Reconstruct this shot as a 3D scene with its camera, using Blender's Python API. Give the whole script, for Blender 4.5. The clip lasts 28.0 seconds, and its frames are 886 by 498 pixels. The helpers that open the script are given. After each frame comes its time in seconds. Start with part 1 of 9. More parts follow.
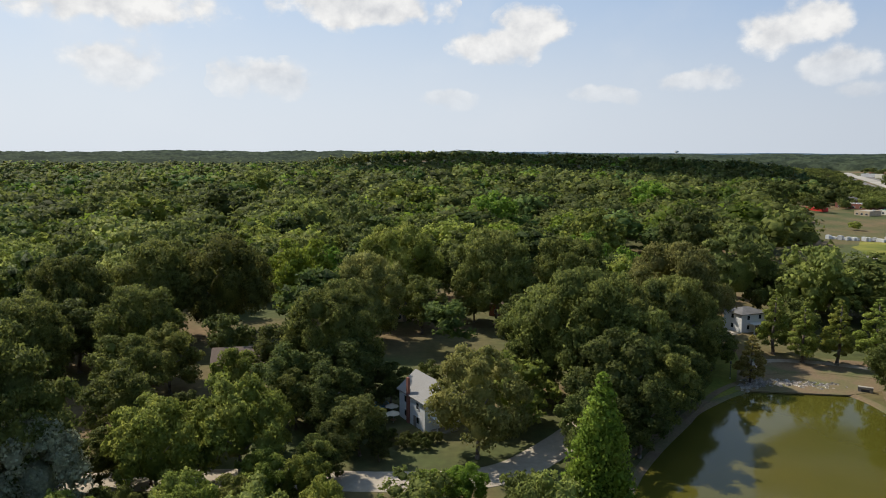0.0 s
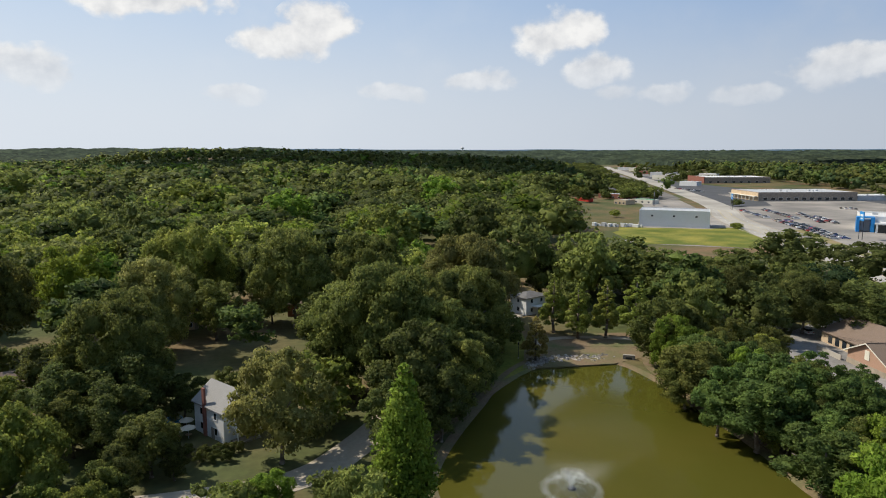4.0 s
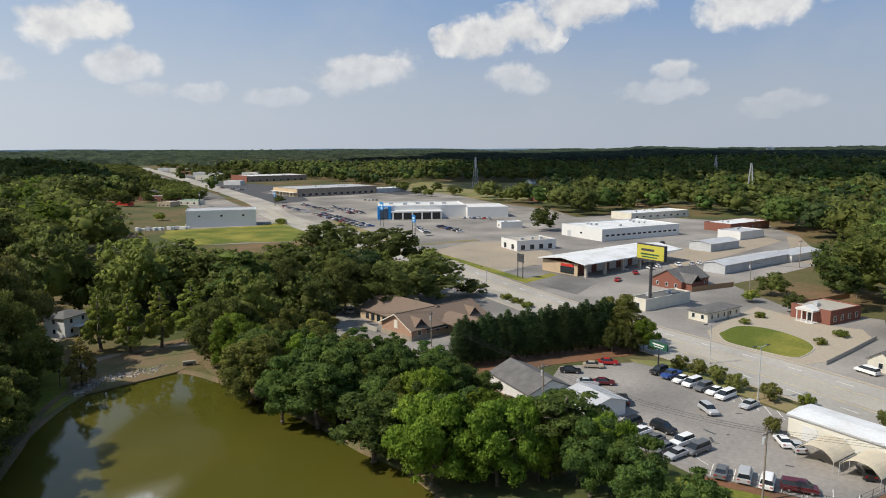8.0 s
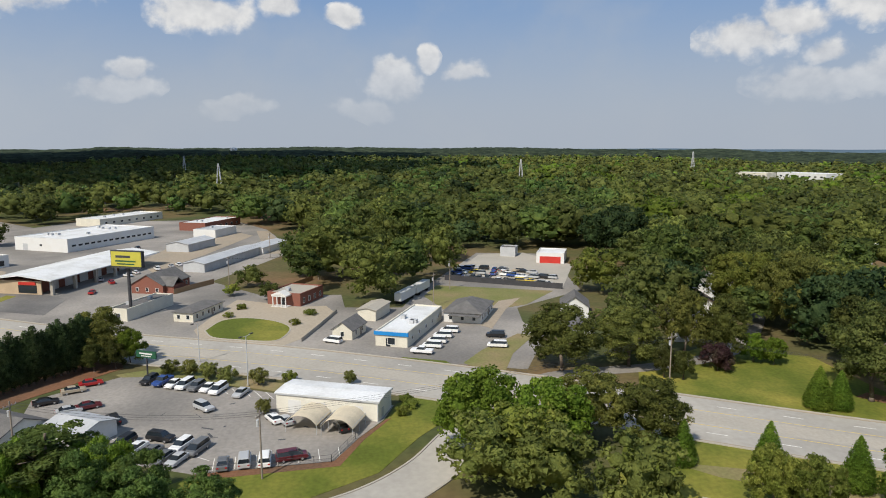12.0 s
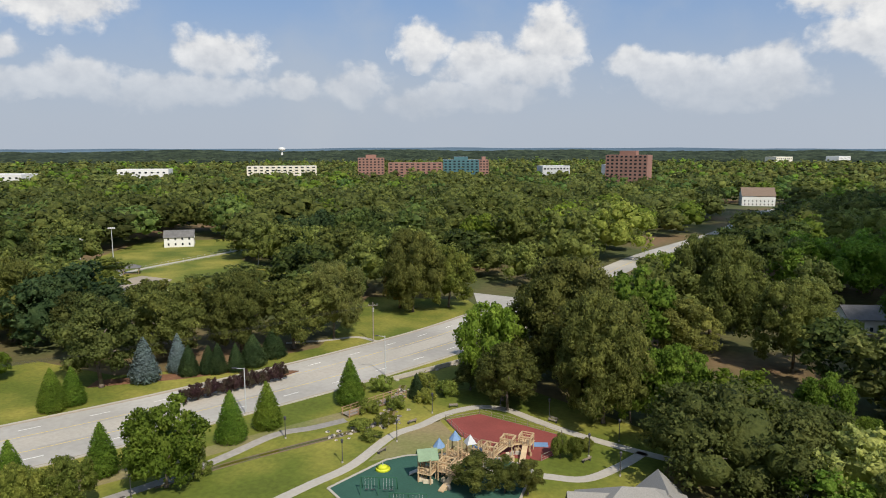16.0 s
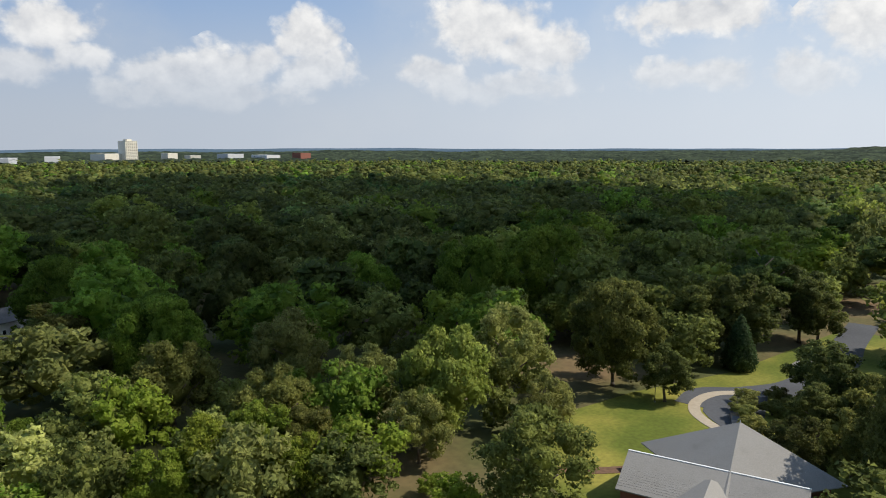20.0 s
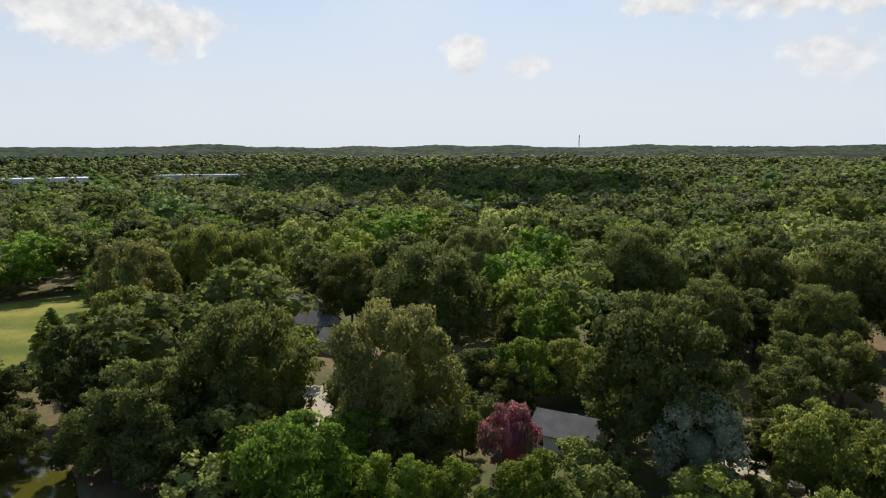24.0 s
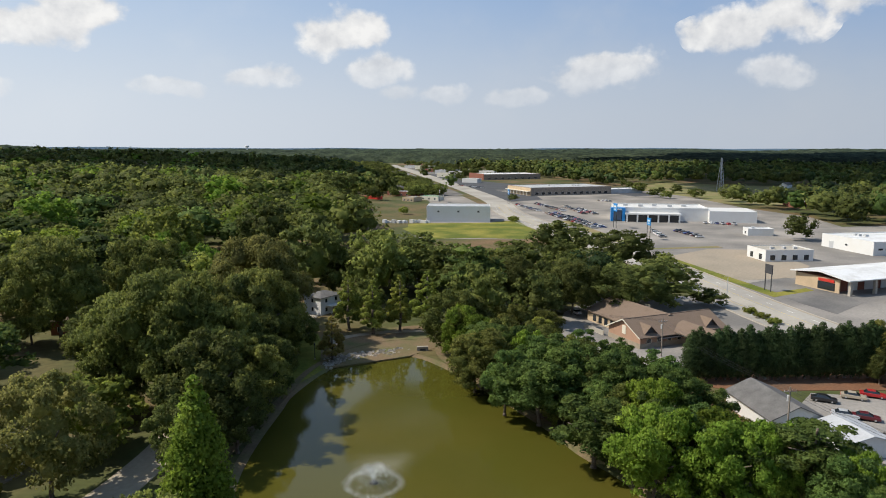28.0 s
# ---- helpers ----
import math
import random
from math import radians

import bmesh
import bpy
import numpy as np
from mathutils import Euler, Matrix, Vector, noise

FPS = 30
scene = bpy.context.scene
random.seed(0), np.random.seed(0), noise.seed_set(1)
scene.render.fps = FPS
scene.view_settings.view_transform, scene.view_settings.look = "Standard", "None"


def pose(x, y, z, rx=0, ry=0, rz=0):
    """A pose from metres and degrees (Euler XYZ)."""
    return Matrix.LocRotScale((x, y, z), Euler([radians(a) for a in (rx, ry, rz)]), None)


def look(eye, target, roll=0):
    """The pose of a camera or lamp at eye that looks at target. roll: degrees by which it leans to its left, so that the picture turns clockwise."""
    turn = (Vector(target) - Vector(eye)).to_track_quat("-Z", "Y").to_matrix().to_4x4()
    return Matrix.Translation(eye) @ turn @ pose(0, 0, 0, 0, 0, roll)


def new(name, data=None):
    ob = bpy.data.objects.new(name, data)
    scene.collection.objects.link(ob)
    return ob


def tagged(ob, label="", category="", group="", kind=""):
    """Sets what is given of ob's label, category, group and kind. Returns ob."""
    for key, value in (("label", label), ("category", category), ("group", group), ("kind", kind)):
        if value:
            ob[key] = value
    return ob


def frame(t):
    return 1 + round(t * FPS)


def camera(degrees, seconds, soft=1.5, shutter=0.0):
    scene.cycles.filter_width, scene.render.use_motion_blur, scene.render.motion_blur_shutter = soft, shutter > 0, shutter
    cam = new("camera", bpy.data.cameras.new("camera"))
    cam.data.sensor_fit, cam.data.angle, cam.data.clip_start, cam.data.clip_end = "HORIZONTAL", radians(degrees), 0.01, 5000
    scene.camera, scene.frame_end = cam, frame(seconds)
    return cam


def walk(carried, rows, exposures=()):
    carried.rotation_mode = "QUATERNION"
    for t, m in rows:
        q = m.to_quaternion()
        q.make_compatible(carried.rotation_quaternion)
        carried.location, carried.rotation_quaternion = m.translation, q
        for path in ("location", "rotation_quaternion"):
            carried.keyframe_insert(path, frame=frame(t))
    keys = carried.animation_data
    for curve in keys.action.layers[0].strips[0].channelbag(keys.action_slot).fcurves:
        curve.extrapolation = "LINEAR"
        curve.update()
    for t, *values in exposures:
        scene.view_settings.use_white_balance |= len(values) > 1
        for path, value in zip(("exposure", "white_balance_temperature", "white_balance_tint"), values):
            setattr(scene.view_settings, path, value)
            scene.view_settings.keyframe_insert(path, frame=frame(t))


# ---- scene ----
import itertools

# ---- camera: a drone that turns where it hovers, 50 m over the park ----
EYE = 50.0
cam = camera(65.65, 28.0, soft=1.0)
TURNS = [
    (0.0, 0.00, -8.06, -0.06),
    (0.5, -1.92, -8.10, -0.05),
    (1.0, -3.84, -8.14, -0.04),
    (1.5, -5.78, -8.19, -0.03),
    (2.0, -7.74, -8.22, 0.00),
    (2.5, -10.10, -8.26, 0.04),
    (4.5, -20.81, -8.34, 0.07),
    (5.0, -25.85, -8.36, 0.09),
    (5.5, -30.87, -8.35, 0.10),
    (6.0, -35.92, -8.35, 0.09),
    (6.5, -40.73, -8.36, 0.11),
    (7.0, -45.00, -8.39, 0.11),
    (7.5, -49.35, -8.41, 0.15),
    (8.0, -53.62, -8.40, 0.12),
    (8.5, -58.08, -8.43, 0.09),
    (9.0, -62.60, -8.46, 0.06),
    (9.5, -67.17, -8.45, 0.06),
    (10.0, -71.73, -8.44, 0.05),
    (10.5, -76.69, -8.41, 0.05),
    (11.0, -82.14, -8.41, 0.04),
    (11.5, -88.49, -8.42, 0.07),
    (12.0, -95.67, -8.41, 0.09),
    (12.5, -103.01, -8.42, 0.09),
    (14.5, -133.30, -8.45, 0.10),
    (15.0, -140.94, -8.48, 0.09),
    (15.5, -148.54, -8.51, 0.09),
    (16.0, -156.16, -8.52, 0.07),
    (16.5, -163.81, -8.50, 0.05),
    (17.0, -171.48, -8.50, 0.05),
    (17.5, -179.27, -8.49, 0.06),
    (18.0, -187.04, -8.52, 0.06),
    (18.5, -195.02, -8.50, 0.08),
    (19.0, -203.70, -8.54, 0.09),
    (19.5, -212.86, -8.50, 0.08),
    (20.0, -222.21, -8.48, 0.09),
    (20.5, -231.75, -8.50, 0.11),
    (22.5, -272.60, -8.56, 0.12),
    (23.0, -283.89, -8.55, 0.16),
    (23.5, -295.11, -8.49, 0.13),
    (24.0, -306.30, -8.47, 0.10),
    (24.5, -317.82, -8.47, 0.13),
    (25.0, -329.43, -8.43, 0.11),
    (25.5, -341.28, -8.41, 0.08),
    (26.0, -352.29, -8.39, 0.04),
    (26.5, -364.24, -8.40, 0.01),
    (27.0, -376.24, -8.43, 0.00),
    (27.5, -386.75, -8.45, -0.04),
    (28.0, -394.37, -8.44, -0.06),
]
EXPOSURES = [(0.0, 0.0), (5.0, 0.0), (7.0, -0.06), (8.0, -0.13), (9.0, -0.18), (12.0, -0.17), (15.0, -0.06), (17.0, 0.0), (20.0, 0.02), (23.0, 0.0), (28.0, 0.0)]
walk(cam, [(t, pose(0, 0, EYE, 90 + pitch, roll, yaw)) for t, yaw, pitch, roll in TURNS], EXPOSURES)

# ---- world: hazy summer sky with fair-weather clouds, and the sun ----
SUN_AZ, SUN_EL = 308.0, 47.0      # degrees clockwise from +y, degrees up


def link(tree, a, b):
    tree.links.new(a, b)


def build_world():
    w = bpy.data.worlds.new("sky")
    scene.world = w
    w.use_nodes = True
    t = w.node_tree
    t.nodes.clear()

    def node(kind, **props):
        n = t.nodes.new(kind)
        if "sky_type" in props:
            n.sky_type = props["sky_type"]
        if "operation" in props:
            n.operation = props["operation"]
        if "use_clamp" in props:
            n.use_clamp = props["use_clamp"]
        if "vector_type" in props:
            n.vector_type = props["vector_type"]
        if "interpolation_type" in props:
            n.interpolation_type = props["interpolation_type"]
        if "data_type" in props:
            n.data_type = props["data_type"]
        if "gradient_type" in props:
            n.gradient_type = props["gradient_type"]
        if "feature" in props:
            n.feature = props["feature"]
        if "normalize" in props:
            n.normalize = props["normalize"]
        return n

    def maths(op, a, b=None, clamp=False):
        n = node("ShaderNodeMath", operation=op, use_clamp=clamp)
        for i, v in enumerate((a, b)):
            if v is None:
                continue
            if isinstance(v, (int, float)):
                n.inputs[i].default_value = v
            else:
                link(t, v, n.inputs[i])
        return n.outputs[0]

    def mix(fac, a, b):
        n = node("ShaderNodeMix", data_type="RGBA")
        for sock, v in ((n.inputs["Factor"], fac), (n.inputs[6], a), (n.inputs[7], b)):
            if isinstance(v, (int, float)):
                sock.default_value = v
            elif isinstance(v, tuple):
                sock.default_value = (*v, 1)
            else:
                link(t, v, sock)
        return n.outputs[2]

    sky = node("ShaderNodeTexSky", sky_type="NISHITA")
    sky.sun_disc = False
    sky.sun_elevation, sky.sun_rotation = radians(SUN_EL), radians(SUN_AZ)
    sky.air_density, sky.dust_density, sky.ozone_density = 1.0, 2.0, 1.0
    co = node("ShaderNodeTexCoord").outputs["Generated"]
    sep = node("ShaderNodeSeparateXYZ")
    link(t, co, sep.inputs[0])
    z = sep.outputs[2]

    def fbm(scale, detail, offset=(0, 0, 0), rough=0.55):
        m = node("ShaderNodeMapping", vector_type="POINT")
        m.inputs["Location"].default_value = offset
        m.inputs["Scale"].default_value = (1, 1, 1.25)
        link(t, co, m.inputs[0])
        n = node("ShaderNodeTexNoise")
        n.inputs["Scale"].default_value, n.inputs["Detail"].default_value = scale, detail
        n.inputs["Roughness"].default_value = rough
        link(t, m.outputs[0], n.inputs["Vector"])
        return n

    warp = fbm(9, 3)
    off = node("ShaderNodeVectorMath", operation="SUBTRACT")
    link(t, warp.outputs["Color"], off.inputs[0])
    off.inputs[1].default_value = (0.5, 0.5, 0.5)
    sc = node("ShaderNodeVectorMath", operation="SCALE")
    link(t, off.outputs[0], sc.inputs[0])
    sc.inputs["Scale"].default_value = 0.055
    bent = node("ShaderNodeVectorMath", operation="ADD")
    link(t, co, bent.inputs[0])
    link(t, sc.outputs[0], bent.inputs[1])

    def lobes(rows):
        best = 0.0
        for az, el, wide, high in rows:
            a, e = radians(az), radians(el)
            m = node("ShaderNodeMapping", vector_type="TEXTURE")
            m.inputs["Location"].default_value = (math.cos(e) * math.sin(a), math.cos(e) * math.cos(a), math.sin(e))
            m.inputs["Rotation"].default_value = (0, 0, -a)
            m.inputs["Scale"].default_value = (radians(wide), 0.6, radians(high))
            link(t, bent.outputs[0], m.inputs[0])
            g = node("ShaderNodeTexGradient", gradient_type="SPHERICAL")
            link(t, m.outputs[0], g.inputs[0])
            best = g.outputs["Fac"] if best == 0.0 else maths("MAXIMUM", best, g.outputs["Fac"])
        return best

    field = lobes(CLOUDS_A + CLOUDS_B + CLOUDS_C + CLOUDS_D)
    grain = fbm(26, 7, rough=0.6).outputs["Fac"]
    lit = fbm(26, 7, (0.006, -0.004, -0.020), rough=0.6).outputs["Fac"]
    puffs = node("ShaderNodeTexVoronoi", feature="F1", normalize=True)
    puffs.inputs["Scale"].default_value, puffs.inputs["Detail"].default_value, puffs.inputs["Roughness"].default_value = 15.0, 3.0, 0.55
    link(t, bent.outputs[0], puffs.inputs["Vector"])
    heap = maths("SUBTRACT", 0.37, puffs.outputs["Distance"])
    body = maths("ADD", field, maths("ADD", maths("MULTIPLY", heap, 1.5), maths("MULTIPLY", maths("SUBTRACT", grain, 0.5), 1.1)))
    ramp = node("ShaderNodeMapRange", interpolation_type="SMOOTHSTEP")
    link(t, body, ramp.inputs["Value"])
    ramp.inputs["From Min"].default_value, ramp.inputs["From Max"].default_value = 0.16, 0.62
    alpha = maths("MULTIPLY", ramp.outputs["Result"], maths("GREATER_THAN", field, 0.001))
    # thin high veil
    veil = fbm(5, 6, (3, 1, 0)).outputs["Fac"]
    vr = node("ShaderNodeMapRange", interpolation_type="SMOOTHSTEP")
    link(t, veil, vr.inputs["Value"])
    vr.inputs["From Min"].default_value, vr.inputs["From Max"].default_value = 0.45, 0.75
    vr.inputs["To Max"].default_value = 0.35
    # shade within a cloud: lit on the sunward side, greyer in the thick base
    above = node("ShaderNodeTexVoronoi", feature="F1", normalize=True)
    above.inputs["Scale"].default_value, above.inputs["Detail"].default_value, above.inputs["Roughness"].default_value = 15.0, 3.0, 0.55
    lifted = node("ShaderNodeVectorMath", operation="ADD")
    link(t, bent.outputs[0], lifted.inputs[0])
    lifted.inputs[1].default_value = (-0.008, 0.006, 0.016)
    link(t, lifted.outputs[0], above.inputs["Vector"])
    relief = maths("ADD", maths("ADD", maths("MULTIPLY", maths("SUBTRACT", grain, lit), 1.2), maths("MULTIPLY", maths("SUBTRACT", above.outputs["Distance"], puffs.outputs["Distance"]), 1.6)), 0.66, True)
    # haze gathers towards the horizon, whiter towards the sun
    low = node("ShaderNodeMapRange", interpolation_type="SMOOTHERSTEP")
    link(t, z, low.inputs["Value"])
    low.inputs["From Min"].default_value, low.inputs["From Max"].default_value = -0.02, 0.30
    low.inputs["To Min"].default_value, low.inputs["To Max"].default_value = 0.82, 0.0
    sunward = node("ShaderNodeVectorMath", operation="DOT_PRODUCT")
    link(t, co, sunward.inputs[0])
    sunward.inputs[1].default_value = (math.sin(radians(SUN_AZ)), math.cos(radians(SUN_AZ)), 0.0)
    towards = node("ShaderNodeMapRange", interpolation_type="SMOOTHSTEP")
    link(t, sunward.outputs["Value"], towards.inputs["Value"])
    towards.inputs["From Min"].default_value, towards.inputs["From Max"].default_value = -0.7, 1.0
    haze = mix(towards.outputs["Result"], HAZE_AWAY, HAZE_SUN)
    # a clear-sky tone that stays moderate round the sun
    blue = mix(towards.outputs["Result"], BLUE_AWAY, BLUE_SUN)
    clear = mix(0.3, blue, sky.outputs[0])
    clear = mix(vr.outputs["Result"], clear, haze)
    hazy = mix(low.outputs["Result"], clear, haze)
    cloud = mix(relief, CLOUD_DARK, CLOUD_LIT)
    fade = node("ShaderNodeMapRange", interpolation_type="SMOOTHSTEP")
    link(t, z, fade.inputs["Value"])
    fade.inputs["From Min"].default_value, fade.inputs["From Max"].default_value = 0.02, 0.16
    fade.inputs["To Min"].default_value, fade.inputs["To Max"].default_value = 0.08, 0.95
    final = mix(maths("MULTIPLY", alpha, fade.outputs["Result"]), hazy, cloud)
    bg = node("ShaderNodeBackground")
    bg.inputs["Strength"].default_value = 0.1
    link(t, final, bg.inputs["Color"])
    out = node("ShaderNodeOutputWorld")
    link(t, bg.outputs[0], out.inputs[0])


# clouds: heading, height over the horizon, half width, half height, in degrees
CLOUDS_A = [
    (335, 10.8, 11, 2.2), (352.5, 11.3, 9, 1.9), (335, 6.7, 4.5, 2.2), (346, 5.6, 5, 1.8), (4.6, 8.2, 4.6, 1.6), (7.4, 9.8, 3.2, 2.2),
    (19.6, 5.3, 4, 1.3), (25, 8.5, 3.2, 1.8), (27.3, 9.3, 3.0, 2.0), (29.1, 6.0, 3.6, 1.6), (30.6, 4.3, 2.4, 1.2), (0.5, 4.3, 3, 0.9), (13, 4.4, 3, 0.9),
]
CLOUDS_B = [
    (34.6, 4.2, 3, 1.1), (47, 5.7, 5.5, 1.8), (40.5, 3.9, 3.4, 1.0), (56.8, 8.5, 4.5, 1.9), (60, 9.3, 4.0, 2.0), (65.4, 11.0, 5.5, 1.8), (59.7, 5.4, 3.2, 1.7),
    (70.7, 4.5, 4.2, 1.2), (77.2, 10.0, 5, 2.0), (83, 10.6, 1.8, 1.3), (88, 10.2, 1.6, 1.1), (71.8, 5.9, 2.2, 1.1), (91.4, 5.5, 3.6, 2.2), (97.8, 6.2, 1.9, 1.2),
    (94.6, 7.3, 1.3, 1.1), (89, 3.2, 3.4, 1.0), (79.3, 3.2, 3.4, 1.0),
]
CLOUDS_C = [
    (118.7, 7.9, 4.2, 1.7), (128.3, 10.2, 5.0, 2.6), (121.9, 9.1, 3.6, 1.5), (124.3, 7.1, 2.0, 1.2), (123.4, 4.8, 5.0, 1.9), (129.0, 4.9, 3.6, 2.2),
    (138.9, 7.0, 5.0, 2.6), (144.9, 5.0, 2.6, 1.6), (149.4, 4.9, 3.6, 2.2), (154.6, 8.0, 3.4, 1.9), (159.3, 6.6, 4.6, 2.5), (164.8, 8.4, 3.2, 3.2),
    (163.8, 5.8, 4.6, 2.5), (172.1, 6.0, 3.4, 2.0), (134.8, 4.1, 9.0, 1.9), (157.4, 3.9, 10.0, 1.8), (178, 4.6, 9, 2.2), (174.4, 6.0, 3.6, 2.0), (180.9, 6.0, 3.2, 2.0),
    (187.6, 10.2, 6.5, 2.2), (186.6, 7.4, 3.4, 1.8), (190, 6.0, 4.2, 1.8),
]
CLOUDS_D = [
    (193.4, 8.6, 5.0, 1.9), (195.0, 6.4, 3.0, 1.5), (201.0, 5.5, 4.6, 2.1), (206.4, 6.5, 4.6, 2.3), (211.4, 8.3, 3.4, 3.0), (212.5, 6.0, 4.6, 2.4),
    (225.7, 9.4, 6.1, 3.6), (229.7, 8.0, 4.2, 2.8), (221.1, 5.9, 3.6, 1.6), (227.5, 4.8, 8.0, 1.9), (204, 4.2, 10, 1.8), (241.7, 9.6, 7.2, 2.2), (241.5, 5.4, 5.0, 2.0),
    (249.8, 5.2, 3.6, 2.2), (255.6, 8.8, 7.2, 3.9), (260.7, 6.7, 4.2, 1.7), (275.6, 10.5, 6.1, 1.8), (282.3, 9.2, 8.3, 3.1), (279.2, 8.4, 3.6, 2.2),
    (307.9, 7.0, 2.0, 1.8), (313.4, 6.3, 2.4, 1.1), (322.9, 10.5, 3.6, 1.2),
]
HAZE_AWAY, HAZE_SUN = (5.0, 5.4, 5.9), (7.5, 8.0, 8.6)
BLUE_AWAY, BLUE_SUN = (1.85, 3.6, 6.9), (5.3, 6.8, 8.9)
CLOUD_DARK, CLOUD_LIT = (5.3, 5.5, 5.9), (9.3, 9.2, 9.0)
build_world()

sun_data = bpy.data.lights.new("sun", "SUN")
sun_data.energy, sun_data.angle, sun_data.color = 4.9, radians(0.55), (1.0, 0.93, 0.82)
sun = new("sun", sun_data)
a_, e_ = radians(SUN_AZ), radians(SUN_EL)
sun.matrix_world = look((0, 0, 300), (0 - math.sin(a_) * math.cos(e_), 0 - math.cos(a_) * math.cos(e_), 300 - math.sin(e_)))

# ---- materials ----
def material(name, base, rough=0.8, var=0.25, scale=1.0, fine=12.0, bump=0.0, metal=0.0, spec=0.3, second=None, spread=(0.4, 0.65), rand=0.0, coord="Object", translucent=0.0, island=0.0, tint=0.0):
    """A surface with its own colour, blotched at two scales; second: a colour that lies in patches; rand: spread between alike things."""
    m = bpy.data.materials.new(name)
    m.use_nodes = True
    t = m.node_tree
    bsdf = t.nodes["Principled BSDF"]
    bsdf.inputs["Roughness"].default_value, bsdf.inputs["Metallic"].default_value = rough, metal
    bsdf.inputs["Specular IOR Level"].default_value = spec
    co = t.nodes.new("ShaderNodeTexCoord").outputs[coord]

    def noise_at(s, detail):
        n = t.nodes.new("ShaderNodeTexNoise")
        n.inputs["Scale"].default_value, n.inputs["Detail"].default_value = s, detail
        link(t, co, n.inputs["Vector"])
        return n.outputs["Fac"]

    def mixed(fac, a, b, blend="MIX"):
        n = t.nodes.new("ShaderNodeMix")
        n.data_type, n.blend_type = "RGBA", blend
        for sock, v in ((n.inputs["Factor"], fac), (n.inputs[6], a), (n.inputs[7], b)):
            if isinstance(v, (int, float)):
                sock.default_value = v
            elif isinstance(v, tuple):
                sock.default_value = (*v, 1)
            else:
                link(t, v, sock)
        return n.outputs[2]

    def ranged(v, lo, hi, a, b):
        n = t.nodes.new("ShaderNodeMapRange")
        link(t, v, n.inputs["Value"])
        for k, x in (("From Min", lo), ("From Max", hi), ("To Min", a), ("To Max", b)):
            n.inputs[k].default_value = x
        return n.outputs["Result"]

    coarse, grain = noise_at(scale, 4), noise_at(fine, 3)
    col = tuple(base)
    if second:
        col = mixed(ranged(coarse, spread[0], spread[1], 0.0, 1.0), col, tuple(second))
    hsv = t.nodes.new("ShaderNodeHueSaturation")
    if isinstance(col, tuple):
        hsv.inputs["Color"].default_value = (*col, 1)
    else:
        link(t, col, hsv.inputs["Color"])
    value = t.nodes.new("ShaderNodeMath")
    value.operation = "MULTIPLY"
    link(t, ranged(coarse, 0.3, 0.7, 1 - var, 1 + var), value.inputs[0])
    link(t, ranged(grain, 0.3, 0.7, 1 - var * 0.7, 1 + var * 0.7), value.inputs[1])
    val = value.outputs[0]
    for amount, source in ((rand, "object"), (island, "island")):
        if amount:
            r = t.nodes.new("ShaderNodeObjectInfo").outputs["Random"] if source == "object" else t.nodes.new("ShaderNodeNewGeometry").outputs["Random Per Island"]
            v2 = t.nodes.new("ShaderNodeMath")
            v2.operation = "MULTIPLY"
            link(t, val, v2.inputs[0])
            link(t, ranged(r, 0.0, 1.0, 1 - amount, 1 + amount), v2.inputs[1])
            val = v2.outputs[0]
            if source == "object":
                h = t.nodes.new("ShaderNodeMath")
                h.operation = "FRACT"
                k = t.nodes.new("ShaderNodeMath")
                k.operation = "MULTIPLY"
                link(t, r, k.inputs[0])
                k.inputs[1].default_value = 7.13
                link(t, k.outputs[0], h.inputs[0])
                link(t, ranged(h.outputs[0], 0.0, 1.0, 0.5 - 0.09 * amount, 0.5 + 0.02 * amount), hsv.inputs["Hue"])
    if tint:
        at = t.nodes.new("ShaderNodeAttribute")
        at.attribute_name = "tint"
        v3 = t.nodes.new("ShaderNodeMath")
        v3.operation = "MULTIPLY"
        link(t, val, v3.inputs[0])
        link(t, ranged(at.outputs["Fac"], -1.0, 1.0, 1 - tint, 1 + tint), v3.inputs[1])
        val = v3.outputs[0]
    link(t, val, hsv.inputs["Value"])
    link(t, hsv.outputs[0], bsdf.inputs["Base Color"])
    if bump:
        b = t.nodes.new("ShaderNodeBump")
        b.inputs["Strength"].default_value, b.inputs["Distance"].default_value = bump, 0.05 if bump < 0.9 else 0.45
        link(t, grain, b.inputs["Height"])
        link(t, b.outputs[0], bsdf.inputs["Normal"])
    if translucent:
        tr = t.nodes.new("ShaderNodeBsdfTranslucent")
        link(t, hsv.outputs[0], tr.inputs["Color"])
        mx = t.nodes.new("ShaderNodeMixShader")
        mx.inputs[0].default_value = translucent
        link(t, bsdf.outputs[0], mx.inputs[1])
        link(t, tr.outputs[0], mx.inputs[2])
        link(t, mx.outputs[0], t.nodes["Material Output"].inputs["Surface"])
    return m


def leaf_mat(name, base, second):
    return material(name, base, 0.62, 0.22, 0.30, 2.4, 1.0, spec=0.14, second=second, rand=0.24, translucent=0.52, island=0.26, tint=0.30)


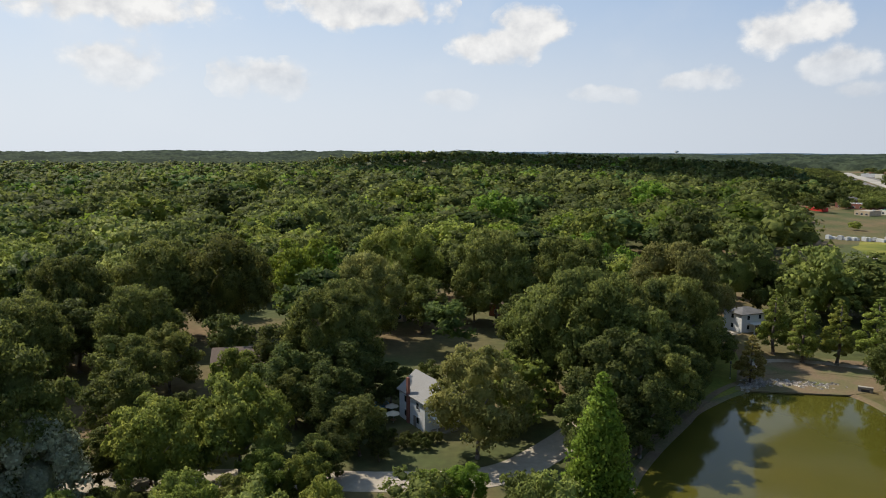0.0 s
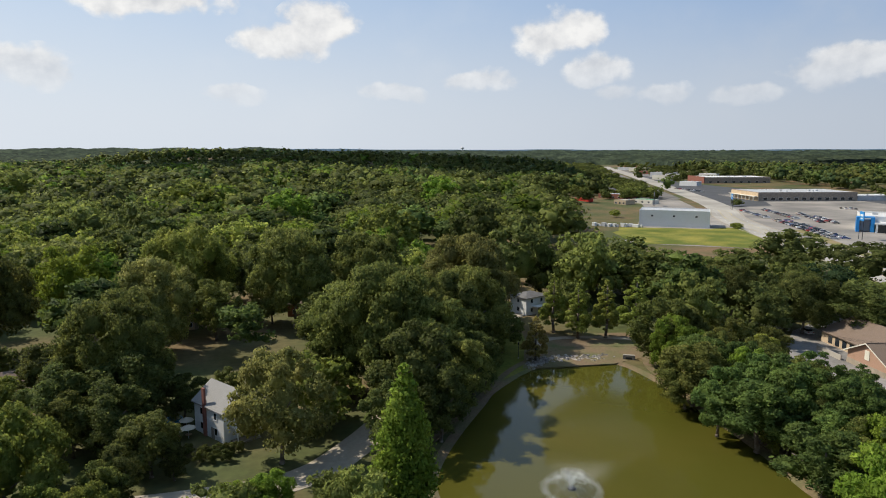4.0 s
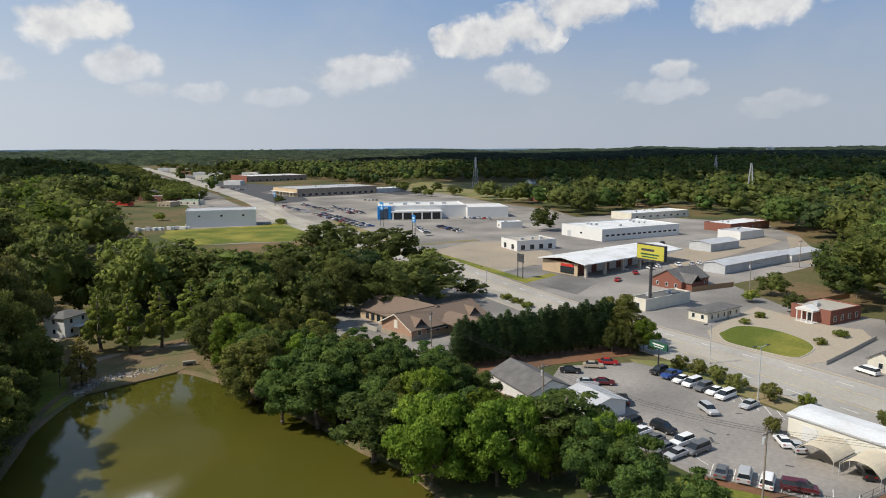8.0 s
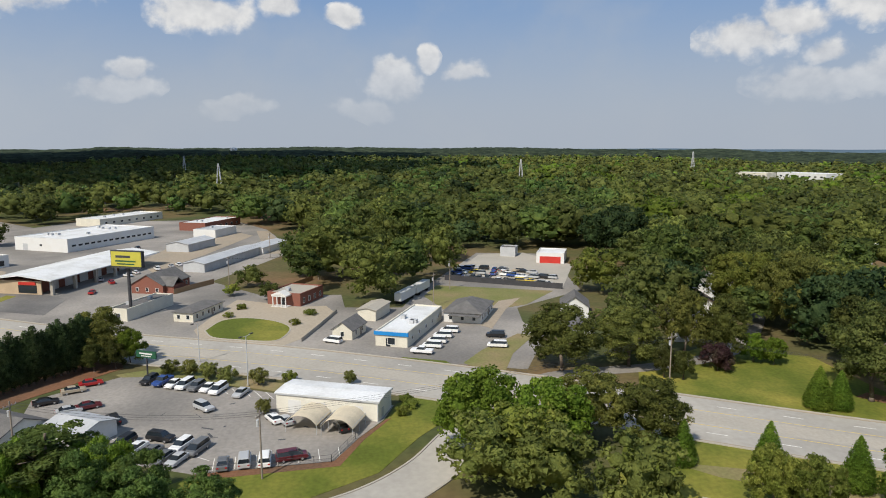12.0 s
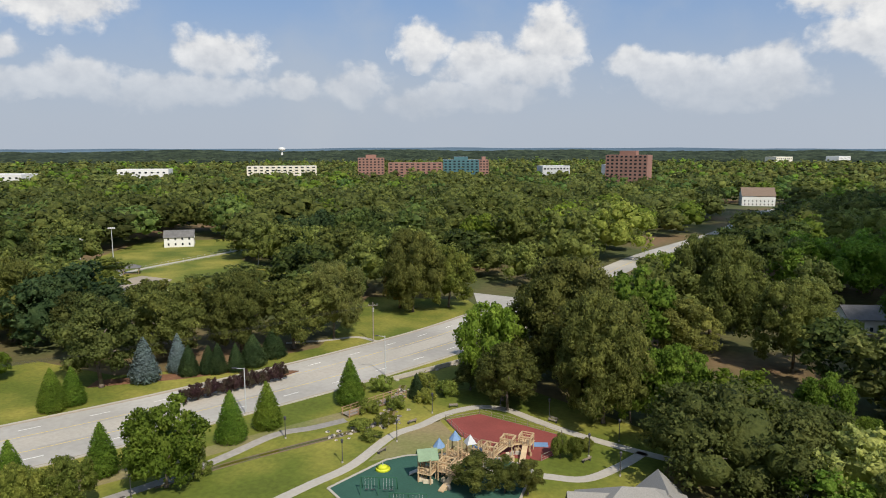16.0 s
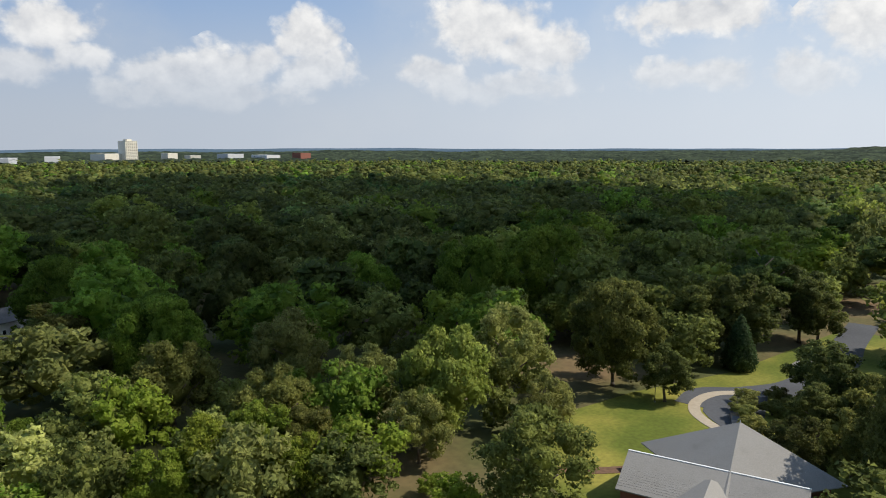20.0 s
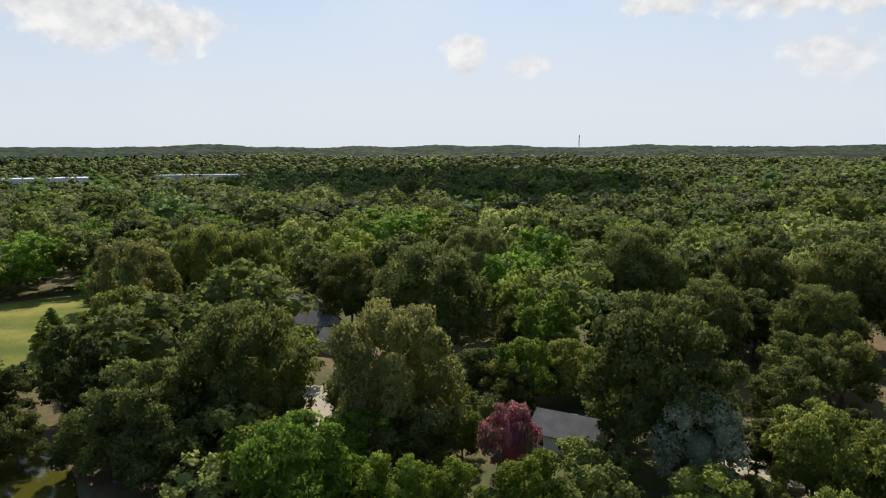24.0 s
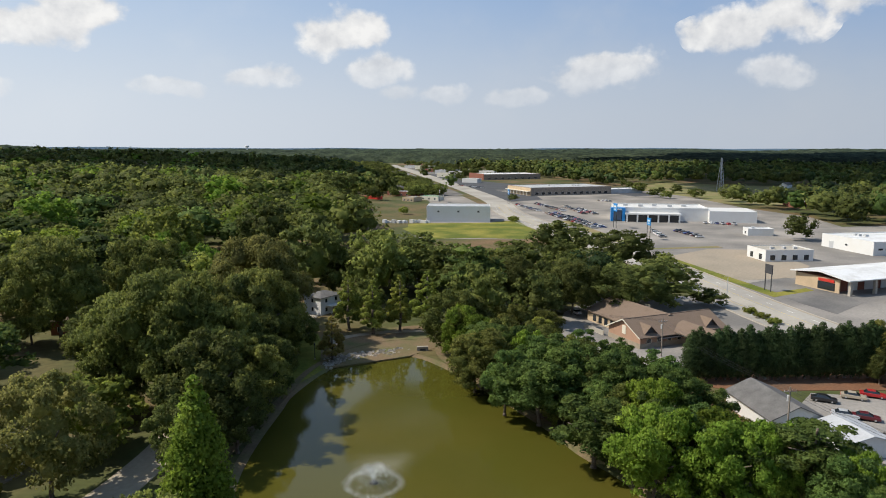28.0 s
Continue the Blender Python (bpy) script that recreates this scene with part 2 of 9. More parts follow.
M = {
    "ground": material("ground", (0.077, 0.090, 0.027), 0.95, 0.25, 0.02, 0.6, 0.4, second=(0.153, 0.095, 0.050), spread=(0.42, 0.66)),
    "lawn": material("lawn", (0.112, 0.140, 0.016), 0.95, 0.24, 0.06, 1.2, 0.5, second=(0.205, 0.185, 0.034)),
    "dry_lawn": material("dry_lawn", (0.180, 0.190, 0.060), 0.95, 0.2, 0.06, 1.6, 0.4, second=(0.216, 0.167, 0.086)),
    "mulch": material("mulch", (0.216, 0.104, 0.054), 0.95, 0.25, 0.1, 2.0, 0.4, second=(0.117, 0.068, 0.041)),
    "bank": material("bank", (0.198, 0.140, 0.081), 0.95, 0.25, 0.15, 2.0, 0.4, second=(0.090, 0.095, 0.036)),
    "asphalt": material("asphalt", (0.20, 0.188, 0.172), 0.9, 0.16, 0.03, 1.2, second=(0.29, 0.265, 0.235), spread=(0.35, 0.65)),
    "road": material("road", (0.330, 0.310, 0.275), 0.88, 0.10, 0.03, 0.8, second=(0.400, 0.375, 0.330)),
    "dark_asphalt": material("dark_asphalt", (0.075, 0.078, 0.085), 0.85, 0.15, 0.06, 1.5),
    "lot": material("dark_lot", (0.135, 0.13, 0.125), 0.9, 0.16, 0.05, 1.2, second=(0.19, 0.18, 0.165), spread=(0.35, 0.65)),
    "drive": material("pale_drive", (0.40, 0.34, 0.26), 0.9, 0.12, 0.06, 1.2, second=(0.34, 0.29, 0.22)),
    "concrete": material("concrete", (0.396, 0.365, 0.310), 0.85, 0.1, 0.1, 1.5, second=(0.378, 0.342, 0.288)),
    "sand": material("sand", (0.333, 0.284, 0.216), 0.95, 0.16, 0.05, 1.0, second=(0.306, 0.252, 0.189)),
    "line": material("line", (0.72, 0.71, 0.66), 0.8, 0.15, 0.5, 4.0),
    "yellow_line": material("yellow_line", (0.62, 0.46, 0.12), 0.8, 0.15, 0.5, 4.0),
    "bark": material("bark", (0.13, 0.10, 0.075), 0.95, 0.25, 0.8, 6.0, 0.6, second=(0.20, 0.17, 0.14)),
    "oak": leaf_mat("oak_leaf", (0.142, 0.170, 0.043), (0.201, 0.220, 0.056)),
    "dark": leaf_mat("dark_leaf", (0.106, 0.135, 0.037), (0.147, 0.169, 0.048)),
    "light": leaf_mat("light_leaf", (0.208, 0.263, 0.051), (0.255, 0.281, 0.061)),
    "bright": leaf_mat("bright_leaf", (0.149, 0.254, 0.032), (0.194, 0.278, 0.040)),
    "lime": leaf_mat("lime_leaf", (0.193, 0.281, 0.031), (0.230, 0.286, 0.042)),
    "pale": leaf_mat("pale_leaf", (0.224, 0.250, 0.073), (0.276, 0.283, 0.083)),
    "silver": leaf_mat("silver_leaf", (0.319, 0.347, 0.215), (0.373, 0.391, 0.249)),
    "gold": leaf_mat("gold_leaf", (0.389, 0.322, 0.091), (0.311, 0.307, 0.081)),
    "conifer": leaf_mat("conifer_leaf", (0.062, 0.112, 0.043), (0.090, 0.135, 0.048)),
    "pine": leaf_mat("pine_needle", (0.094, 0.159, 0.043), (0.142, 0.204, 0.050)),
    "spruce": leaf_mat("spruce_needle", (0.239, 0.307, 0.311), (0.189, 0.256, 0.238)),
    "red": leaf_mat("red_leaf", (0.107, 0.058, 0.060), (0.115, 0.103, 0.060)),
    "pink": leaf_mat("pink_blossom", (0.42, 0.13, 0.16), (0.218, 0.205, 0.091)),
    "white": material("white_metal", (0.702, 0.702, 0.684), 0.5, 0.06, 0.2, 3.0, second=(0.630, 0.621, 0.594)),
    "white_roof": material("white_roof", (0.76, 0.77, 0.77), 0.6, 0.10, 0.15, 2.0, second=(0.540, 0.540, 0.522)),
    "cream": material("cream_paint", (0.630, 0.594, 0.495), 0.7, 0.08, 0.3, 3.0),
    "tan": material("tan_stucco", (0.495, 0.378, 0.252), 0.85, 0.1, 0.3, 3.0),
    "brick": material("brick", (0.25, 0.10, 0.07), 0.9, 0.18, 0.6, 8.0, 0.3, second=(0.19, 0.08, 0.06)),
    "tower_brick": material("tower_brick", (0.27, 0.15, 0.12), 0.9, 0.08, 0.1, 1.0),
    "shingle": material("brown_shingle", (0.20, 0.145, 0.105), 0.9, 0.18, 0.5, 6.0, 0.3, second=(0.165, 0.12, 0.09)),
    "grey_shingle": material("grey_shingle", (0.135, 0.13, 0.125), 0.9, 0.2, 0.5, 6.0, 0.3),
    "slate": material("pale_slate", (0.270, 0.257, 0.234), 0.85, 0.16, 0.4, 6.0, 0.3, second=(0.225, 0.216, 0.198)),
    "grey_metal": material("grey_metal", (0.46, 0.47, 0.48), 0.5, 0.1, 0.3, 3.0),
    "dark_metal": material("dark_metal", (0.055, 0.055, 0.06), 0.5, 0.2, 0.5, 4.0),
    "glass": material("window_glass", (0.018, 0.024, 0.030), 0.08, 0.1, 0.5, 2.0, spec=0.6),
    "blue": material("blue_panel", (0.02, 0.22, 0.55), 0.4, 0.05, 0.3, 3.0),
    "teal_glass": material("teal_glass", (0.07, 0.15, 0.17), 0.15, 0.1, 0.2, 2.0, spec=0.6),
    "green_roof": material("green_roof", (0.05, 0.27, 0.13), 0.6, 0.1, 0.3, 3.0),
    "green": material("green_paint", (0.022, 0.095, 0.05), 0.6, 0.1, 0.3, 3.0),
    "red_paint": material("red_paint", (0.50, 0.04, 0.03), 0.5, 0.1, 0.3, 3.0),
    "sign_yellow": material("sign_yellow", (0.50, 0.45, 0.07), 0.5, 0.05, 0.3, 3.0),
    "wood": material("wood", (0.36, 0.24, 0.14), 0.85, 0.2, 0.6, 8.0, second=(0.28, 0.18, 0.10)),
    "timber": material("timber", (0.50, 0.37, 0.22), 0.85, 0.15, 0.6, 8.0),
    "grey_wood": material("grey_wood", (0.26, 0.22, 0.18), 0.9, 0.2, 0.6, 8.0),
    "rubber_red": material("rubber_red", (0.22, 0.055, 0.045), 0.9, 0.12, 0.2, 3.0),
    "rubber_green": material("rubber_green", (0.030, 0.085, 0.060), 0.9, 0.12, 0.2, 3.0),
    "rock": material("rock", (0.33, 0.30, 0.255), 0.9, 0.2, 0.6, 5.0, 0.4, rand=0.3, island=0.2),
    "tyre": material("tyre", (0.02, 0.02, 0.02), 0.9, 0.1, 1.0, 5.0),
    "chrome": material("alloy", (0.5, 0.5, 0.52), 0.35, 0.05, 1.0, 5.0, metal=0.8),
    "lamp_red": material("tail_lamp", (0.35, 0.01, 0.01), 0.3, 0.05, 1.0, 5.0),
    "canvas": material("canvas", (0.60, 0.52, 0.38), 0.8, 0.1, 0.4, 4.0),
    # horizon canopy: a darker green, cooled towards blue to stand in for haze
    "far_haze_leaf": material("far_haze_leaf", (0.030, 0.042, 0.028), 0.95, 0.35, 0.018, 0.10, second=(0.045, 0.058, 0.034), spread=(0.42, 0.62), spec=0.05),
    "spray": material("spray", (0.85, 0.87, 0.86), 0.4, 0.05, 1.0, 4.0, translucent=0.5),
    "cloud": material("cloud", (0.9, 0.9, 0.9), 1.0, 0.05, 0.01, 0.1),
}
PAINT = {
    "white": (0.78, 0.78, 0.77), "silver": (0.42, 0.43, 0.44), "black": (0.018, 0.018, 0.02), "grey": (0.13, 0.135, 0.14),
    "red": (0.36, 0.02, 0.02), "blue": (0.03, 0.07, 0.24), "maroon": (0.10, 0.015, 0.02), "tan": (0.38, 0.32, 0.24), "yellow": (0.70, 0.50, 0.04),
}
for k_, c_ in PAINT.items():
    M["paint_" + k_] = material("car_paint_" + k_, c_, 0.28, 0.03, 0.6, 6.0, spec=0.6)


def water_mat():
    m = bpy.data.materials.new("pond_water")
    m.use_nodes = True
    t = m.node_tree
    b = t.nodes["Principled BSDF"]
    b.inputs["Roughness"].default_value = 0.06
    b.inputs["IOR"].default_value = 1.33
    co = t.nodes.new("ShaderNodeTexCoord").outputs["Object"]
    n = t.nodes.new("ShaderNodeTexNoise")
    n.inputs["Scale"].default_value, n.inputs["Detail"].default_value = 0.03, 5
    link(t, co, n.inputs["Vector"])
    r = t.nodes.new("ShaderNodeValToRGB")
    r.color_ramp.elements[0].position, r.color_ramp.elements[0].color = 0.35, (0.068, 0.066, 0.010, 1)
    r.color_ramp.elements[1].position, r.color_ramp.elements[1].color = 0.70, (0.090, 0.078, 0.015, 1)
    link(t, n.outputs["Fac"], r.inputs["Fac"])
    link(t, r.outputs["Color"], b.inputs["Base Color"])
    w = t.nodes.new("ShaderNodeTexNoise")
    w.inputs["Scale"].default_value, w.inputs["Detail"].default_value = 0.9, 3
    link(t, co, w.inputs["Vector"])
    bp = t.nodes.new("ShaderNodeBump")
    bp.inputs["Strength"].default_value, bp.inputs["Distance"].default_value = 0.12, 0.03
    link(t, w.outputs["Fac"], bp.inputs["Height"])
    link(t, bp.outputs[0], b.inputs["Normal"])
    return m


M["water"] = water_mat()

# ---- builders ----
class Mesh:
    """Collects faces; part() and thing() make objects of it."""

    def __init__(self):
        self.v, self.f = [], []

    def add(self, pts, faces):
        n = len(self.v)
        self.v += [tuple(p) for p in pts]
        self.f += [tuple(n + i for i in f) for f in faces]
        return self

    def box(self, cx, cy, z0, sx, sy, sz, rot=0.0, taper=1.0):
        c, s = math.cos(radians(rot)), math.sin(radians(rot))
        pts = []
        for z, k in ((z0, 1.0), (z0 + sz, taper)):
            for dx, dy in ((-1, -1), (1, -1), (1, 1), (-1, 1)):
                x, y = dx * sx / 2 * k, dy * sy / 2 * k
                pts.append((cx + c * x - s * y, cy + s * x + c * y, z))
        return self.add(pts, [(3, 2, 1, 0), (4, 5, 6, 7), (0, 1, 5, 4), (1, 2, 6, 5), (2, 3, 7, 6), (3, 0, 4, 7)])

    def prism(self, poly, z0, z1):
        n = len(poly)
        pts = [(x, y, z0) for x, y in poly] + [(x, y, z1) for x, y in poly]
        return self.add(pts, [tuple(range(n))[::-1], tuple(range(n, 2 * n))] + [(i, (i + 1) % n, n + (i + 1) % n, n + i) for i in range(n)])

    def cyl(self, x, y, z0, z1, r0, r1=None, n=8, lean=(0, 0)):
        r1 = r0 if r1 is None else r1
        pts = []
        for z, r, k in ((z0, r0, 0), (z1, r1, 1)):
            pts += [(x + lean[0] * k + r * math.cos(2 * math.pi * i / n), y + lean[1] * k + r * math.sin(2 * math.pi * i / n), z) for i in range(n)]
        return self.add(pts, [tuple(range(n))[::-1], tuple(range(n, 2 * n))] + [(i, (i + 1) % n, n + (i + 1) % n, n + i) for i in range(n)])

    def tube(self, a, b, r, n=6):
        a, b = Vector(a), Vector(b)
        q = (b - a).to_track_quat("Z", "Y").to_matrix()
        pts = [p + q @ Vector((r * math.cos(2 * math.pi * i / n), r * math.sin(2 * math.pi * i / n), 0)) for p in (a, b) for i in range(n)]
        return self.add(pts, [tuple(range(n))[::-1], tuple(range(n, 2 * n))] + [(i, (i + 1) % n, n + (i + 1) % n, n + i) for i in range(n)])

    def gable(self, sx, sy, z0, rise, over=0.4, thick=0.18):
        """A gable roof slab along x, centred on the origin."""
        hx, hy = sx / 2 + over, sy / 2 + over
        dz = rise * over / (sy / 2)
        for sgn in (-1, 1):
            lo, hi = z0 - dz, z0 + rise
            p = [(-hx, sgn * hy, lo), (hx, sgn * hy, lo), (hx, 0, hi), (-hx, 0, hi)]
            q = [(x, y, z + thick) for x, y, z in p]
            fs = [(0, 1, 2, 3), (7, 6, 5, 4), (0, 4, 5, 1), (1, 5, 6, 2), (2, 6, 7, 3), (3, 7, 4, 0)]
            self.add(p + q, [f[::-1] for f in fs] if sgn < 0 else fs)
        return self

    def hip(self, sx, sy, z0, rise, over=0.5, ridge=None, thick=0.15):
        hx, hy = sx / 2 + over, sy / 2 + over
        r = max(hx - hy, 0.01) if ridge is None else ridge / 2
        p = [(-hx, -hy, z0), (hx, -hy, z0), (hx, hy, z0), (-hx, hy, z0), (-hx, -hy, z0 + thick), (hx, -hy, z0 + thick), (hx, hy, z0 + thick), (-hx, hy, z0 + thick), (-r, 0, z0 + rise), (r, 0, z0 + rise)]
        return self.add(p, [(3, 2, 1, 0), (0, 1, 5, 4), (1, 2, 6, 5), (2, 3, 7, 6), (3, 0, 4, 7), (4, 5, 9, 8), (5, 6, 9), (6, 7, 8, 9), (7, 4, 8)])

    def data(self, name, mat, smooth=False):
        me = bpy.data.meshes.new(name)
        me.from_pydata(self.v, [], self.f)
        me.materials.append(mat)
        if smooth:
            me.shade_smooth()
        me.update()
        return me


def part(name, mesh, mat, parent, label="", at=None, smooth=False):
    """One mesh object under a thing or under a part."""
    ob = new(name, mesh if isinstance(mesh, bpy.types.Mesh) else mesh.data(name, M[mat] if isinstance(mat, str) else mat, smooth))
    ob.parent = parent
    if at is not None:
        ob.matrix_basis = at
    if label:
        ob["label"] = label
    return ob


def thing(name, m, label, category, group="", kind=""):
    ob = new(name)
    ob.matrix_basis = m
    ob.empty_display_size = 0.3
    return tagged(ob, label, category, group, kind)


def flat(name, mesh, mat, label, category, kind="structure"):
    return tagged(new(name, mesh.data(name, M[mat])), label, category, "", kind)


def big_mesh(name, co, tri, mat, smooth=False, normals=None):
    """A mesh out of arrays: co (n, 3), tri (m, k)."""
    me = bpy.data.meshes.new(name)
    k = tri.shape[1]
    me.vertices.add(len(co))
    me.vertices.foreach_set("co", np.ascontiguousarray(co, dtype=np.float32).ravel())
    me.loops.add(tri.size)
    me.loops.foreach_set("vertex_index", np.ascontiguousarray(tri, dtype=np.int32).ravel())
    me.polygons.add(len(tri))
    me.polygons.foreach_set("loop_start", np.arange(0, tri.size, k, dtype=np.int32))
    me.polygons.foreach_set("loop_total", np.full(len(tri), k, dtype=np.int32))
    me.materials.append(mat)
    me.update(calc_edges=True)
    if smooth or normals is not None:
        me.shade_smooth()
    if normals is not None:
        me.normals_split_custom_set_from_vertices(normals.tolist())
    return me


def smooth_line(pts, n=6):
    """A Catmull-Rom line through plan points."""
    p = np.array([2 * np.array(pts[0]) - np.array(pts[1])] + [np.array(q, dtype=float) for q in pts] + [2 * np.array(pts[-1]) - np.array(pts[-2])])
    out = []
    for i in range(1, len(p) - 2):
        for u in np.linspace(0, 1, n, endpoint=False):
            out.append(0.5 * (2 * p[i] + (p[i + 1] - p[i - 1]) * u + (2 * p[i - 1] - 5 * p[i] + 4 * p[i + 1] - p[i + 2]) * u**2 + (3 * p[i] - p[i - 1] - 3 * p[i + 1] + p[i + 2]) * u**3))
    out.append(p[-2])
    return np.array(out)


def offsets(line, d):
    g = np.gradient(line, axis=0)
    g /= np.linalg.norm(g, axis=1)[:, None]
    return line + d * np.stack([g[:, 1], -g[:, 0]], 1)      # d > 0: to the right of the way


def ribbon(line, width, z0, z1, shift=0.0):
    a, b = offsets(line, shift - width / 2), offsets(line, shift + width / 2)
    m = Mesh()
    n = len(line)
    pts = [(*p, z1) for p in a] + [(*p, z1) for p in b] + [(*p, z0) for p in a] + [(*p, z0) for p in b]
    fs = []
    for i in range(n - 1):
        fs += [(i, n + i, n + i + 1, i + 1)[::-1], (2 * n + i, i, i + 1, 2 * n + i + 1)[::-1], (n + i, 3 * n + i, 3 * n + i + 1, n + i + 1)[::-1]]
    fs += [(0, 2 * n, 3 * n, n)[::-1], (n - 1, 2 * n - 1, 4 * n - 1, 3 * n - 1)[::-1]]
    return m.add(pts, [f[::-1] for f in fs])


def inside(px, py, poly):
    """Which of the points lie in the polygon."""
    px, py = np.asarray(px, float), np.asarray(py, float)
    r = np.zeros(px.shape, bool)
    n = len(poly)
    for i in range(n):
        (x0, y0), (x1, y1) = poly[i], poly[(i + 1) % n]
        if y0 == y1:
            continue
        r ^= ((y0 > py) != (y1 > py)) & (px < (x1 - x0) * (py - y0) / (y1 - y0) + x0)
    return r


def line_distance(px, py, line):
    px, py = np.asarray(px, float), np.asarray(py, float)
    d = np.full(px.shape, 1e9)
    for (x0, y0), (x1, y1) in zip(line[:-1], line[1:]):
        vx, vy = x1 - x0, y1 - y0
        u = np.clip(((px - x0) * vx + (py - y0) * vy) / (vx * vx + vy * vy + 1e-9), 0, 1)
        d = np.minimum(d, np.hypot(px - x0 - u * vx, py - y0 - u * vy))
    return d


# ---- plan: shores, roads, lots ----
POND = smooth_line([(75, 57), (78, 66), (79, 76), (81.5, 86), (83.5, 99), (85, 112), (86, 126), (85, 136), (80, 140), (72, 141.5), (63, 138.5), (51, 128.5), (46, 122), (37, 110), (30, 99), (27, 90), (29, 78), (38, 66), (52, 56), (66, 52), (75, 57)], 4)[:-1]
LAKE_POOL = smooth_line([(-127.5, -4.5), (-129, 3), (-127, 9), (-117, 13), (-106, 12.5), (-97, 12.5), (-88, 15), (-78, 16), (-72, 8), (-76, -4), (-84, -10), (-93, -10), (-101.7, -8.5), (-112, -6), (-120, -6), (-127.5, -4.5)], 4)[:-1]
HIGHWAY = smooth_line([(1010, 1755), (741, 1185), (440, 570), (332, 392), (252, 212), (203, 122), (179, 72), (163, 30), (146, -6), (134, -29), (122, -51), (103, -84), (93, -104), (82, -128), (70, -160), (63, -188)], 8)
HIGHWAY_SOUTH = smooth_line([(63.2, -187), (54, -230), (46, -290), (38, -330), (20, -395), (5, -460), (-8, -565), (-60, -660)], 6)
SIDE_ROAD = smooth_line([(131, -26), (113, -15), (101, -8), (92, 1), (86, 13), (81, 28), (74, 42)], 6)
WEST_STREET = smooth_line([(-60, 98), (-30, 100), (-8, 99), (8, 101), (19, 111), (31, 127), (49, 151), (66, 174), (90, 198)], 6)
PARK_DRIVE = smooth_line([(-122, -62), (-130, -63), (-136, -58), (-146, -53), (-158, -52), (-172, -52), (-190, -56), (-215, -60)], 6)
HIGH_W, SOUTH_W = 22.0, 12.0
WEST_LOT = [(-127, 48), (-131, 58), (-126, 64), (-117, 60), (-104, 56), (-103, 49), (-113, 46)]
CAR_LOT = [(103, 28), (105.5, 7.2), (114, 3.6), (122, -1), (129, -3), (137, 19), (151, 47), (152, 56), (139, 69), (128, 66), (112, 48), (108, 40)]
BRICK_DRIVE = [(120, 100), (140, 92), (168, 84), (188, 112), (200, 140), (168, 158), (146, 148), (128, 132)]
STRIP_EAST = [(188, 88), (205, 128), (262, 228), (340, 388), (450, 570), (620, 850), (760, 830), (660, 560), (600, 430), (530, 330), (500, 260), (455, 215), (545, 180), (500, 105), (428, 66), (338, 40), (300, 50), (262, 62), (236, 40), (233, 12), (214, 10), (212, -8), (240, -16), (322, -48), (316, -80), (232, -72), (208, -44), (190, -42), (178, -46), (148, -34), (160, 0), (172, 26), (186, 60)]
WHITE_SITE = [(196, 322), (248, 282), (268, 298), (312, 372), (420, 580), (380, 640), (330, 650), (282, 590), (232, 500), (204, 430)]
FAR_STRIP = [(330, 560), (430, 590), (720, 1180), (1000, 1760), (900, 1800), (560, 1100)]
FAR_STRIP_B = [(450, 570), (760, 830), (900, 1150), (1100, 1750), (1010, 1760), (741, 1185)]
PARK_EAST = [(100, -38), (132, -54), (148, -60), (162, -84), (150, -104), (125, -104), (108, -118), (96, -140), (114, -196), (82, -205), (52, -172), (58, -140), (30, -128), (8, -118), (10, -96), (-4, -84), (0, -62), (60, -55), (88, -34)]
BALL_FIELD = [(162, -150), (206, -160), (262, -205), (290, -262), (262, -290), (222, -285), (205, -240), (176, -225), (150, -218), (128, -196)]
PARK_SOUTH = [(-76, -60), (-90, -78), (-120, -74), (-148, -66), (-176, -64), (-205, -62), (-205, -46), (-164, -38), (-140, -42), (-108, -20), (-82, -22), (-70, -40)]
LAKE_LAWN = [(-178, 2), (-172, 16), (-200, 34), (-258, 40), (-262, 16), (-236, -8)]
POND_LAWN = [(52, 132), (66, 142), (74, 168), (62, 172), (46, 146)]
POND_HEAD = [(62, 140), (74, 166), (104, 160), (112, 148), (96, 140), (84, 137)]
HOUSE_SPOT = [(74, 180), (98, 180), (98, 200), (74, 200)]
FIELDS = [(600, 505), (650, 567), (760, 664), (830, 600), (840, 520), (900, 430), (830, 350), (700, 345), (600, 310), (560, 340), (565, 440)]
HALL_ZONE = [(112, 92), (126, 92), (166, 66), (178, 62), (200, 120), (212, 146), (190, 165), (165, 160), (140, 150), (118, 125)]
LOT_ZONE = [(103, 28), (105, 7), (114, 3), (129, -4), (140, 18), (162, 52), (168, 64), (124, 92), (112, 70), (104, 50)]
VERGE = [(55, 14), (130, 32), (135, -8), (55, -3)]
BANK_ZONE = [(74, 18), (104, 20), (112, 50), (124, 74), (114, 94), (96, 66)]
HALL_FRONT = [(90, 60), (112, 90), (122, 128), (106, 122), (92, 92)]
FRONT_FIELD = [(142, 275), (238, 205), (262, 225), (330, 390), (300, 460), (225, 440)]
YARD_EDGE = [(236, 40), (262, 64), (345, 62), (425, 76), (425, 42), (345, 28), (290, 34), (262, 30), (240, 26)]
TRUCK_EDGE = [(186, -44), (208, -40), (240, -62), (300, -84), (296, -104), (250, -96), (214, -84), (192, -66)]
